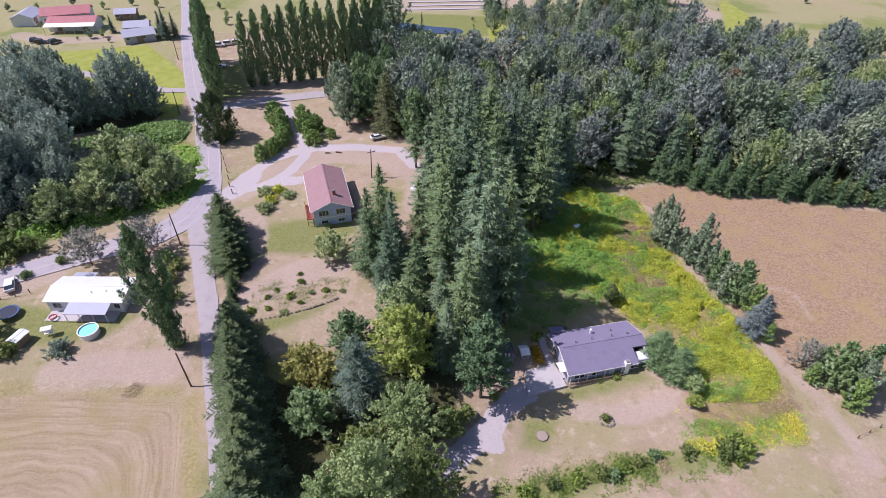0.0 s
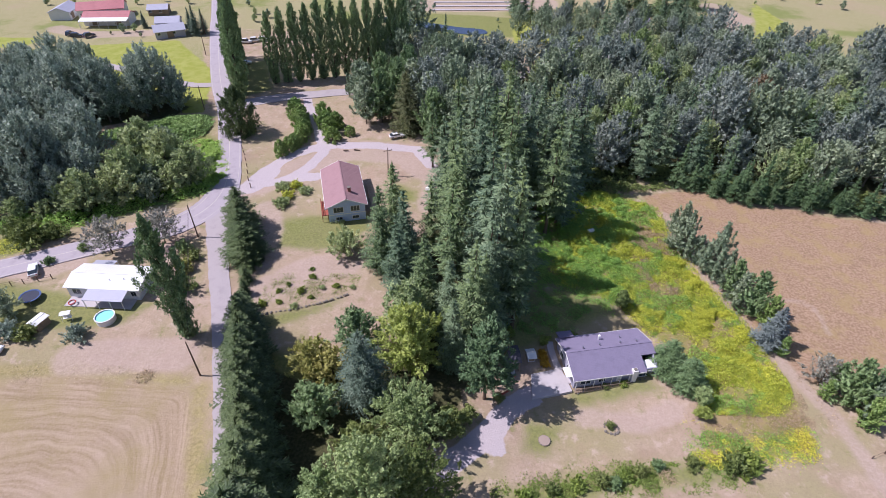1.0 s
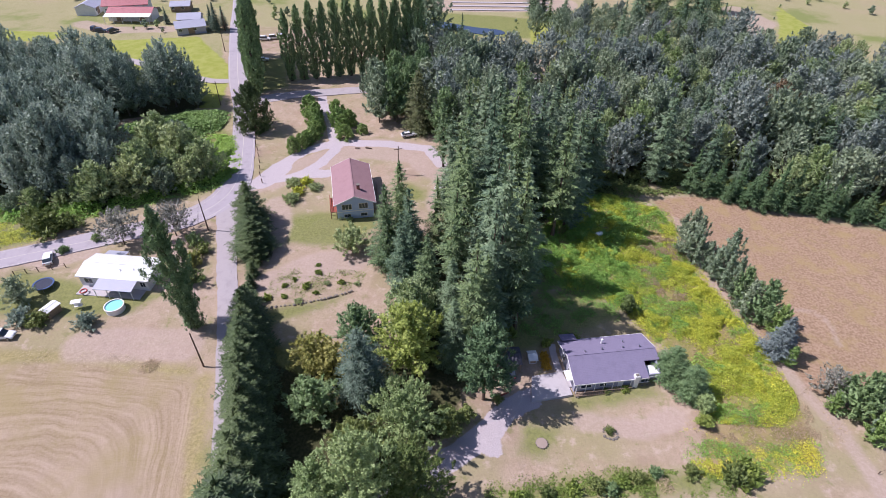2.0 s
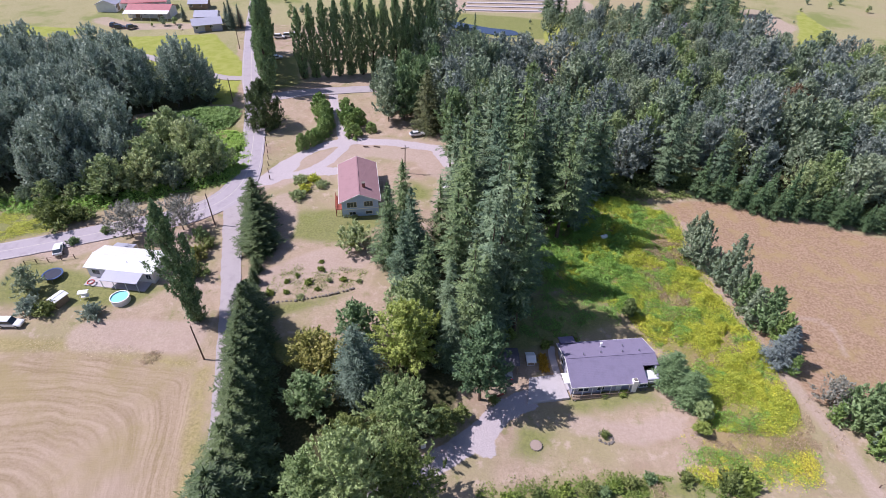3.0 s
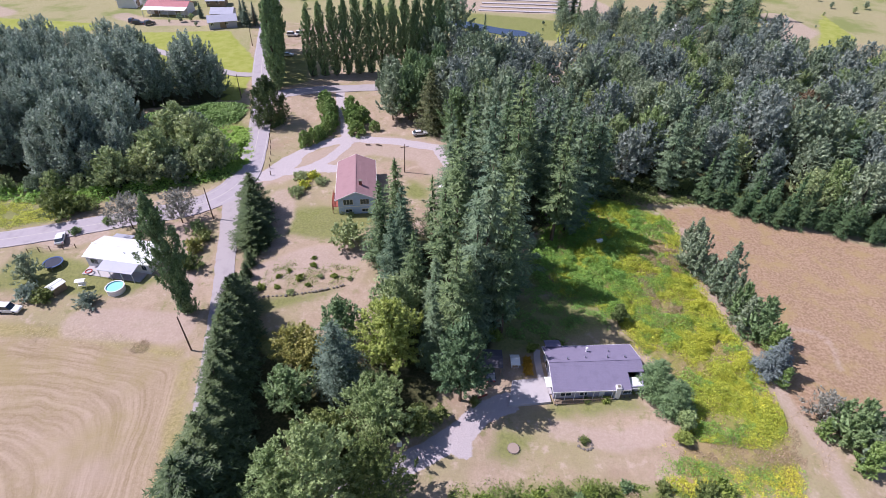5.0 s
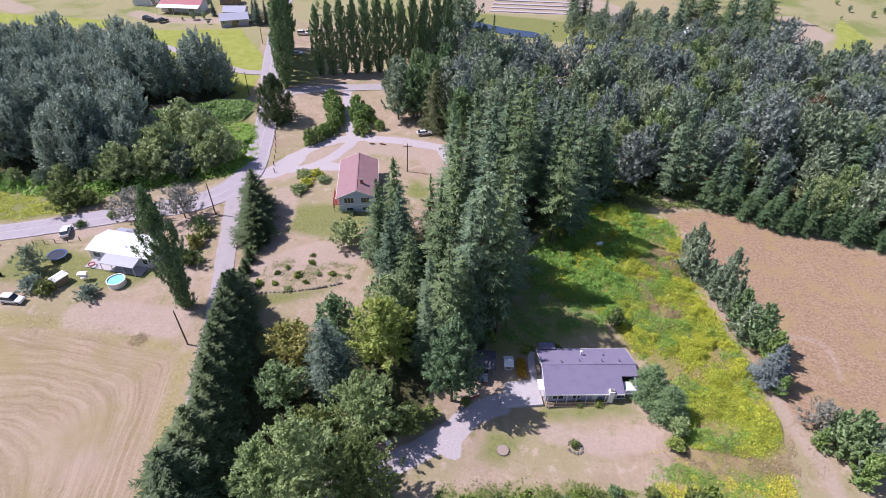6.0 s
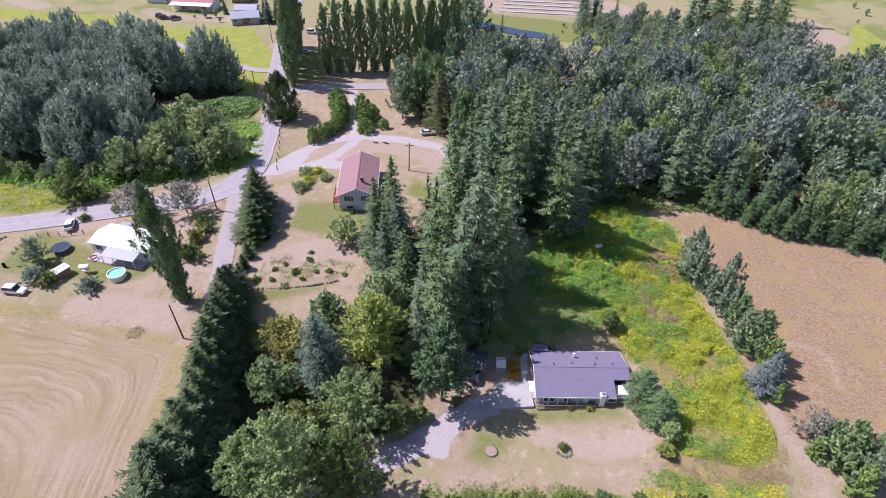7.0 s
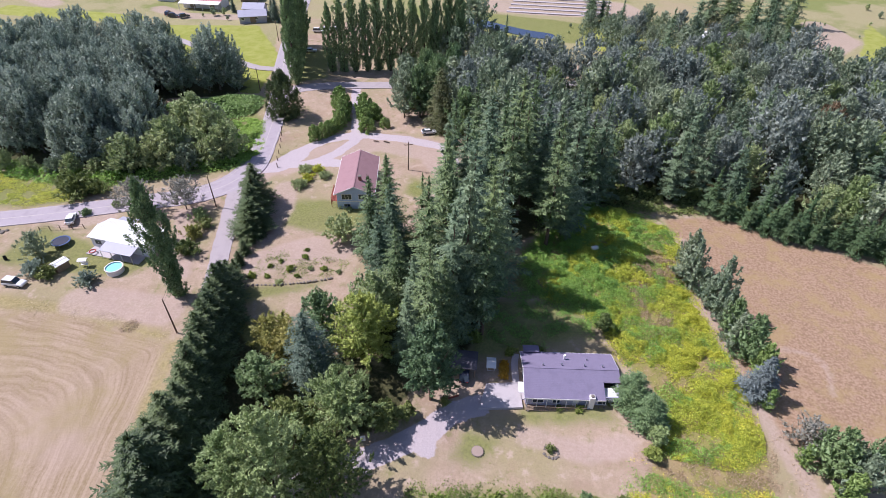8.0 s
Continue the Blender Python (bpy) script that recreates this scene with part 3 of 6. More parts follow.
MAIN_ROAD = [(-175, 420), (-117, 270), (-100.5, 225), (-82, 178), (-72, 157), (-66, 142), (-59.8, 124), (-57.2, 113), (-58.2, 104.5), (-63.5, 97.2), (-74.3, 90.8), (-89.8, 82), (-101, 76.2), (-125, 64), (-170, 44), (-260, 8)]
SOUTH_LANE = [(-57.6, 110), (-54.5, 102), (-51.2, 93.2), (-46.8, 82), (-43.2, 73.5), (-36.9, 57.1), (-30.7, 40.8), (-22.4, 20), (-12, -8), (10, -60)]
EAST_ROAD = [(-72, 156), (-66, 161.5), (-56, 166.8), (-43, 171), (-30, 175), (-10, 182), (20, 192), (60, 215), (120, 226)]
WEST_TRACK = [(-80, 174), (-90, 173), (-104, 178), (-135, 190)]


def build_roads():
    r = tagged(new("road_main", strip(MAIN_ROAD, [6.2] * 6 + [6.4, 7.4, 7.6, 7.0] + [6.2] * 6, 0.06, M["asphalt"], "road_main", wobble=0.08)), "weathered pale grey two-lane country road", "road", kind="structure")
    part("centre_line", strip(MAIN_ROAD, [0.13], 0.064, M["line"], "centre_line"), None, r, "faded painted centre line")
    part("edge_line", strip(MAIN_ROAD, [0.09], 0.064, M["line"], "edge_line", 2.75), None, r, "faded white edge line")
    part("edge_line", strip(MAIN_ROAD, [0.09], 0.064, M["line"], "edge_line", -2.75), None, r, "faded white edge line")
    tagged(new("road_lane", strip(SOUTH_LANE, [7.0, 5.2, 4.2, 3.7, 3.2, 3.0, 3.0, 3.0], 0.05, M["lane"], "road_lane", wobble=0.12)), "narrow worn asphalt lane beside a tree hedge", "road", kind="structure")
    tagged(new("road_east", strip(EAST_ROAD, [6.0, 5.2, 4.6, 4.4], 0.05, M["lane"], "road_east", wobble=0.12)), "pale side road below the poplars", "road", kind="structure")
    tagged(new("road_track", strip(WEST_TRACK, [3.6, 3.2], 0.05, M["lane"], "road_track", wobble=0.15)), "pale farm track across green grass", "road", kind="structure")


build_ground()
build_roads()


# ---- trees ----
RNG = np.random.default_rng(7)


def trunk_mesh(h, r, mat, limbs=(), lean=0.0, sides=7):
    V, F = [], []
    n = 6
    pts = [(lean * (i / n) ** 1.5 + 0.08 * r * math.sin(3.0 * i), 0.1 * r * math.cos(2.3 * i), h * i / n - 0.3 * (i == 0)) for i in range(n + 1)]
    tube(V, F, pts, [r * (1.25 if i == 0 else 1.0) * (1 - 0.9 * i / n) + 0.02 for i in range(n + 1)], sides)
    for a, b, ra in limbs:
        mid = Vector(a).lerp(Vector(b), 0.5) + Vector((0, 0, -0.06 * (Vector(b) - Vector(a)).length))
        tube(V, F, [a, mid, b], [ra, ra * 0.6, ra * 0.15], 5)
    return mesh_of("trunk", V, F, mat, True)


def conifer(name, h, r, mat, clear=0.1, step=0.75, droop=0.35, spray=0.85, gaps=0.12, power=0.8, label="", category="tree", bark="bark", ragged=0.25, sprays=7, arms=4, fuzz=0.3):
    """Whorls of curved boughs, each with forward-raked twigs on both sides."""
    root = thing(name, Matrix(), label, category)
    C, D, N, A, B = [], [], [], [], []
    limbs = []
    z = clear * h
    k = 0
    while z < h * 0.985:
        u = z / h
        reach = r * (1 - u) ** power * min(1.0, 0.6 + (u - clear) * 3.0)
        nb = max(arms, int(arms + 4 * (1 - u)))
        for j in range(nb):
            if RNG.random() < gaps:
                continue
            ang = 2 * math.pi * (j + 0.5 * (k % 2)) / nb + RNG.normal(0, 0.22)
            L = max(0.3, reach * RNG.uniform(1 - ragged, 1 + ragged * 0.8))
            fall = droop * RNG.uniform(0.6, 1.3) - 0.35 * max(0.0, u - 0.55)
            out = np.array([math.cos(ang), math.sin(ang), 0.0])
            side = np.array([-out[1], out[0], 0.0])
            z0 = z + RNG.normal(0, step * 0.2)
            if L > 0.5 * r and RNG.random() < 0.4:
                limbs.append(((0, 0, z), tuple(out * L * 0.8 + np.array([0, 0, z0 - fall * L * 0.6])), 0.004 * h * (1 - u)))
            ns = max(3, int(sprays * L / r + 2.5))
            for q in range(ns):
                f = (q + RNG.uniform(0.3, 1.0)) / ns
                c = out * L * f + np.array([0, 0, z0 - fall * L * (1.25 * f - 0.35 * f ** 3)])
                slope = -fall * (1.25 - 1.05 * f * f)
                tw = (0.46 * L * (1 - 0.72 * f) + 0.3 * spray) * RNG.uniform(0.7, 1.2)
                for w in (-1, 1):
                    d = out * RNG.uniform(0.55, 0.95) + side * w * RNG.uniform(0.5, 1.0) + np.array([0, 0, slope - 0.05 + RNG.normal(0, 0.2)])
                    d /= np.linalg.norm(d)
                    pieces = max(1, math.ceil(tw / (0.48 * spray)))
                    for e in range(pieces):
                        C.append(c + d * tw * (e + 0.45) / pieces)
                        D.append(d + RNG.normal(0, fuzz, 3))
                        N.append(np.array([RNG.normal(0, 0.2 + fuzz), RNG.normal(0, 0.2 + fuzz), 1.0]))
                        A.append((tw * 0.66 / pieces + 0.06) * RNG.uniform(0.75, 1.15))
                        B.append(spray * RNG.uniform(0.13, 0.24) * (0.6 + 0.4 * (1 - u)))
            C.append(out * L * RNG.uniform(0.15, 0.45) + np.array([0, 0, z0 - 0.3 * step])), D.append(np.array([RNG.normal(0, 0.3), RNG.normal(0, 0.3), -1.0])), N.append(out + RNG.normal(0, 0.3, 3))
            A.append(step * 0.8), B.append(0.16 * L + 0.12)
            tip = out * L + np.array([0, 0, z0 - fall * L * 0.9])
            C.append(tip), D.append(out + np.array([0, 0, 0.1])), N.append(np.array([0, RNG.normal(0, 0.3), 1.0])), A.append(0.45 * spray), B.append(0.16 * spray)
        z += step * RNG.uniform(0.75, 1.2) * (1 - 0.45 * u)
        k += 1
    for i in range(5):
        a = i * 1.3
        C.append(np.array([0.1 * math.cos(a), 0.1 * math.sin(a), h - 0.3 * i * 0.5])), D.append(np.array([0.25 * math.cos(a), 0.25 * math.sin(a), 1.0]))
        N.append(np.array([math.sin(a), math.cos(a), 0.1])), A.append(0.45 + 0.1 * i), B.append(0.12)
    V, F = blades(np.array(C), np.array(D), np.array(N), np.array(A) * 1.1, B)
    part("trunk", trunk_mesh(h * 0.97, 0.012 * h, M[bark], limbs), None, root)
    part("crown", mesh_of("crown", V.tolist(), F.tolist(), mat), None, root)
    return root


def plumed(name, h, r, mat, base=0.12, plumes=80, per=42, long=2.6, wide=0.6, leaf=0.3, up=0.9, dome=0.5, label="", bark="bark", category="tree", ragged=0.22):
    """A broadleaf crown made of leafy shoots that stream up and out from forked limbs."""
    root = thing(name, Matrix(), label, category)
    f = (np.arange(plumes) + RNG.uniform(0.1, 0.9, plumes)) / plumes
    ang = np.arange(plumes) * 2.39996 + RNG.normal(0, 0.3, plumes)
    p1, p2 = RNG.uniform(0, 6.28, 2)
    lump = 1 + ragged * (np.sin(3 * ang + p1 + 4 * f) * 0.6 + np.sin(5 * ang + p2 - 7 * f) * 0.4) + RNG.normal(0, ragged * 0.45, plumes)
    prof = np.clip(0.5 + 2.4 * f, 0, 1) * (1 - f ** 2.4) ** dome
    depth = np.where(RNG.random(plumes) < 0.25, RNG.uniform(0.45, 0.8, plumes), 1.0)
    R = r * prof * lump * depth
    out = np.stack([np.cos(ang), np.sin(ang), np.zeros(plumes)], axis=1)
    Z = h * base + h * (1 - base) * (0.06 + 0.94 * f * (0.93 + 0.07 * lump))
    tip = out * R[:, None] + np.stack([np.zeros(plumes), np.zeros(plumes), Z], axis=1)
    way = out * (1.05 - 0.75 * f)[:, None] + RNG.normal(0, 0.22, (plumes, 3))
    way[:, 2] += up * (0.55 + 0.6 * f)
    way /= np.linalg.norm(way, axis=1, keepdims=True)
    length = long * RNG.uniform(0.6, 1.35, plumes) * (0.7 + 0.3 * prof)
    n = plumes * per
    i = np.repeat(np.arange(plumes), per)
    t = 1 - RNG.random(n) ** 0.8
    taper = (wide * (1.0 - 0.72 * t) * RNG.uniform(0.7, 1.3, plumes)[i])[:, None]
    C = tip[i] - way[i] * (length[i] * (1 - t))[:, None] + RNG.normal(0, 0.6, (n, 3)) * taper
    D = way[i] + RNG.normal(0, 0.5, (n, 3))
    N = out[i] * 0.5 + np.array([0, 0, 0.9]) + RNG.normal(0, 0.42, (n, 3))
    A = leaf * RNG.uniform(0.6, 1.4, n)
    core = n // 7
    i = RNG.integers(0, plumes, core)
    inner = tip[i] * (np.stack([RNG.uniform(0.15, 0.75, core)] * 2 + [RNG.uniform(0.72, 0.97, core)], axis=1))
    C, D = np.concatenate([C, inner]), np.concatenate([D, RNG.normal(0, 1, (core, 3))])
    N, A = np.concatenate([N, RNG.normal(0, 0.4, (core, 3)) + np.array([0, 0, 1.0])]), np.concatenate([A, leaf * RNG.uniform(1.5, 2.3, core)])
    n += core
    V, F = blades(C, D, N, A, A * RNG.uniform(0.38, 0.62, n))
    limbs = [((0, 0, h * max(base, 0.1) * RNG.uniform(0.7, 1.6)), tuple(tip[q] - way[q] * length[q] * 0.7), 0.009 * h * RNG.uniform(0.5, 0.9)) for q in range(2, plumes, max(1, plumes // 9))]
    part("trunk", trunk_mesh(h * 0.82, 0.013 * h, M[bark], limbs), None, root)
    part("crown", mesh_of("crown", V.tolist(), F.tolist(), mat), None, root)
    return root


def crown_leaves(lobes, per, size, shell=0.35, up=0.65, flat=0.5):
    per, size = per * 1.8, size * 0.82
    C, D, N, A = [], [], [], []
    for c, rad, w in lobes:
        n = int(per * w)
        v = RNG.normal(0, 1, (n, 3))
        v /= np.linalg.norm(v, axis=1, keepdims=True)
        v[:, 2] = np.where(v[:, 2] < -0.35, -v[:, 2], v[:, 2])
        rr = (1.06 - shell * RNG.random(n) ** 1.3 + RNG.normal(0, 0.12, n))[:, None]
        C.append(np.array(c) + v * rr * np.array(rad))
        nn = v + RNG.normal(0, flat, (n, 3)) + np.array([0, 0, up])
        N.append(nn / np.linalg.norm(nn, axis=1, keepdims=True))
        D.append(np.cross(nn, RNG.normal(0, 1, (n, 3))) + np.array([0, 0, -0.3]))
        A.append(size * RNG.uniform(0.6, 1.35, n))
    A = np.concatenate(A)
    return blades(np.concatenate(C), np.concatenate(D), np.concatenate(N), A, A * 0.62)


def broadleaf(name, h, r, mat, base=0.25, lobes=14, n=3000, size=0.42, label="", bark="bark", category="tree", upright=0.0, flat=1.1):
    """A round or irregular crown of many lobes over a forked trunk."""
    root = thing(name, Matrix(), label, category)
    out, limbs = [], []
    ch = h * (1 - base)
    main = max(10, lobes // 2)
    for i in range(main):
        f = (i + 0.5) / main
        prof = math.sin(math.pi * (0.16 + 0.76 * f)) ** (0.8 - 0.3 * upright)
        ang = i * 2.4 + RNG.normal(0, 0.35)
        big = r * RNG.uniform(0.34, 0.52) * (0.7 + 0.35 * prof) * (1 - 0.12 * upright)
        off = max(0.0, r * prof - big * 0.8) * RNG.uniform(0.45, 1.0)
        c = Vector((off * math.cos(ang), off * math.sin(ang), min(h * base + ch * (0.12 + 0.82 * f), h - big * 0.75)))
        if i % 2 == 0 and len(limbs) < 8:
            limbs.append(((0, 0, h * max(base, 0.12) * RNG.uniform(0.6, 1.2)), tuple(c), 0.011 * h * RNG.uniform(0.4, 0.8)))
        for k in range(4):
            v = Vector((RNG.normal(0, 1), RNG.normal(0, 1), RNG.normal(0.35, 0.8)))
            v.normalize()
            lr = big * RNG.uniform(0.5, 0.78)
            q = c + v * big * 0.62
            out.append((tuple(q), (lr, lr, lr * RNG.uniform(0.7, 1.0 + 0.8 * upright)), lr * lr))
    tot = sum(w for _, _, w in out)
    out = [(c, rad, w / tot) for c, rad, w in out]
    V, F = crown_leaves(out, n, size, 0.7, flat=flat)
    part("trunk", trunk_mesh(h * 0.8, 0.014 * h, M[bark], limbs), None, root)
    part("crown", mesh_of("crown", V.tolist(), F.tolist(), mat), None, root)
    return root


def columnar(name, h, r, mat, n=2600, size=0.4, label="", lean=0.0, foot=0.4, ragged=0.2):
    """A narrow upright tree: steep leafy shoots packed into a ragged spindle."""
    root = thing(name, Matrix(), label, "tree")
    m = int(30 + h * 4.5)
    f = (np.arange(m) + RNG.uniform(0, 1, m)) / m
    ang = np.arange(m) * 2.39996 + RNG.normal(0, 0.3, m)
    p1 = RNG.uniform(0, 6.28)
    prof = np.clip(foot + 1.7 * f, 0, 1) * (1 - f ** 3.2) ** 0.7 * (1 + ragged * np.sin(2 * ang + 9 * f + p1) + RNG.normal(0, ragged * 0.7, m))
    R = r * prof * np.where(RNG.random(m) < 0.25, 0.5, 0.95)
    out = np.stack([np.cos(ang), np.sin(ang), np.zeros(m)], axis=1)
    tip = out * R[:, None]
    tip[:, 0] += lean * f ** 1.3
    tip[:, 2] = h * (0.06 + 0.94 * f)
    way = out * 0.28 + RNG.normal(0, 0.12, (m, 3)) + np.array([0.3 * lean / h, 0, 1.0])
    way /= np.linalg.norm(way, axis=1, keepdims=True)
    length = (0.055 * h + 0.35 * r) * RNG.uniform(0.7, 1.4, m)
    per = max(6, int(1.8 * n / m))
    i = np.repeat(np.arange(m), per)
    t = 1 - RNG.random(m * per) ** 0.8
    C = tip[i] - way[i] * (length[i] * (1 - t))[:, None] + RNG.normal(0, 0.55, (m * per, 3)) * (0.2 * r * (1.05 - 0.75 * t))[:, None]
    C[:, 2] = np.maximum(C[:, 2], 0.02 * h)
    D = way[i] + RNG.normal(0, 0.45, (m * per, 3))
    N = out[i] * 0.6 + np.array([0, 0, 0.55]) + RNG.normal(0, 0.5, (m * per, 3))
    A = size * 0.85 * RNG.uniform(0.6, 1.4, m * per)
    V, F = blades(C, D, N, A, A * 0.5)
    limbs = [((lean * f[q] ** 1.3 * 0.8, 0, tip[q][2] * 0.75), tuple(tip[q] - way[q] * length[q] * 0.5), 0.05) for q in range(0, m, 5)]
    part("trunk", trunk_mesh(h * 0.92, 0.016 * h, M["bark"], limbs, lean), None, root)
    part("crown", mesh_of("crown", V.tolist(), F.tolist(), mat), None, root)
    return root


PLACED = set()


def plant(protos, spots, group=""):
    """Copies of prototypes at spots (x, y, scale, stretch); the prototypes themselves take the first places."""
    for i, (x, y, s, st) in enumerate(spots):
        p = protos[i % len(protos)]
        m = at(x, y, RNG.uniform(0, 360), s, -0.05, st)
        if p.name not in PLACED:
            PLACED.add(p.name)
            p.matrix_basis = m
            ob = p
        else:
            ob = copy_thing(p, m)
        if group:
            ob["group"] = group


def scatter(poly, gap, keep=None, jitter=0.38, seed=1):
    """Spots on a loosened hexagonal net inside a polygon."""
    rng = np.random.default_rng(seed)
    px, py = [p[0] for p in poly], [p[1] for p in poly]
    out = []
    row = 0
    y = min(py)
    while y < max(py):
        x = min(px) + (gap / 2 if row % 2 else 0)
        while x < max(px):
            q = (x + rng.normal(0, gap * jitter * 0.6), y + rng.normal(0, gap * jitter * 0.6))
            if float(inside_distance(np.array([q[0]]), np.array([q[1]]), poly)[0]) > 0.4 and (keep is None or keep(*q)):
                out.append(q)
            x += gap
        y += gap * 0.87
        row += 1
    return out


def sized(spots, lo, hi, ref, seed=3):
    rng = np.random.default_rng(seed)
    return [(x, y, rng.uniform(lo, hi) / ref, rng.uniform(0.92, 1.1)) for x, y in spots]


FIR_LABEL = "tall dark green fir with drooping boughs in the grove"
firs = [conifer("fir_tree", 26, r, M[m], clear=c, step=1.15, label=FIR_LABEL, spray=0.9, gaps=g, droop=dr, sprays=12, power=0.8, ragged=0.36, arms=3, fuzz=0.2)
        for r, c, g, dr, m in ((5.9, 0.18, 0.2, 0.16, "fir"), (5.5, 0.1, 0.16, 0.22, "fir_grey"), (6.4, 0.26, 0.26, 0.1, "fir"), (5.7, 0.08, 0.16, 0.24, "fir_grey"), (5.5, 0.26, 0.26, 0.12, "fir"))]
TALL = [(-4.1, 91.6, 0.76), (6.1, 108.2, 1.14), (13.3, 110.7, 1.08), (17.1, 117.9, 1.10), (21.1, 101, 1.15), (33, 125, 0.85), (8.7, 75, 1.22), (4.7, 66, 0.92), (7.2, 71.4, 1.0), (12.6, 73.2, 0.9), (-6.2, 128, 0.95), (24, 105, 0.95), (12, 78, 1.12), (12.5, 85, 1.05), (0.5, 80, 0.9), (11, 92, 1.08)]


def far_from_tall(x, y):
    return all((x - a) ** 2 + (y - b) ** 2 > 16 for a, b, _ in TALL)


spots = [(x, y, s, 1.0) for x, y, s in TALL]
for x, y in scatter(FIRS, 6.6, far_from_tall, seed=5):
    if x < 9 and y < 77 or x < -5:
        continue
    hh = 15 + 12 * min(max((y - 62) / 22, 0), 1) - (5 if x < -3 else 0) - (4 if y > 118 else 0)
    spots.append((x, y, (hh * (0.82 + 0.3 * random.random())) / 26, 1.0))
plant(firs, spots, "grove of tall firs")
full = [conifer("fir_tree", 21, q, M[m], clear=0.03, step=0.95, label="full dark green fir branched down to the ground", spray=0.8, gaps=0.08, droop=0.18, sprays=10, power=0.72, ragged=0.28) for q, m in ((5.0, "fir"), (4.6, "fir_grey"))]
plant(full, [(-11.6, 92, 1.06, 1.0), (-9, 86.4, 0.95, 1.0), (-13.8, 87.4, 0.9, 1.0), (-9.6, 80.6, 0.9, 1.0), (-4.2, 75, 0.85, 1.0), (0.6, 70.5, 0.9, 1.0), (6.4, 68.6, 0.95, 1.0), (1.6, 63.4, 0.8, 1.0)], "grove of tall firs")

ALDER_LABEL = "broadleaf woodland tree with grey-green summer foliage"
alders = [plumed("woodland_tree", 16, r, M[m], base=b * 0.6, plumes=90, per=34, long=2.6, wide=0.62, leaf=0.36, up=1.0, label=ALDER_LABEL, bark="bark_pale")
          for r, m, b in ((5.6, "alder", 0.25), (6.2, "alder_grey", 0.2), (5.4, "alder_grey", 0.25), (5.8, "willow", 0.22), (5.2, "maple", 0.2), (5.8, "alder", 0.24), (5.6, "alder_grey", 0.2), (5.2, "alder", 0.2))]


def right_wood(x, y):
    return not (x < 34 and y < 132)


rw = [(x, y) for x, y in scatter(WOOD_RIGHT, 8.3, right_wood, seed=9) if x < 158]
near_edge = [p for p in rw if p[0] < 105]
deep = [p for p in rw if p[0] >= 105]
sp = []
for x, y in near_edge:
    hh = 16.5 if y > 134 else 13.5
    if x < 5:
        hh = 17.5
    sp.append((x, y, hh / 16 * random.uniform(0.85, 1.2), random.uniform(0.95, 1.1)))
mixed = [i for i in range(len(sp)) if i % 5 == 2 and sp[i][1] < 150]
plant(alders, [s for i, s in enumerate(sp) if i not in mixed] + sized(deep, 13, 18, 16), "woodland behind the dry field")
plant([alders[0], alders[1]], [(-3.4, 172, 1.36, 1.0), (3.6, 178, 1.28, 1.0), (-8.5, 177, 1.2, 1.0), (10, 184, 1.15, 1.0), (-18, 204, 1.5, 1.0), (-25, 200, 1.0, 1.0), (-10, 203, 0.85, 1.0), (-3, 200, 0.75, 1.0), (-31, 196, 1.0, 1.0), (-14, 192, 1.0, 1.0), (-22, 190, 1.0, 1.0), (4, 196, 0.8, 1.0), (12, 202, 0.8, 1.0)], "woodland behind the dry field")
plant([firs[1], firs[3]], [(*sp[i][:2], 0.72 * random.uniform(0.85, 1.15), 1.0) for i in mixed] + [(x, y, s, 1.0) for x, y, s in ((-7, 208, 0.55),  (62, 130, 0.6), (70, 128, 0.55), (55, 132, 0.62), (89, 222, 0.7), (94, 219, 0.62), (84, 226, 0.66), (47, 193, 0.9), (97, 226, 0.6), (21, 262, 0.7), (26, 264, 0.6))], "woodland behind the dry field")

young = [conifer("young_fir", 8.5, r, M["fir_young"], fuzz=0.05, clear=0.02, step=0.72, droop=0.05, spray=0.46, gaps=0.03, power=1.0, ragged=0.12, label="young bright green fir with a pointed crown at the wood's edge", sprays=7) for r in (3.0, 2.7)]
edge = [(60, 122.6), (63, 123.5), (65, 120.4), (67.6, 121.8), (69.2, 118.8), (71.5, 120), (73, 117.3), (75.6, 119.3), (77.8, 117.2), (79.5, 120), (82, 117.5), (84.6, 119), (86.6, 116.2), (89.3, 117.4), (92, 115), (95, 116.2), (99, 114.6), (103, 115), (108, 113.6), (114, 113), (121, 112.4), (57, 124.4), (72.8, 123.8), (80.8, 123), (88, 121)]
plant(young, sized(edge, 7.6, 10.4, 8.5), "row of young firs")

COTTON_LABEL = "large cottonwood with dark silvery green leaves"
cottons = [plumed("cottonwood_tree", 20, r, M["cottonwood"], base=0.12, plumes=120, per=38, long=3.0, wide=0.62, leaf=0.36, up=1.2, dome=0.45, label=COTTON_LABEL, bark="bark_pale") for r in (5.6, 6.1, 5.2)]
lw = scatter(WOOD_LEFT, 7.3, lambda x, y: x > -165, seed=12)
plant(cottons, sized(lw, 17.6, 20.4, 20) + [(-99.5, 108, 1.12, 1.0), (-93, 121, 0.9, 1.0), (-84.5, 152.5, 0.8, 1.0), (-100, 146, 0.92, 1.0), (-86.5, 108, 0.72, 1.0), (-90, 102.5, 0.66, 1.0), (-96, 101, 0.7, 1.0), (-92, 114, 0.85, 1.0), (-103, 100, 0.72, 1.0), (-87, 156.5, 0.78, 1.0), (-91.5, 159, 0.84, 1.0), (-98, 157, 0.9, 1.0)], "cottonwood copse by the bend")
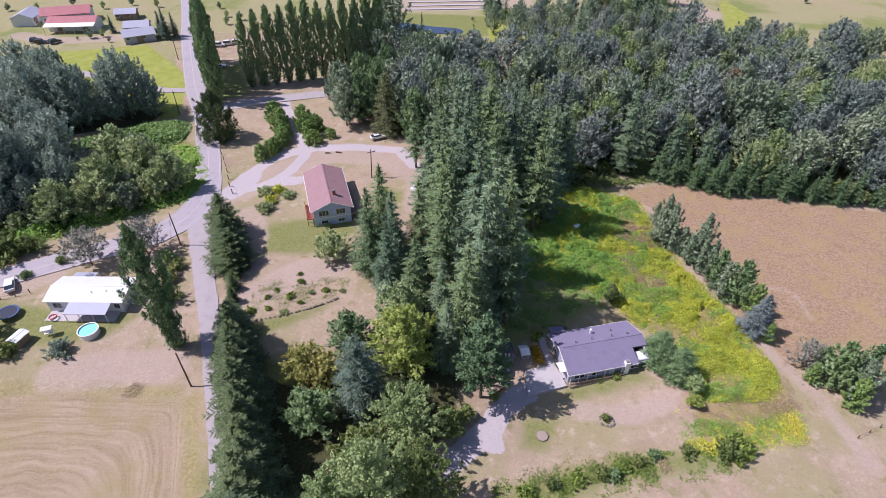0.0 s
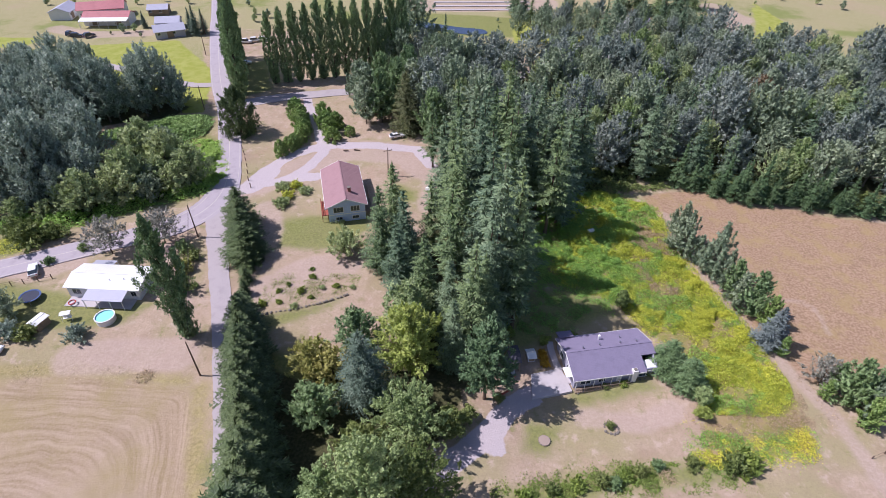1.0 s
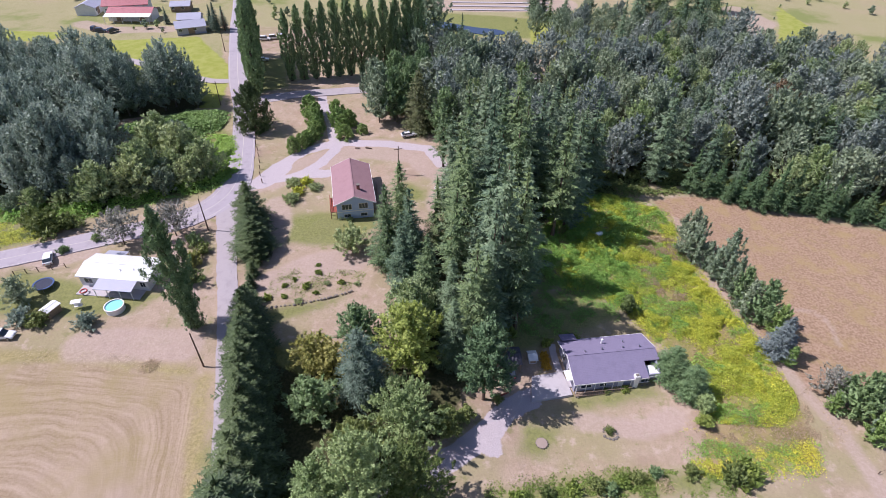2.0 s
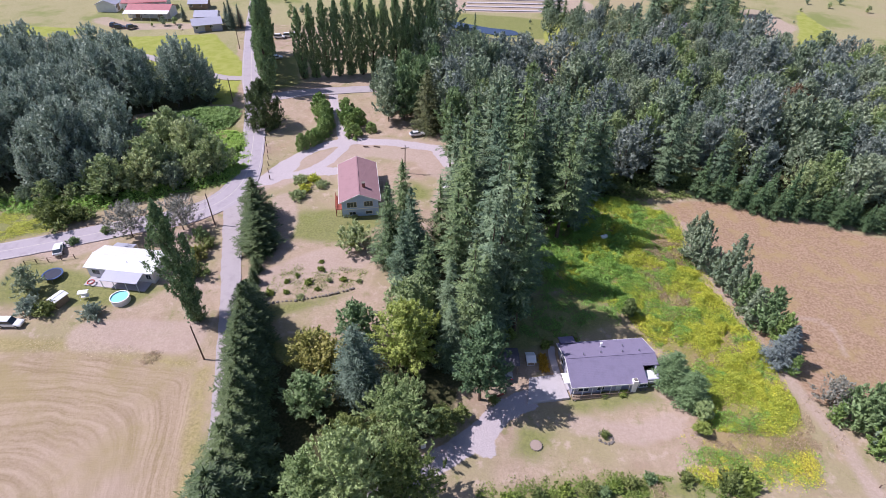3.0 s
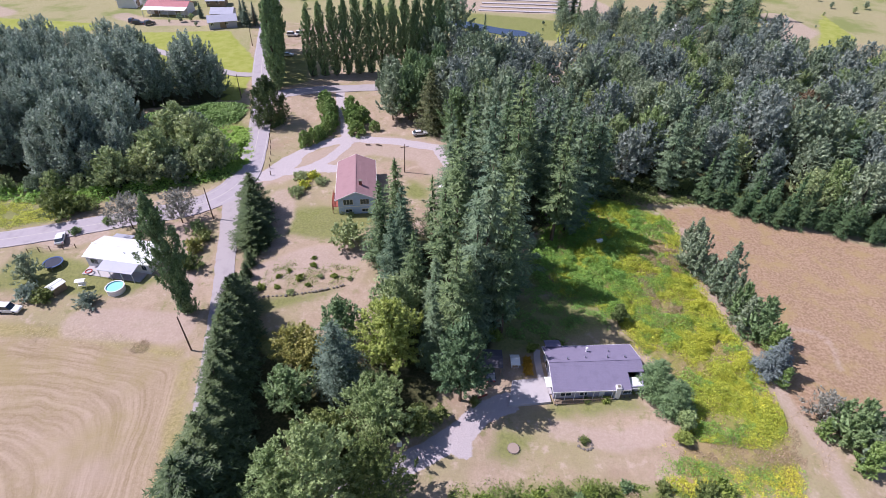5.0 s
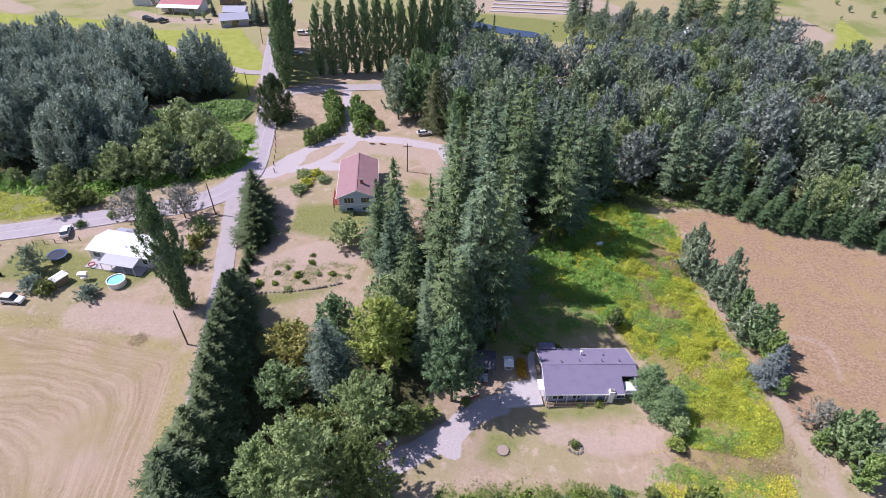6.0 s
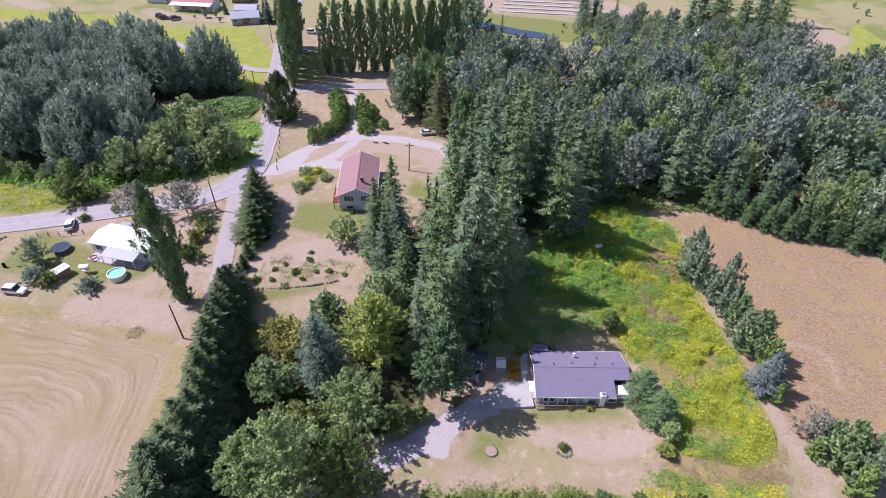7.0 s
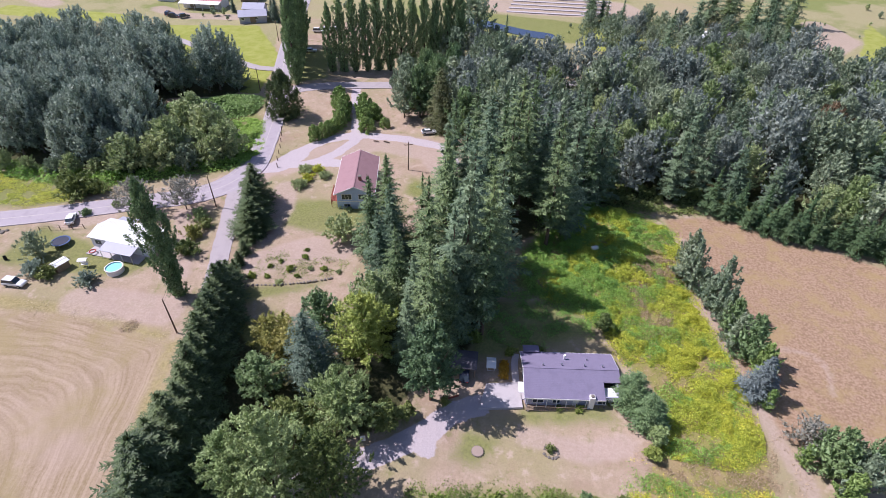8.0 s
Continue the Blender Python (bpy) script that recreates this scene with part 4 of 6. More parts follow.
willows = [plumed("thicket_tree", 10, r, M[m], base=0.05, plumes=80, per=40, long=1.9, wide=0.6, leaf=0.34, up=0.7, label="olive green willow thicket tree beside the road", bark="bark_pale") for r, m in ((5.0, "willow"), (4.6, "willow"), (4.8, "alder"))]
plant(willows, sized(scatter(THICKET, 5.2, seed=14), 7.5, 11.5, 10) + [(-93, 98.5, 0.6, 1.0), (-98, 97, 0.55, 1.0), (-103, 96, 0.6, 1.0), (-110, 95, 0.6, 1.0), (-116, 94, 0.55, 1.0), (-124, 95, 0.7, 1.0)], "thicket by the bend")

poplars = [columnar("poplar_tree", 23, r, M["poplar"], n=5600, size=0.29, label="tall narrow lombardy poplar in a planted row") for r in (2.45, 2.6, 2.3)]
prow = [(-62.5 + 3.75 * i, 177.2 + 1.5 * i, random.uniform(1.02, 1.14), 1.0) for i in range(12)]
prow2 = [(-69.4 - 1.75 * i, 163.5 + 4.3 * i, random.uniform(1.0, 1.12), 1.0) for i in range(9)]
plant(poplars, prow + [(x, y, s * 1.12, 0.96) for x, y, s, _ in prow2], "row of poplars")
leaning = columnar("poplar_tree", 27, 3.15, M["poplar"], n=12000, size=0.27, foot=0.3, ragged=0.26, label="single tall poplar leaning over the white-roofed house's yard", lean=-0.7)
leaning.matrix_basis = at(-46.2, 66.2)

# the hedge of firs beside the lane
hedge_firs = [conifer("hedge_fir", 12, r, M["fir_hedge"], clear=0.02, step=0.5, droop=0.14, spray=0.55, gaps=0.12, power=0.62, ragged=0.34, label="dense dark green fir in the lane's hedge", sprays=10) for r in (3.5, 3.2, 3.8)]
line = [(-47.4, 98.6, 9.8), (-46, 95.6, 9.2), (-44.6, 92.4, 8.8), (-43.2, 89.2, 8.2), (-42.4, 86, 6.8), (-40.8, 81, 4.6), (-39.8, 77.4, 4.6), (-38.4, 73.8, 5.4), (-37.2, 70.4, 9.0), (-36, 67.4, 12.4), (-35, 64.6, 13.4), (-33.9, 61.6, 13.6), (-32.8, 58.8, 14.6), (-31.6, 55.8, 14.4), (-30.6, 52.8, 15.2), (-29.4, 49.8, 14.4), (-28.3, 46.8, 15), (-27.2, 43.8, 14.4), (-26, 40.8, 14.8), (-25.4, 37.6, 15.2), (-24.8, 34, 15.6), (-23.6, 30.4, 16.4), (-21.6, 26.8, 15.5)]
plant(hedge_firs, [(x, y, h / 12 * (1.65 if i < 5 else 1.16 if i > 18 else 0.92 if i % 3 else 0.8), 0.66 if i < 5 else 0.95 if i > 18 else 1.16) for i, (x, y, h) in enumerate(line)], "fir hedge along the lane")


def single(make, x, y, turn=0.0, **kw):
    ob = make(**kw)
    ob.matrix_basis = at(x, y, turn)
    return ob


single(plumed, -8.3, 34.6, name="maple_tree", h=20.5, r=5.9, mat=M["maple"], base=0.08, plumes=300, per=62, long=1.2, wide=0.36, leaf=0.18, up=0.6, dome=0.55, label="large maple with pale green leaf clusters")
single(plumed, -1.9, 37.6, name="maple_tree", h=14.5, r=5.6, mat=M["shrub"], base=0.08, plumes=230, per=56, long=1.2, wide=0.36, leaf=0.18, up=0.6, dome=0.55, label="darker green tree leaning against the large maple")
single(plumed, -13.2, 33.4, name="maple_tree", h=16, r=4.4, mat=M["maple"], base=0.08, plumes=190, per=56, long=1.2, wide=0.36, leaf=0.18, up=0.6, dome=0.55, label="pale green maple beside the fir hedge")
single(plumed, -4.9, 48.6, name="maple_tree", h=11, r=6.4, mat=M["maple"], base=0.12, plumes=230, per=62, long=1.2, wide=0.36, leaf=0.18, up=0.6, dome=0.5, label="lower spreading maple beside the gravel drive")
single(plumed, -10.6, 43.0, name="maple_tree", h=9.5, r=4.2, mat=M["shrub"], base=0.12, plumes=150, per=42, long=1.3, wide=0.5, leaf=0.25, up=0.6, dome=0.5, label="dark green maple under the taller crowns")
single(plumed, -5.6, 61.5, name="locust_tree", h=15.5, r=5.6, mat=M["yellowgreen"], base=0.1, plumes=190, per=44, long=1.5, wide=0.5, leaf=0.25, up=0.5, dome=0.55, label="yellow-green broadleaf tree at the grove's edge")
single(plumed, -6.4, 68.8, name="locust_tree", h=13.5, r=5.0, mat=M["willow"], base=0.1, plumes=150, per=42, long=1.5, wide=0.5, leaf=0.26, up=0.5, dome=0.55, label="pale green broadleaf tree beside the grove")
single(conifer, -12.3, 54.6, name="spruce_tree", h=16.0, r=5.0, mat=M["fir_blue"], clear=0.02, step=0.55, droop=0.12, spray=0.6, gaps=0.1, power=0.5, ragged=0.3, label="grey-blue spruce with dense boughs", sprays=9)
single(plumed, 7.3, 57.2, name="pine_tree", h=18.4, r=4.7, mat=M["fir_young"], base=0.2, plumes=170, per=44, long=1.6, wide=0.5, leaf=0.24, up=0.35, dome=0.6, label="green round-crowned pine that shades the gravel drive")
single(plumed, -22.2, 60, name="turning_tree", h=7.4, r=4.2, mat=M["orange"], base=0.08, plumes=90, per=40, long=1.3, wide=0.42, leaf=0.22, up=0.6, dome=0.5, label="small tree with yellowing olive leaves")
single(plumed, -18.2, 58.4, name="turning_tree", h=8.0, r=4.0, mat=M["orange"], base=0.08, plumes=80, per=36, long=1.3, wide=0.42, leaf=0.22, up=0.6, dome=0.5, label="small tree with orange-tinged leaves")
single(plumed, -14.8, 64.2, name="dark_tree", h=11, r=4.6, mat=M["poplar"], base=0.06, plumes=110, per=40, long=1.4, wide=0.5, leaf=0.26, up=0.6, dome=0.6, label="dark green dense tree behind the spruce")
single(plumed, -19.4, 50.6, name="dark_tree", h=8.5, r=4.4, mat=M["poplar"], base=0.06, plumes=90, per=40, long=1.3, wide=0.5, leaf=0.25, up=0.6, dome=0.5, label="dark green low tree in the hedge's shade")
single(broadleaf, 1.8, 50.4, name="garden_shrub", h=4.6, r=2.7, mat=M["shrub"], base=0.04, lobes=14, n=2600, size=0.26, label="green shrub at the drive's edge", category="shrub")
single(broadleaf, 4.6, 52.8, name="garden_shrub", h=3.0, r=1.7, mat=M["shrub"], base=0.04, lobes=10, n=1200, size=0.24, label="low green shrub at the drive's edge", category="shrub")
single(plumed, -22.6, 91.2, name="apple_tree", h=6, r=4.3, mat=M["willow"], base=0.15, plumes=90, per=40, long=1.1, wide=0.4, leaf=0.22, up=0.6, dome=0.45, label="spreading old fruit tree on the dry lawn")
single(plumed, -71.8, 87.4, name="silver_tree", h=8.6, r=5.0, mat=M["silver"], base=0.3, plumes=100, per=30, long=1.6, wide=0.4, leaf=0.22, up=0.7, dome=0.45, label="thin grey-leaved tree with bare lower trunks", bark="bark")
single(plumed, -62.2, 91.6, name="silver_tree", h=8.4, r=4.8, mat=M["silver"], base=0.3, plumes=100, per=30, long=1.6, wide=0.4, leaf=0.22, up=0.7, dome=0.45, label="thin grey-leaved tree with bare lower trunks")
single(columnar, -62.2, 141.2, name="roadside_tree", h=14.5, r=5.0, mat=M["fir_hedge"], n=8500, size=0.32, foot=0.6, ragged=0.1, label="dark green roadside tree by the junction")
single(conifer, -14.8, 146.5, name="cedar_tree", h=18.5, r=5.6, mat=M["cedar"], clear=0.02, step=0.55, droop=0.45, spray=0.7, gaps=0.02, power=0.55, label="broad olive cedar beside the gravel yard", sprays=9)
grove = [plumed("grove_tree", 15, r, M[m], base=0.12, plumes=100, per=42, long=2.2, wide=0.6, leaf=0.34, up=0.9, dome=0.6, label="grey-green tree in the grove behind the gravel loop") for r, m in ((5.0, "alder"), (4.8, "poplar"))]
plant(grove, [(-28.2, 158.6, 1.02, 1.0), (-23, 152, 1.0, 1.1), (-27.5, 150.5, 0.85, 1.1), (-18.8, 155.5, 1.12, 1.0), (-31, 164, 0.95, 1.0), (-24, 163, 1.05, 1.0), (-14.3, 157.6, 1.15, 1.0), (-16, 165, 1.15, 1.0), (-9, 150, 1.1, 1.0), (-7, 141, 1.0, 1.0)], "grove behind the gravel loop")

# columns of light green shrubs along the inner drive
columns = [columnar("drive_shrub", 6.4, 2.0, M["drive"], n=2600, size=0.24, foot=0.75, ragged=0.06, label="upright light green shrub lining the drive"), columnar("drive_shrub", 5.8, 2.1, M["drive"], n=2600, size=0.24, foot=0.75, ragged=0.06, label="upright green shrub lining the drive")]
plant(columns, [(-47.4, 130.2, 0.95, 0.8), (-46.2, 132.6, 0.97, 0.8), (-45.2, 135, 1.06, 0.8), (-44.4, 137.4, 1.06, 0.8), (-44, 140, 1.19, 0.85), (-44.6, 143, 1.24, 0.85), (-45.8, 146.2, 1.37, 0.85), (-47.2, 149.4, 1.55, 0.85), (-49, 152.6, 1.60, 0.85), (-35.4, 139.6, 1.19, 0.8), (-37, 143.4, 1.31, 0.85), (-38.6, 147, 1.42, 0.85), (-40.4, 150.6, 1.55, 0.85), (-31.2, 143.4, 0.83, 0.8), (-36, 147.6, 1.31, 0.8)], "shrubs along the inner drive")

# hedgerow by the dry field
slim = [plumed("hedgerow_tree", 11, r, M["alder"], base=0.03, plumes=64, per=46, long=2.2, wide=0.34, leaf=0.22, up=1.3, dome=0.8, ragged=0.35, label="slim grey-green alder in the field hedgerow", bark="bark_pale") for r in (2.7, 2.4)]
plant(slim, [(49.6, 98.6, 1.12, 1.0), (51.2, 101.4, 0.85, 1.0), (50.4, 96, 0.95, 1.0), (52.6, 93.6, 0.85, 1.0), (54.4, 89.4, 1.12, 1.0), (53.6, 91.4, 0.9, 1.0), (55.8, 86.4, 0.8, 1.0), (50.4, 104.6, 0.7, 1.0)], "hedgerow by the dry field")
loose = [plumed("hedgerow_tree", 9, q, M[m], base=0.02, plumes=64, per=46, long=1.8, wide=0.36, leaf=0.23, up=1.1, dome=0.75, ragged=0.35, label="loose pointed green hedgerow tree beside the path") for q, m in ((2.7, "poplar"), (2.9, "alder"), (2.4, "drive"))]
plant(loose, [(58.8, 79.2, 1.2, 1.05), (57.2, 81.8, 0.95, 1.0), (60.6, 76.2, 0.9, 1.0), (56.4, 84, 0.8, 1.1), (60.8, 73.8, 0.6, 1.0), (60.8, 69.4, 0.6, 1.0), (67.2, 59.6, 1.0, 1.0), (70, 57.4, 1.1, 1.0), (68.4, 55.2, 0.95, 1.0), (72, 59.8, 0.9, 1.0), (70.4, 61.4, 0.8, 1.0), (64.2, 60.4, 0.6, 1.0), (66.6, 62.4, 0.62, 1.0)], "hedgerow by the dry field")
single(conifer, 59.4, 71.6, name="spruce_tree", h=9.4, r=3.5, mat=M["fir_silver"], clear=0.02, step=0.42, droop=0.15, spray=0.6, gaps=0.05, label="silvery blue spruce in the hedgerow", sprays=8)
single(plumed, 65.2, 63.6, name="hedgerow_tree", h=6.4, r=3.6, mat=M["silver"], base=0.08, plumes=70, per=26, long=1.3, wide=0.36, leaf=0.2, up=0.8, dome=0.5, label="grey half-bare hedgerow tree")
single(conifer, 39.2, 64.8, name="juniper_tree", h=7.4, r=3.6, mat=M["poplar"], clear=0.0, step=0.35, droop=0.05, spray=0.6, gaps=0.03, power=0.5, label="dense dark evergreen at the house corner", sprays=9)
single(conifer, 41.8, 61.6, name="juniper_tree", h=6.8, r=3.4, mat=M["poplar"], clear=0.0, step=0.35, droop=0.05, spray=0.6, gaps=0.03, power=0.5, label="dense dark evergreen at the lawn's edge", sprays=9)
single(broadleaf, 43.2, 58.2, name="garden_shrub", h=3.6, r=1.9, mat=M["maple"], base=0.03, lobes=12, n=1700, size=0.24, label="green shrub at the lawn's edge", category="shrub")
single(broadleaf, 42.6, 55.6, name="garden_shrub", h=2.2, r=1.5, mat=M["shrub_bright"], base=0.03, lobes=10, n=1100, size=0.2, label="bright green low shrub at the lawn's edge", category="shrub")
single(broadleaf, 34.3, 79.6, name="garden_shrub", h=4.0, r=1.9, mat=M["shrub"], base=0.03, lobes=12, n=1700, size=0.24, label="green shrub between the house and the brambles", category="shrub")

# yard shrubs
BUSHES = [(-81.5, 68.4, 6.4, 2.5, "alder"), (-66.2, 64.6, 2.6, 1.9, "cottonwood"), (-78.4, 63.8, 3.0, 2.2, "cottonwood"), (-75, 63.8, 2.6, 1.9, "shrub"), (-78.2, 88, 1.7, 1.1, "maple"), (-83, 83.4, 1.5, 1.1, "poplar"), (-52.6, 77.6, 3.6, 2.4, "shrub"), (-57.2, 89.4, 2.6, 1.8, "maple"), (-54.6, 83.2, 2.8, 2.0, "orange"), (-54, 87, 2.2, 1.6, "shrub"), (-90.6, 89.4, 5.5, 3.6, "shrub"), (-94.4, 91.4, 5.0, 3.2, "shrub"), (-87, 91.4, 4.2, 2.6, "shrub"),
          (-41, 107.6, 2.0, 1.9, "willow"), (-42.6, 114.6, 1.9, 1.8, "willow"), (-39.6, 115.4, 1.8, 1.6, "bramble"), (-37, 113.4, 1.7, 1.5, "willow"), (-40.6, 111, 1.6, 1.5, "bramble"), (-27.6, 102.4, 1.2, 0.9, "willow"), (-25.4, 101.6, 0.9, 0.8, "willow"),
          (-32.5, 75.6, 0.64, 0.58, "shrub_bright"), (-29.1, 78.9, 0.48, 0.78, "shrub_bright"), (-32.1, 80.7, 0.42, 0.45, "shrub_bright"), (-25.2, 80.2, 0.39, 0.58, "willow"), (-19.1, 80.8, 0.48, 0.58, "willow"), (-35.6, 74.9, 0.75, 0.78, "shrub_bright"), (-27.8, 83.2, 0.60, 0.63, "shrub_bright"), (-29.4, 74.7, 0.54, 0.77, "willow"), (-22.4, 81.0, 0.45, 0.57, "shrub_bright"), (-33.5, 78.6, 0.35, 0.53, "shrub_bright"), (-26.8, 77.4, 0.42, 0.48, "shrub_bright"), (-28.4, 85.5, 0.53, 0.48, "shrub_bright"),
          (18.3, 65.2, 1.0, 0.8, "yellow_flowers"), (18.1, 66.4, 0.95, 0.85, "yellow_flowers"), (17.9, 67.6, 0.9, 0.75, "yellow_flowers"), (27.6, 53.3, 0.9, 0.8, "shrub"), (11.5, 71.5, 2.4, 1.5, "shrub_bright"), (23.5, 71.8, 1.4, 1.0, "shrub_bright"), (18.5, 70.4, 1.3, 0.9, "shrub_bright"), (36, 64, 1.0, 0.8, "shrub"), (28.2, 61, 0.7, 0.6, "shrub"), (31.4, 61.6, 0.8, 0.7, "shrub_bright"), (9.8, 57.2, 0.8, 0.9, "shrub"),
          (44.8, 46.8, 2.2, 2.0, "shrub"), (47, 47.6, 2.0, 1.9, "shrub_bright"), (30.6, 45.4, 1.6, 1.2, "shrub"), (28.4, 44.8, 1.2, 1.0, "shrub_bright"), (33.4, 46.4, 1.6, 0.9, "poplar"), (38.6, 47, 1.8, 1.2, "shrub"), (24.6, 43.6, 1.4, 1.3, "shrub"), (21, 42.8, 1.1, 1.2, "shrub_bright"), (17, 41.8, 1.0, 1.1, "shrub"), (13, 40.4, 1.1, 1.2, "shrub_bright"), (26.6, 43.2, 1.0, 1.1, "poplar")]
kinds = {}
for x, y, h, r, m in BUSHES:
    flat_key = (m, round(h / r, 0))
    if flat_key not in kinds:
        kinds[flat_key] = plumed("bush", h, r * 1.15, M[m], base=0.0, plumes=int(26 + 14 * r), per=int(20 + 9 * r), long=0.3 + 0.4 * r, wide=0.2 + 0.09 * r, leaf=0.12 + 0.035 * r, up=0.8, ragged=0.34, label={"yellow_flowers": "low bed of orange and yellow flowers", "silver": "rounded grey-green bush on the dry lawn", "orange": "yellowing bush near the lane"}.get(m, "rounded leafy garden bush on the dry grass"), category="bush")
        kinds[flat_key]["reach"] = r
        kinds[flat_key].matrix_basis = at(x, y)
    else:
        p = kinds[flat_key]
        copy_thing(p, at(x, y, RNG.uniform(0, 360), r / p["reach"]))


# ---- brambles and rough growth ----
def carpet(name, poly, mat, n, size, height, label, seed, patch=0.22, cut=0.42, lift=0.0, stand=0.0):
    """Low growth: leaf tufts and upright shoots over hummocks that come and go."""
    rng = np.random.default_rng(seed)
    px, py = np.array(poly).T
    X, Y = rng.uniform(px.min(), px.max(), n * 3), rng.uniform(py.min(), py.max(), n * 3)
    d = inside_distance(X, Y, poly)
    near = d > -3
    X, Y, d = X[near], Y[near], d[near]
    hum = np.array([noise.noise((x * patch, y * patch, seed)) + 0.6 * noise.noise((x * patch * 2.7, y * patch * 2.7, seed + 5)) + 0.35 * noise.noise((x * patch * 6, y * patch * 6, seed + 9)) for x, y in zip(X, Y)]) * 0.5 + 0.5
    ok = (d > -0.5 + rng.normal(0, 0.8, len(X))) & (hum + rng.normal(0, 0.06, len(X)) > cut)
    X, Y, hum, d = X[ok][:n], Y[ok][:n], hum[ok][:n], d[ok][:n]
    m = len(X)
    H = height * np.clip((hum - cut) * 2.4, 0.12, 1.0) * np.clip(0.4 + d / 3, 0.3, 1)
    Z = gz(X, Y) - 0.1 + lift + H * rng.uniform(0.2, 1.0, m) ** 0.6
    N = np.stack([rng.normal(0, 0.5, m), rng.normal(0, 0.5, m), np.ones(m)], axis=1)
    D = np.cross(N, rng.normal(0, 1, (m, 3)))
    up = rng.random(m) < stand
    D[up] = np.stack([rng.normal(0, 0.45, m), rng.normal(0, 0.45, m), np.ones(m)], axis=1)[up]
    N[up] = rng.normal(0, 1, (m, 3))[up]
    A = size * rng.uniform(0.55, 1.4, m) * np.where(up, 1.5, 1.0)
    V, F = blades(np.stack([X, Y, Z], axis=1), D, N, A, A * np.where(up, 0.35, 0.7))
    tagged(new(name, mesh_of(name, V.tolist(), F.tolist(), mat)), label, "undergrowth", kind="stuff")


UPPER_BRAMBLE = [(23, 122), (32, 119), (42, 118.5), (48, 114), (49, 108), (48.5, 100), (51.5, 88), (55, 79), (58.5, 68), (59.5, 61), (54, 57), (48.3, 56), (44, 56), (46, 64.6), (39, 73.4), (32.4, 82.8), (23, 86), (20.8, 98)]
LOWER_BRAMBLE = [(41, 55), (43.5, 53), (46, 50.6), (52, 51.5), (59.5, 53.6), (58, 50), (48, 48), (43, 46.5), (39, 48), (41, 51)]
SHADE_GREEN = [(20, 122), (30, 120), (40, 118), (44, 111), (38, 104), (36.5, 97), (37.5, 90), (36, 80), (32, 82), (20, 87), (16, 94), (20, 104)]
DRY_PATCH = [(38.5, 104), (44, 106), (49, 105), (50, 97), (46, 94), (41, 92), (43, 86), (47.5, 86), (47, 83), (43, 83), (38, 93)]
GOLD = [(46, 95), (49.5, 96), (52, 88), (55, 80), (58.5, 68), (57, 60), (51, 63), (47, 72), (43, 80), (47, 84), (48.5, 89)]
carpet("brambles", UPPER_BRAMBLE, M["bramble"], 130000, 0.12, 2.0, "yellow-green bramble thicket over the slope", 21, cut=0.46, patch=0.15, stand=0.55)
carpet("low_brambles", LOWER_BRAMBLE, M["bramble"], 6500, 0.11, 1.0, "low yellow-green brambles at the lawn's far end", 44, cut=0.5, patch=0.22, stand=0.5)
carpet("yellow_brambles", GOLD, M["bramble_yellow"], 36000, 0.115, 1.9, "golden yellow weeds beside the hedgerow path", 41, cut=0.46, patch=0.2, stand=0.6)
carpet("lush_brambles", SHADE_GREEN, M["fern"], 80000, 0.135, 1.9, "deep green brambles in the shade of the firs", 22, cut=0.34, patch=0.2, stand=0.3)
carpet("green_brambles", UPPER_BRAMBLE, M["fern"], 66000, 0.12, 2.2, "fresh green shoots among the yellow brambles", 47, cut=0.5, patch=0.13, stand=0.5)
carpet("dry_weeds", DRY_PATCH, M["dead"], 14000, 0.1, 1.0, "dry brown weed stalks on the open slope", 48, cut=0.4, patch=0.3, stand=0.7)
carpet("dry_brush", [(40, 56), (48, 57), (54, 58), (60, 62), (61, 55), (54, 53.5), (47, 51.5), (42, 54)], M["dead"], 9000, 0.09, 0.5, "dry brown stalks among the brambles", 23, cut=0.42, patch=0.25, stand=0.6)
carpet("slope_stalks", UPPER_BRAMBLE, M["dead"], 18000, 0.09, 0.8, "pale dry stalks in gaps of the brambles", 49, cut=0.5, patch=0.16, stand=0.7)
carpet("verge_weeds", VERGE, M["shrub_bright"], 17000, 0.12, 0.9, "green weeds along the lawn's edge", 24, cut=0.48, patch=0.3, stand=0.4)
carpet("path_brush", [(49, 112), (52.5, 112), (56, 92), (60, 80), (63, 70), (69, 57), (66, 50), (60, 58), (57, 72), (53, 84), (50.5, 96)], M["dead"], 4500, 0.1, 0.25, "dry brush along the hedgerow path", 25, cut=0.5, stand=0.5)
carpet("low_shoots", [(41, 55), (44, 53), (52, 52.5), (60, 54), (57, 49.5), (48, 47.6), (43, 46), (38, 48.4), (41, 51.4)], M["fern"], 5000, 0.11, 0.8, "green shoots at the lawn's far end", 51, cut=0.5, patch=0.3, stand=0.4)
carpet("garden_weeds", [(-37, 73.5), (-28, 76), (-20, 80), (-18, 84), (-27, 85), (-36, 82)], M["shrub_bright"], 3200, 0.1, 0.3, "low patchy weeds in the old garden bed", 52, cut=0.5, patch=0.35, stand=0.4)
carpet("lawn_weeds", [(11, 74), (20, 72), (33, 79), (30, 86), (20, 88), (12, 84)], M["fern"], 9000, 0.12, 0.5, "patchy green weeds on the shaded back lawn", 43, cut=0.52, patch=0.3)
carpet("wood_undergrowth", [(24, 117), (33, 119), (45, 121.5), (60, 125), (74, 120.5), (92, 118), (120, 115), (120, 121), (92, 124), (66, 130), (40, 132), (24, 126)], M["shrub"], 34000, 0.24, 3.4, "low green undergrowth below the wood", 26, cut=0.4)
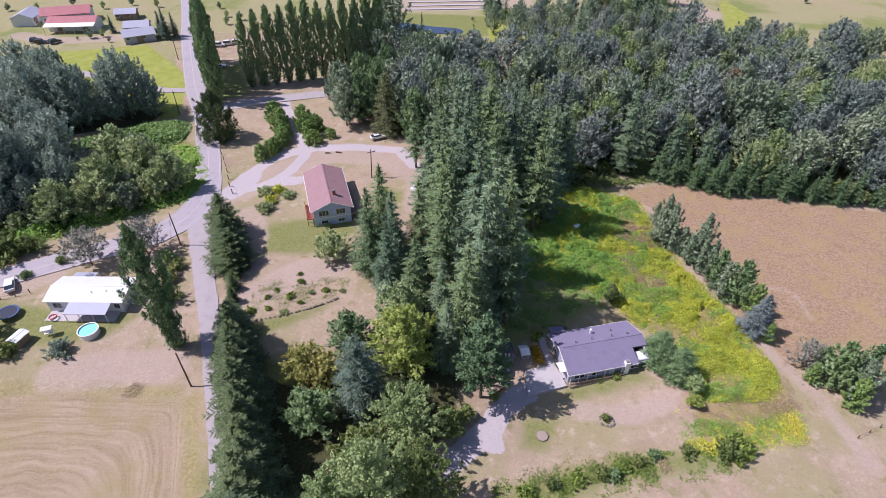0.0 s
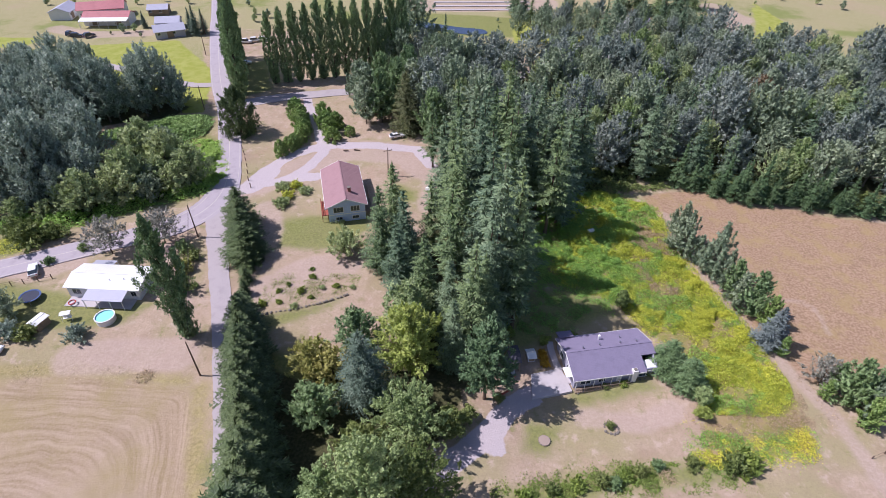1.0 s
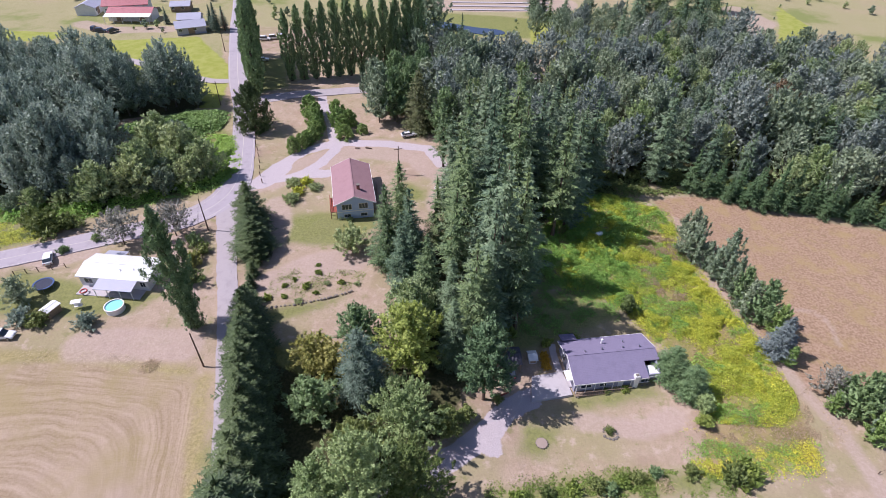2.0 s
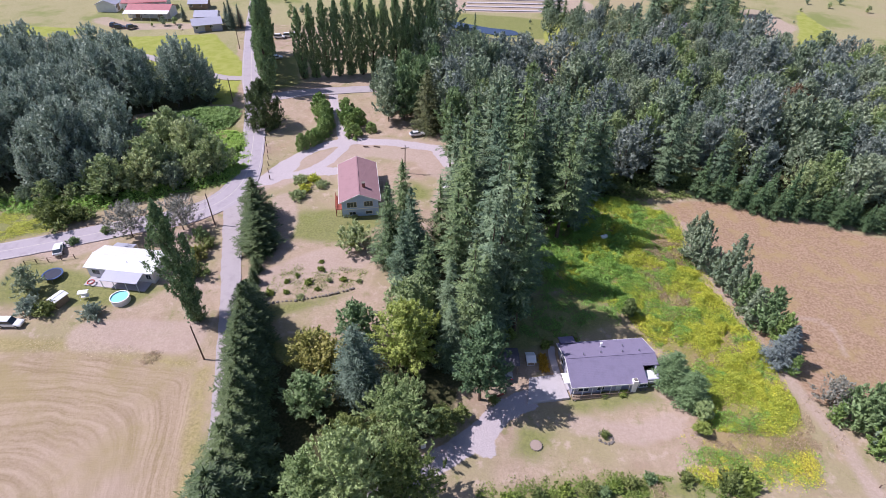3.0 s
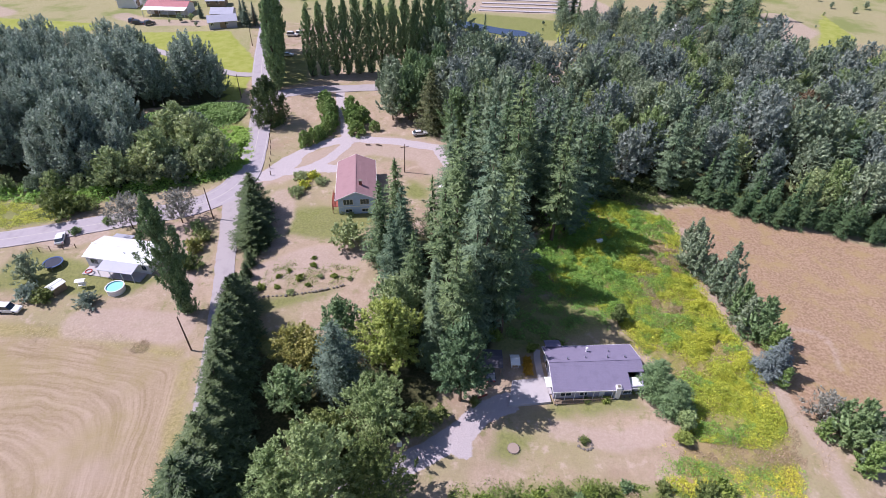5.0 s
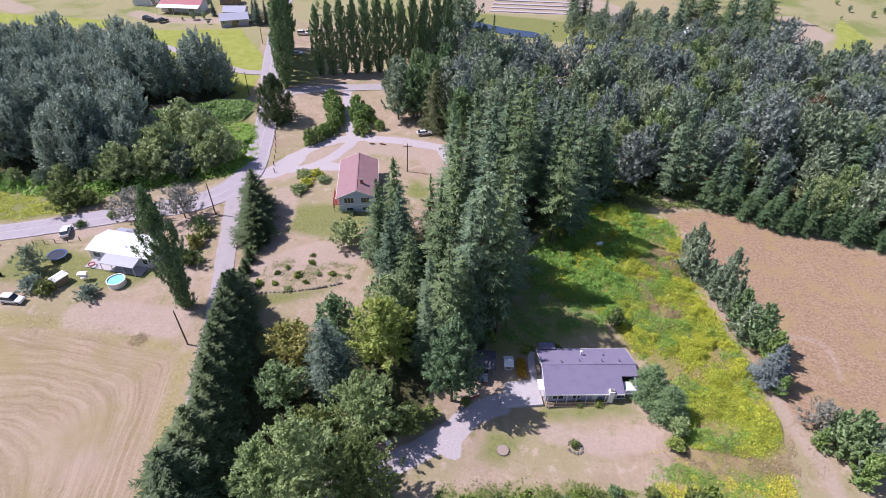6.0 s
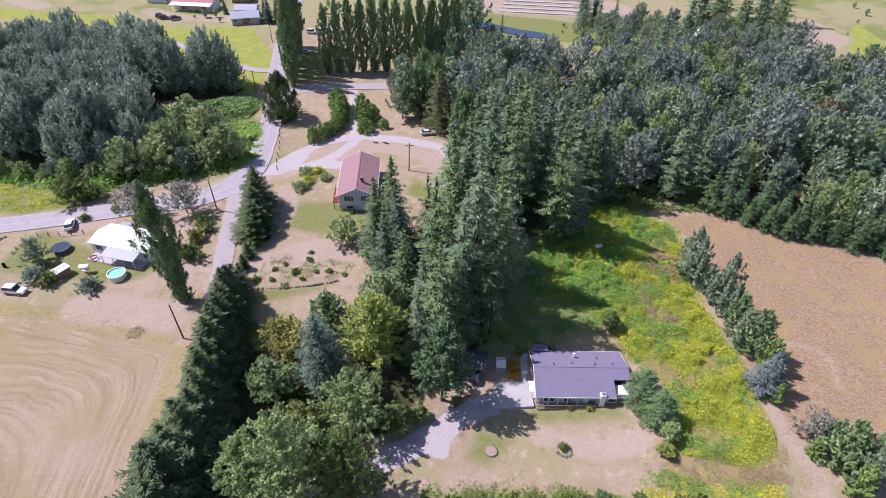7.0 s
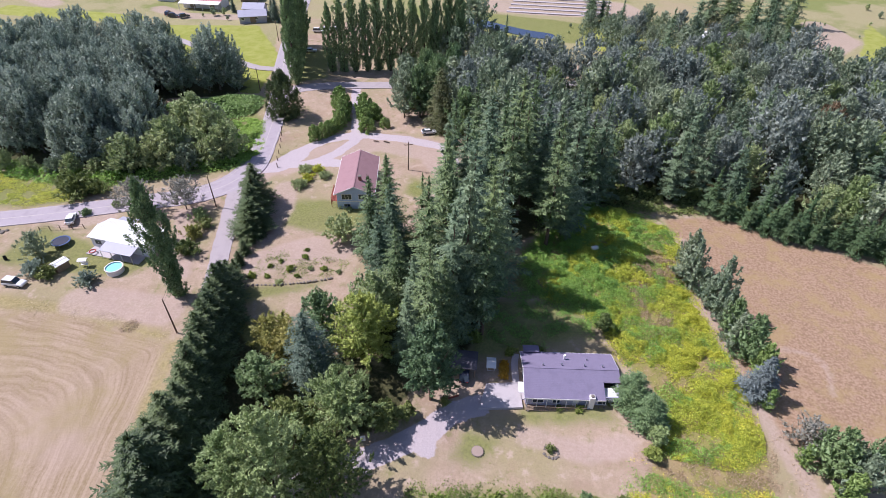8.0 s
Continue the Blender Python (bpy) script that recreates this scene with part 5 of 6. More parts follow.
carpet("corn_patch", [(-101, 137), (-90, 133), (-80, 134), (-72, 141), (-75.5, 150.5), (-84, 149), (-92, 143)], M["corn"], 20000, 0.3, 1.8, "patch of tall green corn beside the road", 27, cut=0.0)
carpet("roadside_brambles", [(-58.5, 117), (-63, 127), (-69, 137), (-76, 134), (-68, 122), (-62, 113)], M["fern"], 16000, 0.22, 1.6, "green brambles between the road and the thicket", 28, cut=0.35)
carpet("ditch_brambles", [(-60, 112.5), (-72, 104.5), (-88, 94.5), (-104, 92), (-120, 91), (-120, 97), (-104, 97), (-88, 100), (-72, 110), (-62, 117)], M["fern"], 22000, 0.24, 2.4, "green thicket growth down to the road's edge", 33, cut=0.3)
carpet("marsh_grass", [(-104, 81), (-92, 87), (-90, 90), (-125, 93), (-128, 82)], M["bramble"], 26000, 0.1, 0.45, "yellow-green rough grass beside the road", 29, cut=0.4)
carpet("yard_edge_grass", [(-90, 51), (-77, 54), (-64, 56.4), (-49, 55.6), (-42, 55), (-42, 57.4), (-50, 58), (-64, 58.8), (-78, 57), (-90, 54)], M["tallgrass"], 2200, 0.08, 0.06, "dry tufts along the hay field's edge", 31, cut=0.4)

single(plumed, 88, 160, name="rusty_tree", h=16, r=5.0, mat=M["rust"], base=0.2, plumes=80, per=34, long=2.2, wide=0.6, leaf=0.34, up=0.9, label="tree with rusty brown dying leaves in the wood")


# ---- buildings ----
def gable_roof(bm, L, W, eave, ridge, over=0.5, end=0.4, thick=0.16, half=None):
    """Two slopes along x over a body L by W centred on the origin."""
    rise = (ridge - eave) / (W / 2)
    for s in (-1, 1):
        if half and s not in half:
            continue
        y1 = W / 2 + over
        z1 = eave - rise * over
        prism(bm, [(0, ridge), (s * y1, z1), (s * y1, z1 + thick), (0, ridge + thick)], 0, -L / 2 - end, L / 2 + end)
    return bm


def window(parent, x, y, z, w, h, facing, panes=2):
    """A window with a frame proud of the wall, sill and panes; facing is 'x' or 'y' and a sign."""
    ax, s = facing[0], 1 if facing[1] == "+" else -1
    holder_bm = bmesh.new()
    t = 0.07

    def slab(u0, u1, z0, z1, d0, d1):
        if ax == "y":
            return (x + u0, x + u1, min(y + s * d0, y + s * d1), max(y + s * d0, y + s * d1), z + z0, z + z1)
        return (min(x + s * d0, x + s * d1), max(x + s * d0, x + s * d1), y + u0, y + u1, z + z0, z + z1)
    box(holder_bm, *slab(-w / 2 - t, w / 2 + t, -h / 2 - t, h / 2 + t, 0.002, 0.045))
    win = part("window", holder_bm, M["white"], parent, "white framed window")
    for i in range(panes):
        u0, u1 = -w / 2 + w * i / panes + 0.03, -w / 2 + w * (i + 1) / panes - 0.03
        part("pane", boxes(slab(u0, u1, -h / 2, h / 2, 0.047, 0.06)), M["glass"], win)
    part("sill", boxes(slab(-w / 2 - 0.12, w / 2 + 0.12, -h / 2 - t - 0.05, -h / 2 - t, 0, 0.12)), M["white"], win)
    return win


def door(parent, x, y, z, facing, mat, w=0.95, h=2.05):
    ax, s = facing[0], 1 if facing[1] == "+" else -1
    a, b = sorted((0.003 * s, 0.06 * s))
    c, d = sorted((0.06 * s, 0.12 * s))
    dims = (x - w / 2, x + w / 2, y + a, y + b, z, z + h) if ax == "y" else (x + a, x + b, y - w / 2, y + w / 2, z, z + h)
    dr = part("door", boxes(dims), mat, parent, "entrance door")
    kn = (x + w * 0.36, x + w * 0.42, y + c, y + d, z + 1.0, z + 1.06) if ax == "y" else (x + c, x + d, y + w * 0.36, y + w * 0.42, z + 1.0, z + 1.06)
    part("door_handle", boxes(kn), M["chrome"], dr)
    return dr


def roof_vent(parent, x, y, z, r=0.09, h=0.45, mat="chrome"):
    part("roof_vent", ring(bmesh.new(), [((x, y, z - 0.2), r), ((x, y, z + h * 0.7), r), ((x, y, z + h * 0.7), r * 1.7), ((x, y, z + h), r * 1.3)], 8), M[mat], parent, "small roof vent")


def body_walls(parent, L, W, eave, ridge, mat, name="wall", t=0.2, low=-0.6):
    """Four walls with thickness; the gable ends rise to the ridge."""
    part(name, boxes((-L / 2, L / 2, -W / 2, -W / 2 + t, low, eave)), mat, parent)
    part(name, boxes((-L / 2, L / 2, W / 2 - t, W / 2, low, eave)), mat, parent)
    for s in (-1, 1):
        a, b = sorted((s * L / 2, s * (L / 2 - t)))
        part(name, prism(bmesh.new(), [(-W / 2 + t, low), (W / 2 - t, low), (W / 2 - t, eave), (0, ridge - 0.03), (-W / 2 + t, eave)], 0, a, b), mat, parent)


def grey_house():
    g = thing("house", pose(29.1, 66.6, -2.25, 0, 0, 13.0), "single-storey house with a grey shingle roof and covered porch", "house")
    L, W, e, r = 15.2, 8.8, 2.6, 4.15
    body_walls(g, L, W, e, r, M["siding_grey"])
    bm = bmesh.new()
    rise = (r - e) / (W / 2)
    prism(bm, [(0, r), (W / 2 + 0.55, e - rise * 0.55), (W / 2 + 0.55, e - rise * 0.55 + 0.16), (0, r + 0.16)], 0, -L / 2 - 0.4, L / 2 + 0.4)
    prism(bm, [(0, r), (-W / 2 - 0.55, e - rise * 0.55), (-W / 2 - 0.55, e - rise * 0.55 + 0.16), (0, r + 0.16)], 0, -L / 2 - 0.4, L / 2 - 2.4)
    prism(bm, [(0, r), (-W / 2 + 2.3, e + rise * 2.3), (-W / 2 + 2.3, e + rise * 2.3 + 0.16), (0, r + 0.16)], 0, L / 2 - 2.4, L / 2 + 0.4)
    roof = part("roof", bm, M["shingle_grey"], g, "faded lilac-grey shingle roof")
    part("ridge_cap", boxes((-L / 2 - 0.4, L / 2 + 0.4, -0.15, 0.15, r + 0.13, r + 0.19)), M["shingle_grey"], roof)
    part("fascia", boxes((-L / 2 - 0.4, L / 2 - 2.4, -W / 2 - 0.62, -W / 2 - 0.56, e - rise * 0.55 - 0.1, e - rise * 0.55 + 0.14)), M["white"], roof, "white fascia board")
    part("fascia", boxes((-L / 2 - 0.4, L / 2 + 0.4, W / 2 + 0.56, W / 2 + 0.62, e - rise * 0.55 - 0.1, e - rise * 0.55 + 0.14)), M["white"], roof, "white fascia board")
    for s in (-1, 1):
        for q in (-1, 1):
            x0, x1 = sorted((s * (L / 2 + 0.4), s * (L / 2 + 0.46)))
            if s > 0 and q < 0:
                continue
            bb = bmesh.new()
            prism(bb, [(0, r - 0.06), (q * (W / 2 + 0.55), e - rise * 0.55 - 0.06), (q * (W / 2 + 0.55), e - rise * 0.55 + 0.17), (0, r + 0.17)], 0, x0, x1)
            part("barge_board", bb, M["white"], roof, "white barge board")
    # small rear dormer roof and lean-to canopy at the corner
    part("rear_roof", prism(bmesh.new(), [(W / 2 + 0.1, e + 0.32), (W / 2 + 2.0, e - 0.12), (W / 2 + 2.0, e + 0.02), (W / 2 + 0.1, e + 0.46)], 0, -L / 2 + 0.2, -L / 2 + 3.0), M["shingle_grey"], g)
    part("rear_porch_wall", boxes((-L / 2 + 0.5, -L / 2 + 2.7, W / 2, W / 2 + 1.6, -0.6, e - 0.15)), M["siding_grey"], g)
    part("canopy", prism(bmesh.new(), [(-W / 2 + 2.1, 2.35), (-W / 2 - 0.1, 2.1), (-W / 2 - 0.1, 2.18), (-W / 2 + 2.1, 2.43)], 0, L / 2 - 2.2, L / 2 + 0.3), M["metal_white"], g, "pale sheet canopy over the side porch")
    for x in (L / 2 - 2.1, L / 2 + 0.2):
        part("post", boxes((x - 0.06, x + 0.06, -W / 2 - 0.08, -W / 2 + 0.04, -0.6, 2.1)), M["white"], g)
    for x, y in ((-4.6, 0.6), (-1.4, 0.9), (2.4, 0.8), (5.4, 0.7), (3.2, 2.6)):
        roof_vent(roof, x, y, r + 0.16 - abs(y) * rise)
    part("vent_pipe", ring(bmesh.new(), [((-0.6, 2.9, 3.0), 0.16), ((-0.6, 2.9, 4.1), 0.16), ((-0.6, 2.9, 4.1), 0.26), ((-0.6, 2.9, 4.3), 0.2)], 10), M["metal_white"], roof, "white flue with a cap")
    part("chimney", boxes((2.55, 3.45, -W / 2 - 0.75, -W / 2 + 0.1, -0.6, 3.2), bevel=0.03), M["white"], g, "white painted chimney on the front wall")
    part("chimney_pot", boxes((2.75, 3.25, -W / 2 - 0.55, -W / 2 - 0.1, 3.2, 3.4), bevel=0.02), M["stone"], g)
    # covered front porch with deck, rail and posts
    part("deck", boxes((-L / 2, 2.3, -W / 2 - 1.1, -W / 2, -0.1, 0.08)), M["wood"], g, "weathered front deck")
    for i in range(7):
        x = -L / 2 + 0.15 + i * (9.6 / 6)
        part("post", boxes((x - 0.05, x + 0.05, -W / 2 - 0.55, -W / 2 - 0.45, -0.1, e - rise * 0.55)), M["white"], g)
    part("rail", boxes((-L / 2, 2.3, -W / 2 - 1.08, -W / 2 - 1.02, 0.92, 1.0)), M["wood"], g, "weathered porch rail")
    for i in range(28):
        x = -L / 2 + 0.2 + i * 0.345
        part("baluster", boxes((x - 0.02, x + 0.02, -W / 2 - 1.07, -W / 2 - 1.03, 0.08, 0.92)), M["wood"], g)
    for x, w in ((-5.6, 1.8), (-2.6, 1.2), (5.0, 1.6)):
        window(g, x, -W / 2, 1.45, w, 1.2, "y-")
    door(g, 0.6, -W / 2, 0.08, "y-", M["white"])
    for x, w in ((-4.0, 1.5), (0.5, 1.5), (4.5, 1.5)):
        window(g, x, W / 2, 1.5, w, 1.0, "y+")
    window(g, -L / 2, -1.6, 1.5, 1.6, 1.1, "x-")
    window(g, -L / 2, 1.9, 1.5, 1.2, 1.1, "x-")
    window(g, L / 2, 1.5, 1.5, 1.2, 1.1, "x+")
    part("side_steps", boxes((-L / 2 - 1.3, -L / 2, -3.4, -1.6, -0.6, 0.1), (-L / 2 - 1.7, -L / 2 - 1.3, -3.4, -1.6, -0.6, -0.15)), M["concrete"], g)
    part("side_awning", prism(bmesh.new(), [(-3.6, 2.05), (-1.4, 2.05), (-1.4, 2.13), (-3.6, 2.13)], 0, -L / 2 - 1.2, -L / 2), M["metal_white"], g, "small white door awning")


def red_house():
    g = thing("house", pose(-26.6, 111.0, 0.75, 0, 0, 106.5), "long house with a faded red roof and pale blue gable", "house")
    L, W, e, r = 17.0, 8.4, 4.4, 6.2
    body_walls(g, L, W, e, r, M["siding"])
    roof = part("roof", gable_roof(bmesh.new(), L, W, e, r, 0.6, 0.5), M["shingle_red"], g, "faded pinkish red shingle roof")
    part("ridge_cap", boxes((-L / 2 - 0.5, L / 2 + 0.5, -0.15, 0.15, r + 0.13, r + 0.2)), M["shingle_red"], roof)
    rise = (r - e) / (W / 2)
    for s in (-1, 1):
        for q in (-1, 1):
            x0, x1 = sorted((s * (L / 2 + 0.5), s * (L / 2 + 0.56)))
            bb = bmesh.new()
            prism(bb, [(0, r - 0.1), (q * (W / 2 + 0.6), e - rise * 0.6 - 0.1), (q * (W / 2 + 0.6), e - rise * 0.6 + 0.16), (0, r + 0.16)], 0, x0, x1)
            part("barge_board", bb, M["white"], roof, "white barge board")
        y0, y1 = sorted((s * (W / 2 + 0.6), s * (W / 2 + 0.68)))
        part("gutter", boxes((-L / 2 - 0.5, L / 2 + 0.5, y0, y1, e - rise * 0.6, e - rise * 0.6 + 0.14)), M["white"], roof, "white gutter")
    part("chimney", boxes((-5.4, -4.7, -1.5, -0.8, r - 1.0, r + 0.75), bevel=0.02), M["brick"], g, "brick chimney on the red roof")
    part("chimney_cap", boxes((-5.46, -4.64, -1.56, -0.74, r + 0.75, r + 0.85)), M["stone"], g)
    # the gable toward the lawn, two floors of windows
    window(g, -L / 2, 1.9, 3.35, 2.2, 1.3, "x-", 3)
    window(g, -L / 2, -1.9, 3.35, 2.0, 1.3, "x-", 3)
    window(g, -L / 2, 1.9, 1.0, 1.5, 0.7, "x-")
    window(g, -L / 2, -1.9, 1.0, 1.5, 0.7, "x-")
    part("trim", boxes((-L / 2 - 0.03, -L / 2 - 0.003, -W / 2, W / 2, 2.02, 2.2)), M["white"], g, "white band between the floors")
    for x in (-5.5, -1.5, 2.5, 6.0):
        window(g, x, W / 2, 3.2, 1.6, 1.2, "y+")
        window(g, x, -W / 2, 3.2, 1.6, 1.2, "y-")
    window(g, L / 2, 0, 3.2, 1.8, 1.2, "x+")
    # red deck along the sunny side, with steps; a dark deck on the other
    deck = part("deck", boxes((-L / 2 + 0.4, -L / 2 + 6.5, W / 2, W / 2 + 1.5, 1.9, 2.06)), M["redwood"], g, "red stained side deck")
    for i in range(5):
        x = -L / 2 + 0.5 + i * 1.45
        part("post", boxes((x - 0.06, x + 0.06, W / 2 + 1.38, W / 2 + 1.5, -0.5, 3.0)), M["redwood"], deck)
    part("rail", boxes((-L / 2 + 0.4, -L / 2 + 6.5, W / 2 + 1.4, W / 2 + 1.48, 2.95, 3.05)), M["redwood"], deck)
    part("rail", boxes((-L / 2 + 0.4, -L / 2 + 6.5, W / 2 + 1.4, W / 2 + 1.48, 2.45, 2.53)), M["redwood"], deck)
    part("side_deck", boxes((-L / 2 + 0.2, -L / 2 + 9.5, -W / 2 - 1.6, -W / 2, 1.9, 2.06)), M["wood"], g, "dark timber deck behind the house")
    for i in range(6):
        x = -L / 2 + 0.3 + i * 1.8
        part("post", boxes((x - 0.06, x + 0.06, -W / 2 - 1.6, -W / 2 - 1.48, -0.5, 3.0)), M["wood"], g)


def white_house():
    g = thing("house", pose(-66.3, 77.7, 0.35, 0, 0, 0.0), "low house with a bright white metal roof and lean-to", "house")
    L, W, e, r = 14.0, 6.6, 2.6, 3.35
    body_walls(g, L, W, e, r, M["siding_white"])
    roof = part("roof", gable_roof(bmesh.new(), L, W, e, r, 0.35, 0.45, 0.12), M["metal_white"], g, "bright white sheet metal roof")
    for i in range(25):
        x = -L / 2 - 0.3 + i * 0.6
        rb = bmesh.new()
        rise = (r - e) / (W / 2)
        for s in (-1, 1):
            prism(rb, [(0, r + 0.12), (s * (W / 2 + 0.35), e - rise * 0.35 + 0.12), (s * (W / 2 + 0.35), e - rise * 0.35 + 0.16), (0, r + 0.16)], 0, x - 0.025, x + 0.025)
        part("roof_rib", rb, M["white"], roof)
    part("ridge_cap", boxes((-L / 2 - 0.45, L / 2 + 0.45, -0.14, 0.14, r + 0.1, r + 0.19)), M["white"], roof)
    roof_vent(roof, 1.0, -1.6, 3.05)
    roof_vent(roof, 3.6, -1.2, 3.1)
    part("lean_to_roof", prism(bmesh.new(), [(-W / 2 - 0.36, e - 0.02), (-W / 2 - 3.0, 2.05), (-W / 2 - 3.0, 2.13), (-W / 2 - 0.36, e + 0.06)], 0, -2.4, 5.4), M["metal_grey"], g, "pale grey lean-to roof over the patio")
    for x in (-2.2, 0.3, 2.8, 5.2):
        part("post", boxes((x - 0.05, x + 0.05, -W / 2 - 2.9, -W / 2 - 2.8, -0.3, 2.05)), M["white"], g)
    part("back_porch_roof", prism(bmesh.new(), [(W / 2 + 0.36, 2.45), (W / 2 + 2.0, 2.2), (W / 2 + 2.0, 2.28), (W / 2 + 0.36, 2.53)], 0, -5.8, -1.4), M["metal_grey"], g, "pale grey back porch roof")
    for x in (-5.7, -1.5):
        part("post", boxes((x - 0.05, x + 0.05, W / 2 + 1.85, W / 2 + 1.95, -0.3, 2.2)), M["white"], g)
    part("patio", boxes((-6.8, 6.2, -W / 2 - 2.6, -W / 2 - 0.01, -0.5, 0.02)), M["concrete"], g, "concrete patio slab")
    for x, w in ((-5.2, 1.6), (-1.0, 1.2), (2.2, 1.8), (6.0, 1.0)):
        window(g, x, -W / 2, 1.45, w, 1.1, "y-")
    door(g, 0.7, -W / 2, 0.05, "y-", M["glass"], 1.6)
    for x in (-5.0, 0.5, 4.5):
        window(g, x, W / 2, 1.5, 1.3, 1.0, "y+")
    window(g, -L / 2, 0, 1.5, 1.4, 1.0, "x-")


def shed(x, y, turn, L, W, e, r, wall, roofmat, label, name="shed", open_front=False):
    g = thing(name, at(x, y, turn), label, "shed")
    if open_front:
        for sx in (-1, 1):
            for sy in (-1, 1):
                part("post", boxes((sx * (L / 2 - 0.1) - 0.07, sx * (L / 2 - 0.1) + 0.07, sy * (W / 2 - 0.1) - 0.07, sy * (W / 2 - 0.1) + 0.07, -0.3, e)), M["wood"], g)
        part("back_wall", boxes((-L / 2, L / 2, W / 2 - 0.1, W / 2, -0.3, e)), wall, g)
    else:
        body_walls(g, L, W, e, r, wall, t=0.12)
        part("shed_door", boxes((-0.5, 0.5, -W / 2 - 0.05, -W / 2 - 0.003, 0, min(1.95, e - 0.1))), M["wood"], g)
    part("roof", gable_roof(bmesh.new(), L, W, e, r, 0.25, 0.2, 0.1), roofmat, g)
    part("ridge_cap", boxes((-L / 2 - 0.2, L / 2 + 0.2, -0.1, 0.1, r + 0.08, r + 0.14)), roofmat, g)
    return g


def car(x, y, turn, paint, label, tall=False):
    c = thing("car", at(x, y, turn, up=0.0), label, "car")
    h = 1.75 if tall else 1.42
    bm = bmesh.new()
    prism(bm, [(-2.15, 0.35), (2.15, 0.35), (2.2, 0.62), (2.05, 0.82), (0.95, 0.95), (-1.5, 0.98), (-2.15, 0.9), (-2.22, 0.6)], 1, -0.85, 0.85)
    bmesh.ops.bevel(bm, geom=bm.edges[:], offset=0.06, segments=2, affect="EDGES")
    body = part("body", bm, paint, c)
    body.rotation_euler = (0, 0, 0)
    top = [(0.95, 0.93), (0.25, h - 0.05), (-1.75 if tall else -1.25, h - 0.05), (-2.1 if tall else -1.95, 0.95)]
    bm = prism(bmesh.new(), top, 1, -0.74, 0.74)
    part("windows", bm, M["glass"], c, "dark car windows")
    part("roof", boxes((-1.75 if tall else -1.3, 0.3, -0.72, 0.72, h - 0.06, h), bevel=0.02), paint, c)
    for sx in (-1.35, 1.35):
        for sy in (-0.82, 0.82):
            bm = ring(bmesh.new(), [((0, 0, -0.11), 0.28), ((0, 0, -0.09), 0.33), ((0, 0, 0.09), 0.33), ((0, 0, 0.11), 0.28)], 14)
            bmesh.ops.transform(bm, matrix=Matrix.Translation((sx, sy, 0.33)) @ Matrix.Rotation(math.pi / 2, 4, "X"), verts=bm.verts[:])
            w = part("wheel", bm, M["rubber"], c)
            bm = ring(bmesh.new(), [((0, 0, -0.125), 0.19), ((0, 0, 0.125), 0.19)], 10)
            bmesh.ops.transform(bm, matrix=Matrix.Translation((sx, sy, 0.33)) @ Matrix.Rotation(math.pi / 2, 4, "X"), verts=bm.verts[:])
            part("rim", bm, M["chrome"], w)
    for sy in (-0.6, 0.6):
        part("headlight", boxes((2.1, 2.2, sy - 0.16, sy + 0.16, 0.6, 0.74)), M["white"], c)
        part("tail_light", boxes((-2.24, -2.15, sy - 0.14, sy + 0.14, 0.62, 0.76)), M["plastic_red"], c)
    return c


def pole(x, y, h, arm=False, lean=0.0, turn=0.0, label="weathered wooden utility pole beside the lane"):
    p = thing("utility_pole", at(x, y, turn) @ pose(0, 0, 0, 0, lean, 0), label, "utility pole")
    part("shaft", ring(bmesh.new(), [((0, 0, -0.6), 0.16), ((0, 0, h * 0.5), 0.13), ((0, 0, h), 0.1)], 9), M["pole"], p)
    if arm:
        part("crossarm", boxes((-1.1, 1.1, -0.06, 0.06, h - 0.9, h - 0.76)), M["pole"], p)
        for u in (-1.0, -0.4, 0.4, 1.0):
            part("insulator", ring(bmesh.new(), [((u, 0, h - 0.76), 0.04), ((u, 0, h - 0.62), 0.06), ((u, 0, h - 0.56), 0.03)], 8), M["stone"], p)
    return p


grey_house()
red_house()
white_house()

# paved ground by the grey house
def slab_on_ground(name, corners, label, mat, lift=0.05):
    bm = bmesh.new()
    top = [bm.verts.new((x, y, -2.05 + lift)) for x, y in corners]
    low = [bm.verts.new((x, y, -3.2)) for x, y in corners]
    bm.faces.new(top)
    for i in range(len(top)):
        j = (i + 1) % len(top)
        bm.faces.new((top[i], top[j], low[j], low[i]))
    me = bpy.data.meshes.new(name)
    bmesh.ops.recalc_face_normals(bm, faces=bm.faces[:])
    bm.to_mesh(me)
    bm.free()
    me.materials.append(mat)
    tagged(new(name, me), label, "pavement", kind="structure")


slab_on_ground("pavement_patio", [(15.4, 57.6), (22.4, 59.8), (21.0, 64.7), (15.6, 63.0)], "pale concrete parking slab beside the grey house", M["concrete"])
tagged(new("pavement_path", strip([(20.6, 64.3), (20.0, 66.6), (19.6, 68.6), (19.5, 70.4)], [1.2], 0.07, M["concrete"], "pavement_path")), "narrow concrete garden path beside the house", "pavement", kind="structure")

shed(11.2, 64.9, 8, 4.2, 3.6, 2.3, 2.75, M["wood"], M["shingle_dark"], "open timber carport with a grey roof under the trees", "carport", True)
car(11.6, 63.6, 100, M["car_dark"], "dark car under the timber carport")
shed(15.7, 66.7, 10, 1.3, 1.9, 0.9, 1.25, M["siding_white"], M["metal_white"], "small white-roofed garden box on the path's edge", "garden_box")
shed(-74.2, 66.6, 75, 2.6, 1.7, 1.6, 1.8, M["wood"], M["metal_white"], "small yard shed with a pale sheet roof", "shed")

car(-84.4, 80.5, 122, M["car_white"], "white car parked at the roadside")
car(-79.2, 60, 8, M["car_white"], "white estate car on the dry grass", True)
car(-17.6, 143, 25, M["car_white"], "white car parked under the cedar")
car(-78.2, 192.6, 20, M["car_white"], "white car behind the poplars")

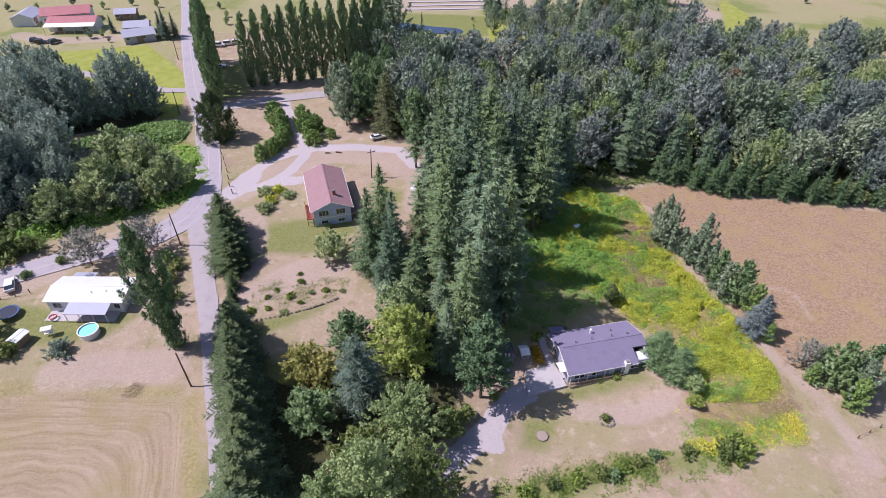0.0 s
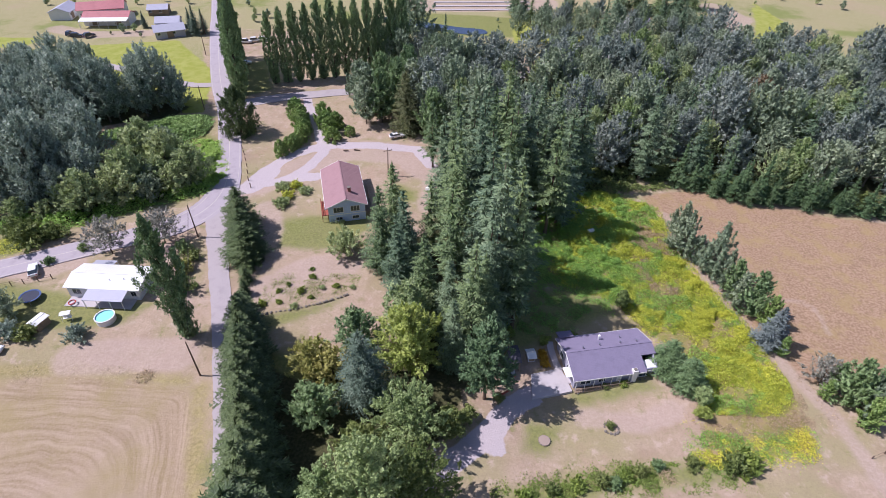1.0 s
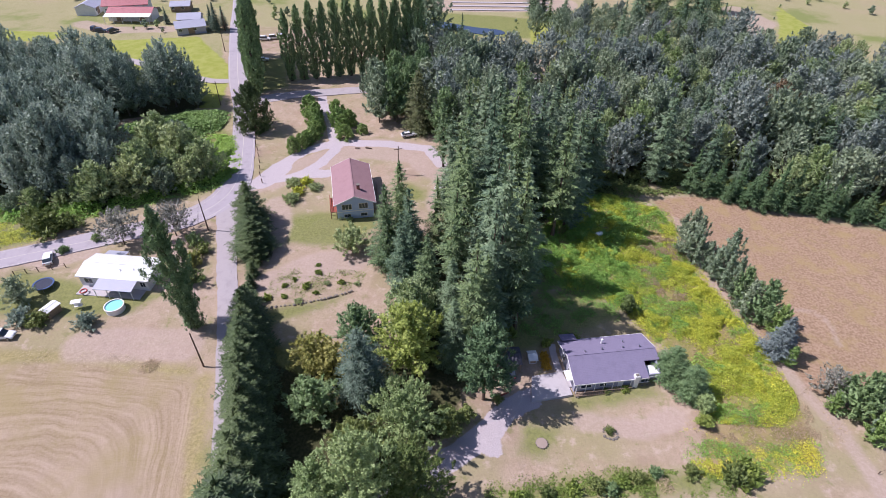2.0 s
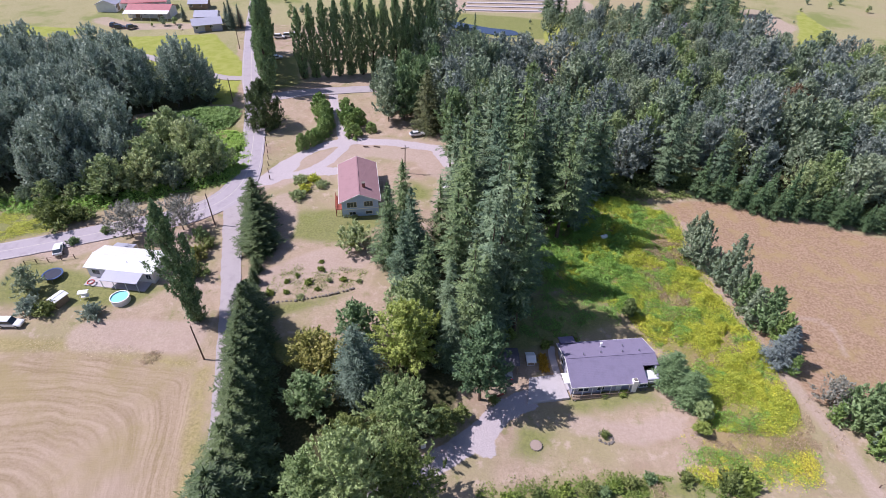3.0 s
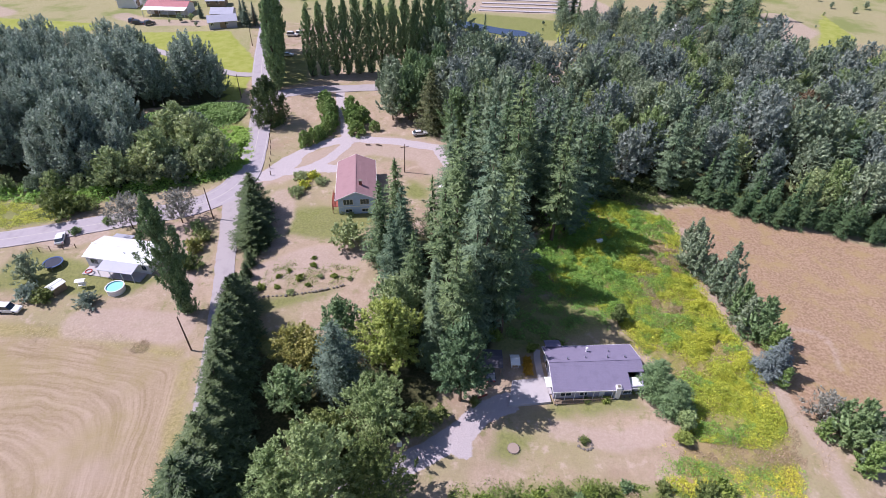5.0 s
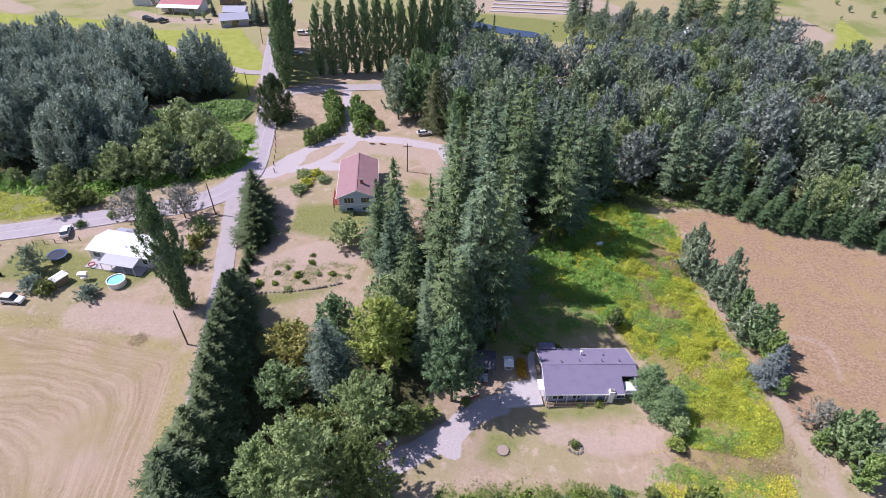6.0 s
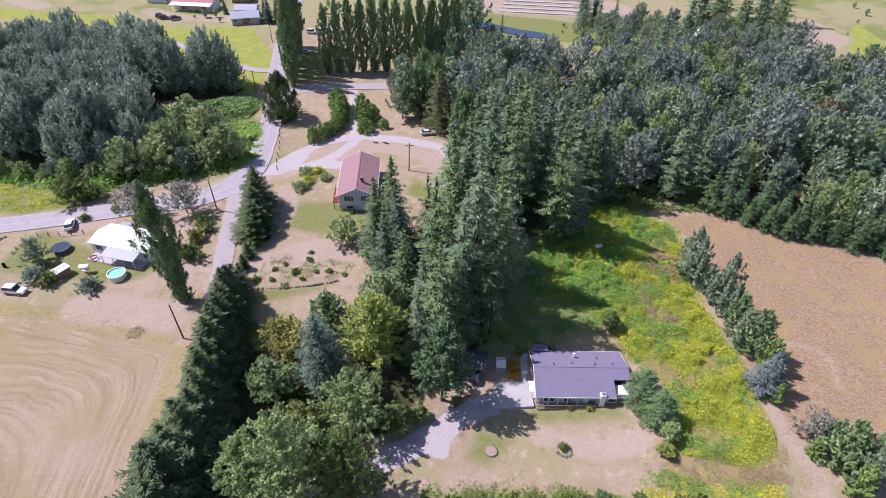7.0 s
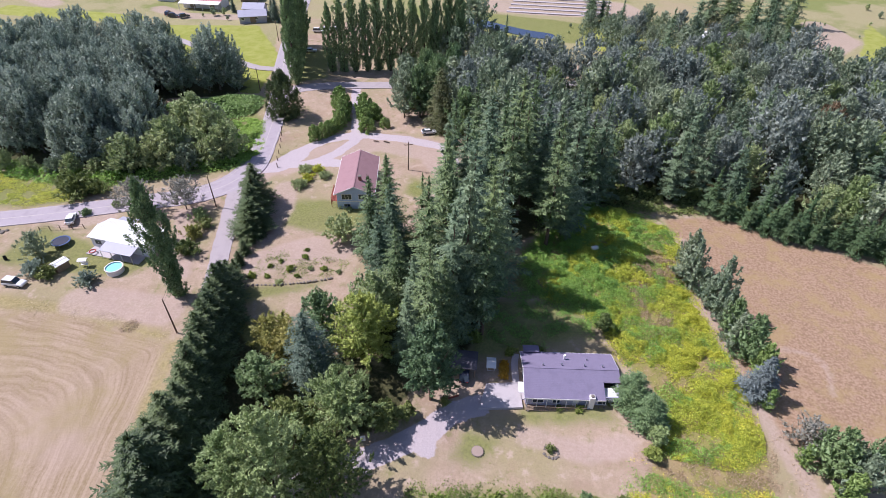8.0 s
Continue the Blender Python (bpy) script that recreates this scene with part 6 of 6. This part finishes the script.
pole(-41.1, 57.8, 8.2, lean=-1.5)
pole(-56.0, 94.2, 8.4, lean=-1.0)
pole(-17.4, 122.6, 8.0, arm=True, turn=30, lean=2, label="utility pole with a crossarm in the gravel yard")
pole(-3.5, 127.3, 10.5, label="utility pole at the gravel yard's edge")
pole(-78.6, 155.4, 7.5, label="wooden pole at the field corner")
pole(-95.6, 200, 7.5, label="wooden pole along the straight road")
pole(-104.5, 222, 7.5, label="wooden pole along the straight road")


def pool():
    g = thing("swimming_pool", at(-63.2, 68.8), "round above-ground pool with turquoise water", "pool")
    r = 1.7
    bm = bmesh.new()
    ring(bm, [((0, 0, -0.2), r), ((0, 0, 1.05), r), ((0, 0, 1.05), r - 0.05), ((0, 0, 0.7), r - 0.05)], 40, False)
    part("pool_wall", bm, M["white"], g, "white pool wall")
    bm = bmesh.new()
    ring(bm, [((0, 0, 1.05), r + 0.1), ((0, 0, 1.12), r + 0.1), ((0, 0, 1.12), r - 0.1), ((0, 0, 1.05), r - 0.1)], 40, False)
    part("rim", bm, M["white"], g)
    part("liner", ring(bmesh.new(), [((0, 0, 0.1), r - 0.06), ((0, 0, 0.86), r - 0.06)], 40), M["pool_blue"], g, "turquoise liner")
    part("water", ring(bmesh.new(), [((0, 0, 0.864), r - 0.055), ((0, 0, 0.9), r - 0.055)], 40), M["water"], g)


def trampoline():
    g = thing("trampoline", at(-80.2, 73.0), "round dark blue trampoline on the green lawn", "trampoline")
    r = 1.95
    part("mat", ring(bmesh.new(), [((0, 0, 0.78), r - 0.3), ((0, 0, 0.8), r - 0.3)], 32), M["trampoline"], g)
    bm = bmesh.new()
    ring(bm, [((0, 0, 0.8), r - 0.34), ((0, 0, 0.86), r - 0.3), ((0, 0, 0.86), r), ((0, 0, 0.8), r), ((0, 0, 0.8), r - 0.34)], 32, False)
    part("pad", bm, M["tarp"], g, "blue edge padding")
    for i in range(6):
        a = i * math.pi / 3
        c = Vector((math.cos(a), math.sin(a), 0)) * (r - 0.1)
        part("leg", ring(bmesh.new(), [((c.x, c.y, -0.2), 0.03), ((c.x, c.y, 0.8), 0.03)], 7), M["chrome"], g)


pool()
trampoline()


# ---- the far farm, pond and fields ----
def farm_building(x, y, turn, L, W, e, r, wall, roofmat, label, name="farm_building", doors=2):
    g = thing(name, at(x, y, turn), label, "farm building")
    body_walls(g, L, W, e, r, wall)
    part("roof", gable_roof(bmesh.new(), L, W, e, r, 0.5, 0.4), roofmat, g)
    for i in range(doors):
        u = -L / 2 + L * (i + 0.5) / doors
        part("barn_door", boxes((u - 1.2, u + 1.2, -W / 2 - 0.06, -W / 2 - 0.003, 0, min(2.6, e - 0.2))), M["wood"], g)
    for i in range(max(2, int(L / 5))):
        window(g, -L / 2 + L * (i + 0.25) / max(2, int(L / 5)), -W / 2, min(1.8, e - 0.8), 1.1, 0.9, "y-")
    return g


b = farm_building(-148.2, 231.5, 8, 18, 7.5, 3.2, 4.6, M["siding_white"], M["metal_red"], "long low barn with a patchy red roof and white eaves", "barn")
part("white_apron_roof", prism(bmesh.new(), [(-4.2, 3.15), (-7.4, 2.5), (-7.4, 2.6), (-4.2, 3.25)], 0, -9.4, 9.4), M["metal_white"], b, "white lean-to roof along the barn")
for i in range(6):
    part("post", boxes((-9.2 + i * 3.6 - 0.08, -9.2 + i * 3.6 + 0.08, -7.3, -7.14, -0.3, 2.5)), M["white"], b)
farm_building(-156, 241, 20, 18, 9, 3.6, 5.6, M["siding_white"], M["metal_red"], "red-roofed barn with white walls", "barn")
farm_building(-171, 238, 100, 12, 8, 3.0, 4.6, M["siding_white"], M["metal_grey"], "pale grey-roofed farm shed", "farm_shed")
farm_building(-117.6, 219.5, 30, 11, 7.5, 2.7, 4.3, M["siding_grey"], M["metal_grey"], "farmhouse with a pale lilac-grey roof", "farmhouse", 1)
farm_building(-122, 229, 15, 9, 6.5, 2.7, 4.2, M["siding_grey"], M["metal_grey"], "second farmhouse wing with a grey roof", "farmhouse", 1)
farm_building(-134, 246, 15, 8, 6, 2.5, 3.8, M["wood"], M["metal_grey"], "small grey farm outbuilding", "farm_shed", 1)
farm_building(68, 250, 20, 12, 8, 2.7, 4.4, M["siding_white"], M["metal_white"], "white-roofed house between far trees", "farmhouse", 1)
farm_building(76, 254, 10, 7, 5, 2.4, 3.4, M["siding_white"], M["shingle_grey"], "small grey shed between far trees", "farm_shed", 1)
for x, y, t in ((-152, 213, 20), (-147.5, 214, 60), (-156, 215, 100)):
    car(x, y, t, M["car_dark"], "dark vehicle parked in the farmyard", True)
for x, y, t in ((-85, 214, 10), (-82, 216, 20), (-79, 217, 15)):
    car(x, y, t, M["car_white"], "white vehicle parked behind the poplars", True)
spruces = [conifer("farm_spruce", 12, 3.0, M["fir_blue"], clear=0.02, step=0.6, droop=0.2, spray=0.8, gaps=0.05, label="dark blue-green spruce beside the farmhouse")]
plant(spruces, [(-107.5, 221, 0.95, 1.0), (-110.5, 223.5, 0.85, 1.0), (-131.5, 227, 0.6, 1.0), (-105.5, 224, 0.8, 1.0)], "spruces by the farmhouse")
far_bush = [broadleaf("far_tree", 7, 3.0, M["alder"], base=0.05, lobes=14, n=700, size=0.5, label="rounded grey-green tree in the far fields"), broadleaf("far_tree", 7, 3.2, M["willow"], base=0.05, lobes=14, n=700, size=0.5, label="rounded olive tree in the far fields")]
FAR = [(-137, 220, 0.5), (-133, 222, 0.45), (-128, 216.5, 0.5), (-141, 218, 0.4), (-126, 233, 0.7), (-90, 240, 1.0), (-86, 246, 1.0), (-93, 250, 0.9), (-100, 262, 0.8), (-150, 258, 1.0), (-140, 264, 0.9), (-128, 262, 1.1), (-165, 262, 1.0), (-178, 256, 0.8), (-188, 252, 0.9), (-73, 232, 0.9), (-68, 240, 0.8), (-76, 248, 0.9), (14, 252, 0.5), (50, 262, 1.5), (58, 266, 1.6), (45, 268, 1.5), (66, 264, 1.4), (80, 262, 1.5), (86, 258, 1.5), (92, 262, 1.4), (100, 268, 1.3), (84, 270, 1.6), (74, 272, 1.5), (14, 244, 0.35), (114, 262, 0.3), (122, 290, 0.35), (132, 276, 0.3), (142, 296, 0.5), (150, 310, 0.8), (158, 304, 0.9), (166, 312, 1.0), (174, 300, 1.0), (182, 292, 1.1), (148, 322, 0.9), (104, 300, 0.4), (97, 286, 0.3), (116, 306, 0.4), (-78, 165, 0.35), (-92, 158, 0.5)]
plant(far_bush, [(x, y, s, 1.0) for x, y, s in FAR], "trees of the far fields")
FAR_TALL = [(30, 226), (37, 231), (45, 228), (33, 238), (41, 240), (52, 236), (60, 230), (68, 238), (76, 232), (56, 222), (66, 220), (84, 238), (50, 246), (58, 254), (44, 252), (88, 232), (80, 224), (92, 246), (74, 246), (98, 238), (36, 220), (22, 236)]
plant([alders[0], alders[2], alders[5]], [(x, y, random.uniform(0.75, 1.0), 1.0) for x, y in FAR_TALL], "trees of the far fields")
far_firs = [(70, 228, 0.75), (62, 243, 0.8), (80, 232, 0.7), (88, 244, 0.75), (93, 238, 0.7), (84, 250, 0.7), (100, 246, 0.65), (71, 274, 1.15), (77, 270, 1.2), (81, 281, 1.2), (85, 264, 1.1), (90, 256, 1.05), (89, 247, 0.9), (95, 270, 1.1), (100, 262, 1.0), (105, 283, 1.1), (84, 254, 1.0), (22, 258, 0.6), (28, 250, 0.7), (34, 248, 0.55)]
plant([firs[0], firs[3]], [(x, y, s, 1.0) for x, y, s in far_firs], "firs of the far fields")


def patch(name, pts, mat, lift, label, category, kind="structure"):
    bm = bmesh.new()
    L = smooth_line([*pts, pts[0]], 5)[:-1]
    top = [bm.verts.new((p.x, p.y, float(gz(p.x, p.y)) + lift)) for p in L]
    low = [bm.verts.new((p.x, p.y, float(gz(p.x, p.y)) - 0.6)) for p in L]
    bm.faces.new(top)
    for i in range(len(top)):
        j = (i + 1) % len(top)
        bm.faces.new((top[i], top[j], low[j], low[i]))
    me = bpy.data.meshes.new(name)
    bmesh.ops.recalc_face_normals(bm, faces=bm.faces[:])
    bm.to_mesh(me)
    bm.free()
    me.materials.append(mat)
    return tagged(new(name, me), label, category, kind=kind)


patch("water", [(-36, 247), (-22, 241), (-8, 236.5), (2, 234), (9, 236), (7, 241), (-4, 243), (-18, 248), (-34, 254)], M["pond"], 0.10, "still dark blue farm pond", "pond")
for i in range(5):
    y = 270 + i * 6
    strip_me = strip([(-16, y - 4), (10, y - 0.5), (30, y + 2)], [1.5], 0.25, M["concrete"], "crop_cover")
    tagged(new("crop_cover", strip_me), "long pale sheet covering a crop row", "crop cover", "covered crop rows")


# ---- small things ----
def rock_mesh(r, seed):
    rng = random.Random(seed)
    bm = bmesh.new()
    bmesh.ops.create_icosphere(bm, subdivisions=1, radius=r)
    for v in bm.verts:
        v.co *= rng.uniform(0.75, 1.2)
        v.co.z *= 0.7
    me = bpy.data.meshes.new("stone")
    bm.to_mesh(me)
    bm.free()
    me.materials.append(M["stone"])
    return me


STONES = [rock_mesh(0.32, s) for s in range(4)]


def stone_line(name, pts, gap, label, category, spread=0.1, size=1.0):
    g = thing(name, at(*pts[0]), label, category)
    inv = g.matrix_basis.inverted()
    L = smooth_line(pts, 10)
    walked, i = 0.0, 0
    for a, b in zip(L, L[1:]):
        walked += (b - a).length
        if walked >= gap:
            walked = 0.0
            x, y = a.x + random.uniform(-spread, spread), a.y + random.uniform(-spread, spread)
            part("stone", STONES[i % 4], None, g, matrix=inv @ at(x, y, random.uniform(0, 360), size * random.uniform(0.7, 1.2), 0.02))
            i += 1


stone_line("stone_edging", [(-36.6, 71.8), (-28.6, 74.4), (-22.5, 77.2), (-19.2, 79.2)], 0.5, "low dark rock edging across the lawn", "stone edging")
stone_line("planter_ring", [(26.6, 52.8), (27.2, 52.1), (28.2, 52.0), (28.9, 52.5), (28.7, 53.5), (27.8, 54.0), (26.9, 53.7), (26.6, 52.8)], 0.45, "ring of pale stones round a garden shrub", "stone ring", 0.03, 0.8)
stone_line("roadside_rocks", [(-53.2, 110), (-51.4, 105), (-50, 101), (-48.6, 104)], 1.3, "scattered rocks beside the gravel entrance", "rocks", 0.6, 0.9)
stone_line("rock_pile", [(-98, 72.6), (-96.4, 73.4), (-95.4, 72.8), (-97, 72.4), (-96, 73)], 0.35, "heap of grey rocks in the dry yard", "rocks", 0.4, 1.3)
stone_line("house_border", [(22.6, 59.4), (26, 60.4), (30, 61.4), (34, 62.6), (36, 63.2)], 0.7, "row of stones edging the house bed", "stone edging", 0.08, 0.6)


def fire_ring():
    g = thing("fire_ring", at(16.8, 50.2), "round bare fire pit with a stone rim on the lawn", "fire pit")
    part("ash_bed", ring(bmesh.new(), [((0, 0, -0.2), 0.95), ((0, 0, 0.04), 0.9), ((0, 0, 0.06), 0.4)], 20), M["dust"], g, "pale ash bed")
    for i in range(14):
        a = 2 * math.pi * i / 14
        part("stone", STONES[i % 4], None, g, matrix=pose(0.95 * math.cos(a), 0.95 * math.sin(a), 0.0, 0, 0, 40 * i) @ Matrix.Scale(0.36, 4))


def brush_pile(x, y, r, h, n, label, mat="dead"):
    V, F = [], []
    rng = random.Random(int(x * 7 + y))
    for _ in range(n):
        a, d = rng.uniform(0, 6.28), r * math.sqrt(rng.random())
        p = Vector((d * math.cos(a), d * math.sin(a), h * (1 - (d / r) ** 2) * rng.uniform(0.2, 1.0)))
        q = p + Vector((rng.uniform(-1, 1), rng.uniform(-1, 1), rng.uniform(-0.3, 0.35))) * rng.uniform(0.4, 1.0)
        q.z = max(q.z, 0.03)
        tube(V, F, [p, q], [0.035, 0.015], 4)
    ob = new("brush_pile", mesh_of("brush_pile", V, F, M[mat]))
    ob.matrix_basis = at(x, y)
    tagged(ob, label, "brush pile")


def garden_swing():
    g = thing("garden_swing", at(-70.2, 68.4, 20), "white garden swing seat with a canopy on the lawn", "garden swing")
    part("canopy", prism(bmesh.new(), [(-0.6, 1.65), (0, 1.85), (0.6, 1.65), (0.6, 1.7), (0, 1.92), (-0.6, 1.7)], 0, -0.9, 0.9), M["white"], g)
    part("seat", boxes((-0.7, 0.7, -0.25, 0.25, 0.45, 0.52)), M["white"], g)
    part("backrest", boxes((-0.7, 0.7, 0.22, 0.28, 0.52, 1.0)), M["white"], g)
    for sx in (-0.82, 0.82):
        for sy in (-0.5, 0.5):
            part("leg", ring(bmesh.new(), [((sx, sy, -0.1), 0.03), ((sx, sy * 0.2, 1.66), 0.03)], 7), M["white"], g)


def paddling_ring():
    g = thing("paddling_pool", at(-71.6, 72.3), "small red and white inflatable ring on the patio", "paddling pool")
    for z, m, nm in ((0.22, "plastic_red", "upper_tube"), (0.08, "white", "lower_tube")):
        bm = bmesh.new()
        rows = []
        for i in range(20):
            a = 2 * math.pi * i / 20
            rows.append([bm.verts.new(((0.62 + 0.1 * math.cos(b)) * math.cos(a), (0.62 + 0.1 * math.cos(b)) * math.sin(a), z + 0.3 + 0.09 * math.sin(b))) for b in (0, 1.05, 2.1, 3.14, 4.19, 5.24)])
        for i in range(20):
            for j in range(6):
                bm.faces.new((rows[i][j], rows[(i + 1) % 20][j], rows[(i + 1) % 20][(j + 1) % 6], rows[i][(j + 1) % 6]))
        part(nm, bm, M[m], g)


def rail_fence(name, pts, label, posts_gap=2.4, h=1.0, rails=(0.45, 0.9)):
    g = thing(name, at(*pts[0]), label, "fence")
    inv = g.matrix_basis.inverted()
    stops = []
    for (ax, ay), (bx, by) in zip(pts, pts[1:]):
        n = max(1, round(math.hypot(bx - ax, by - ay) / posts_gap))
        stops += [(ax + (bx - ax) * i / n, ay + (by - ay) * i / n) for i in range(n)]
    stops.append(pts[-1])
    for x, y in stops:
        part("post", boxes((-0.06, 0.06, -0.06, 0.06, -0.3, h)), M["pole"], g, matrix=inv @ at(x, y))
    for (ax, ay), (bx, by) in zip(stops, stops[1:]):
        for z in rails:
            V, F = [], []
            tube(V, F, [(ax, ay, float(gz(ax, ay)) + z), (bx, by, float(gz(bx, by)) + z)], [0.022, 0.022], 5)
            part("rail", mesh_of("rail", V, F, M["pole"]), None, g, matrix=inv)


def tank():
    g = thing("gas_tank", at(31.4, 101.6, 25), "white gas tank lying among the brambles", "gas tank")
    bm = ring(bmesh.new(), [((0, 0, -0.9), 0.15), ((0, 0, -0.8), 0.36), ((0, 0, -0.62), 0.45), ((0, 0, 0.62), 0.45), ((0, 0, 0.8), 0.36), ((0, 0, 0.9), 0.15)], 16)
    bmesh.ops.transform(bm, matrix=pose(0, 0, 1.35, 0, 90, 0), verts=bm.verts[:])
    part("shell", bm, M["white"], g)
    part("valve_hood", ring(bmesh.new(), [((0, 0, 1.72), 0.14), ((0, 0, 1.95), 0.14), ((0, 0, 2.0), 0.08)], 10), M["chrome"], g)
    for x in (-0.5, 0.5):
        part("foot", boxes((x - 0.08, x + 0.08, -0.35, 0.35, -0.1, 0.98)), M["stone"], g)


def trailer():
    g = thing("utility_trailer", at(-6.0, 116.8, 65), "small white utility trailer parked on bare ground", "trailer")
    part("bed", boxes((-1.3, 1.3, -0.75, 0.75, 0.5, 0.6)), M["wood"], g)
    for d in ((-1.3, 1.3, -0.78, -0.72, 0.5, 1.05), (-1.3, 1.3, 0.72, 0.78, 0.5, 1.05), (-1.33, -1.27, -0.72, 0.72, 0.5, 1.05), (1.27, 1.33, -0.72, 0.72, 0.5, 1.05)):
        part("side_panel", boxes(d), M["white"], g)
    part("cover", prism(bmesh.new(), [(-0.78, 1.05), (0.78, 1.05), (0, 1.3)], 0, -1.3, 1.3), M["white"], g, "white cover")
    part("tow_bar", boxes((1.3, 2.3, -0.05, 0.05, 0.45, 0.53)), M["pole"], g)
    part("jockey_wheel", boxes((2.15, 2.25, -0.06, 0.06, -0.05, 0.46)), M["rubber"], g)
    for sy in (-0.86, 0.86):
        bm = ring(bmesh.new(), [((0, 0, -0.09), 0.3), ((0, 0, 0.09), 0.3)], 14)
        bmesh.ops.transform(bm, matrix=Matrix.Translation((0, sy, 0.3)) @ Matrix.Rotation(math.pi / 2, 4, "X"), verts=bm.verts[:])
        part("wheel", bm, M["rubber"], g)


def cable(a, b, sag, label):
    V, F = [], []
    pts = []
    for i in range(13):
        t = i / 12
        p = Vector(a).lerp(Vector(b), t)
        p.z -= sag * 4 * t * (1 - t)
        pts.append(p)
    tube(V, F, pts, [0.014] * 13, 4)
    tagged(new("power_cable", mesh_of("power_cable", V, F, M["rubber"])), label, "cable", "cables along the lane")


fire_ring()
brush_pile(-50.3, 56.8, 1.5, 0.7, 130, "heap of dry grey branches at the field's edge")
brush_pile(34.6, 45.0, 1.3, 0.5, 110, "heap of pale dry branches among weeds")
garden_swing()
paddling_ring()
tank()
trailer()
rail_fence("yard_fence", [(-88.5, 75.6), (-84.5, 77.2), (-79.8, 79.0)], "thin wooden fence behind the trampoline lawn")
rail_fence("field_rail", [(66.6, 49.6), (71.4, 51.6)], "low wooden rail at the dry field's edge", 2.6, 0.7, (0.55,))
for i in range(7):
    x, y = (-59.2, -57.6, -56.2, -54.8, -53.6, -52.4, -50.8)[i], 133 - 3.1 * i
    p = part("fence_post", boxes((-0.09, 0.09, -0.09, 0.09, -0.3, 1.15), bevel=0.02), M["pole"], None)
    p.matrix_basis = at(x, y, 12 * i)
    tagged(p, "short dark wooden post beside the road", "post", "posts along the road")
for x, y, l, t in ((10.6, 58.4, 2.6, 35), (-30.6, 134.2, 1.4, 5), (-27.6, 134.6, 1.8, -10)):
    V, F = [], []
    tube(V, F, [(-l / 2, 0, 0.16), (0, 0.02, 0.17), (l / 2, 0, 0.15)], [0.18, 0.17, 0.15], 9)
    ob = new("log", mesh_of("log", V, F, M["redwood"] if l > 2 else M["bark"]))
    ob.matrix_basis = at(x, y, t)
    tagged(ob, "reddish log laid along the drive" if l > 2 else "dark log lying beside the gravel loop", "log")
board = thing("leaning_board", at(-0.5, 46.6, 20), "weathered white board leaning on a stake by the drive", "board")
part("panel", boxes((-0.4, 0.4, -0.05, 0.0, 0.1, 1.5), bevel=0.01), M["white"], board)
part("stake", boxes((-0.04, 0.04, 0.0, 0.08, -0.3, 1.2)), M["pole"], board)
barrel = part("burn_barrel", ring(bmesh.new(), [((0, 0, -0.05), 0.3), ((0, 0, 0.3), 0.3), ((0, 0, 0.32), 0.32), ((0, 0, 0.6), 0.3), ((0, 0, 0.9), 0.31), ((0, 0, 0.9), 0.27), ((0, 0, 0.3), 0.26)], 16), M["rubber"], None)
barrel.matrix_basis = at(-87.4, 65.6)
tagged(barrel, "blackened burn barrel on dry grass", "barrel")


def top_of(x, y, h):
    return (x, y, float(gz(x, y)) + h)


cable(top_of(-41.3, 57.8, 8.1), top_of(-56.15, 94.2, 8.3), 0.5, "dark overhead power cable between wooden poles")
cable(top_of(-41.3, 57.8, 7.4), top_of(-56.15, 94.2, 7.6), 0.6, "dark overhead power cable between wooden poles")
cable(top_of(-56.15, 94.2, 8.3), top_of(-78.6, 155.4, 7.4), 0.9, "dark overhead power cable between wooden poles")
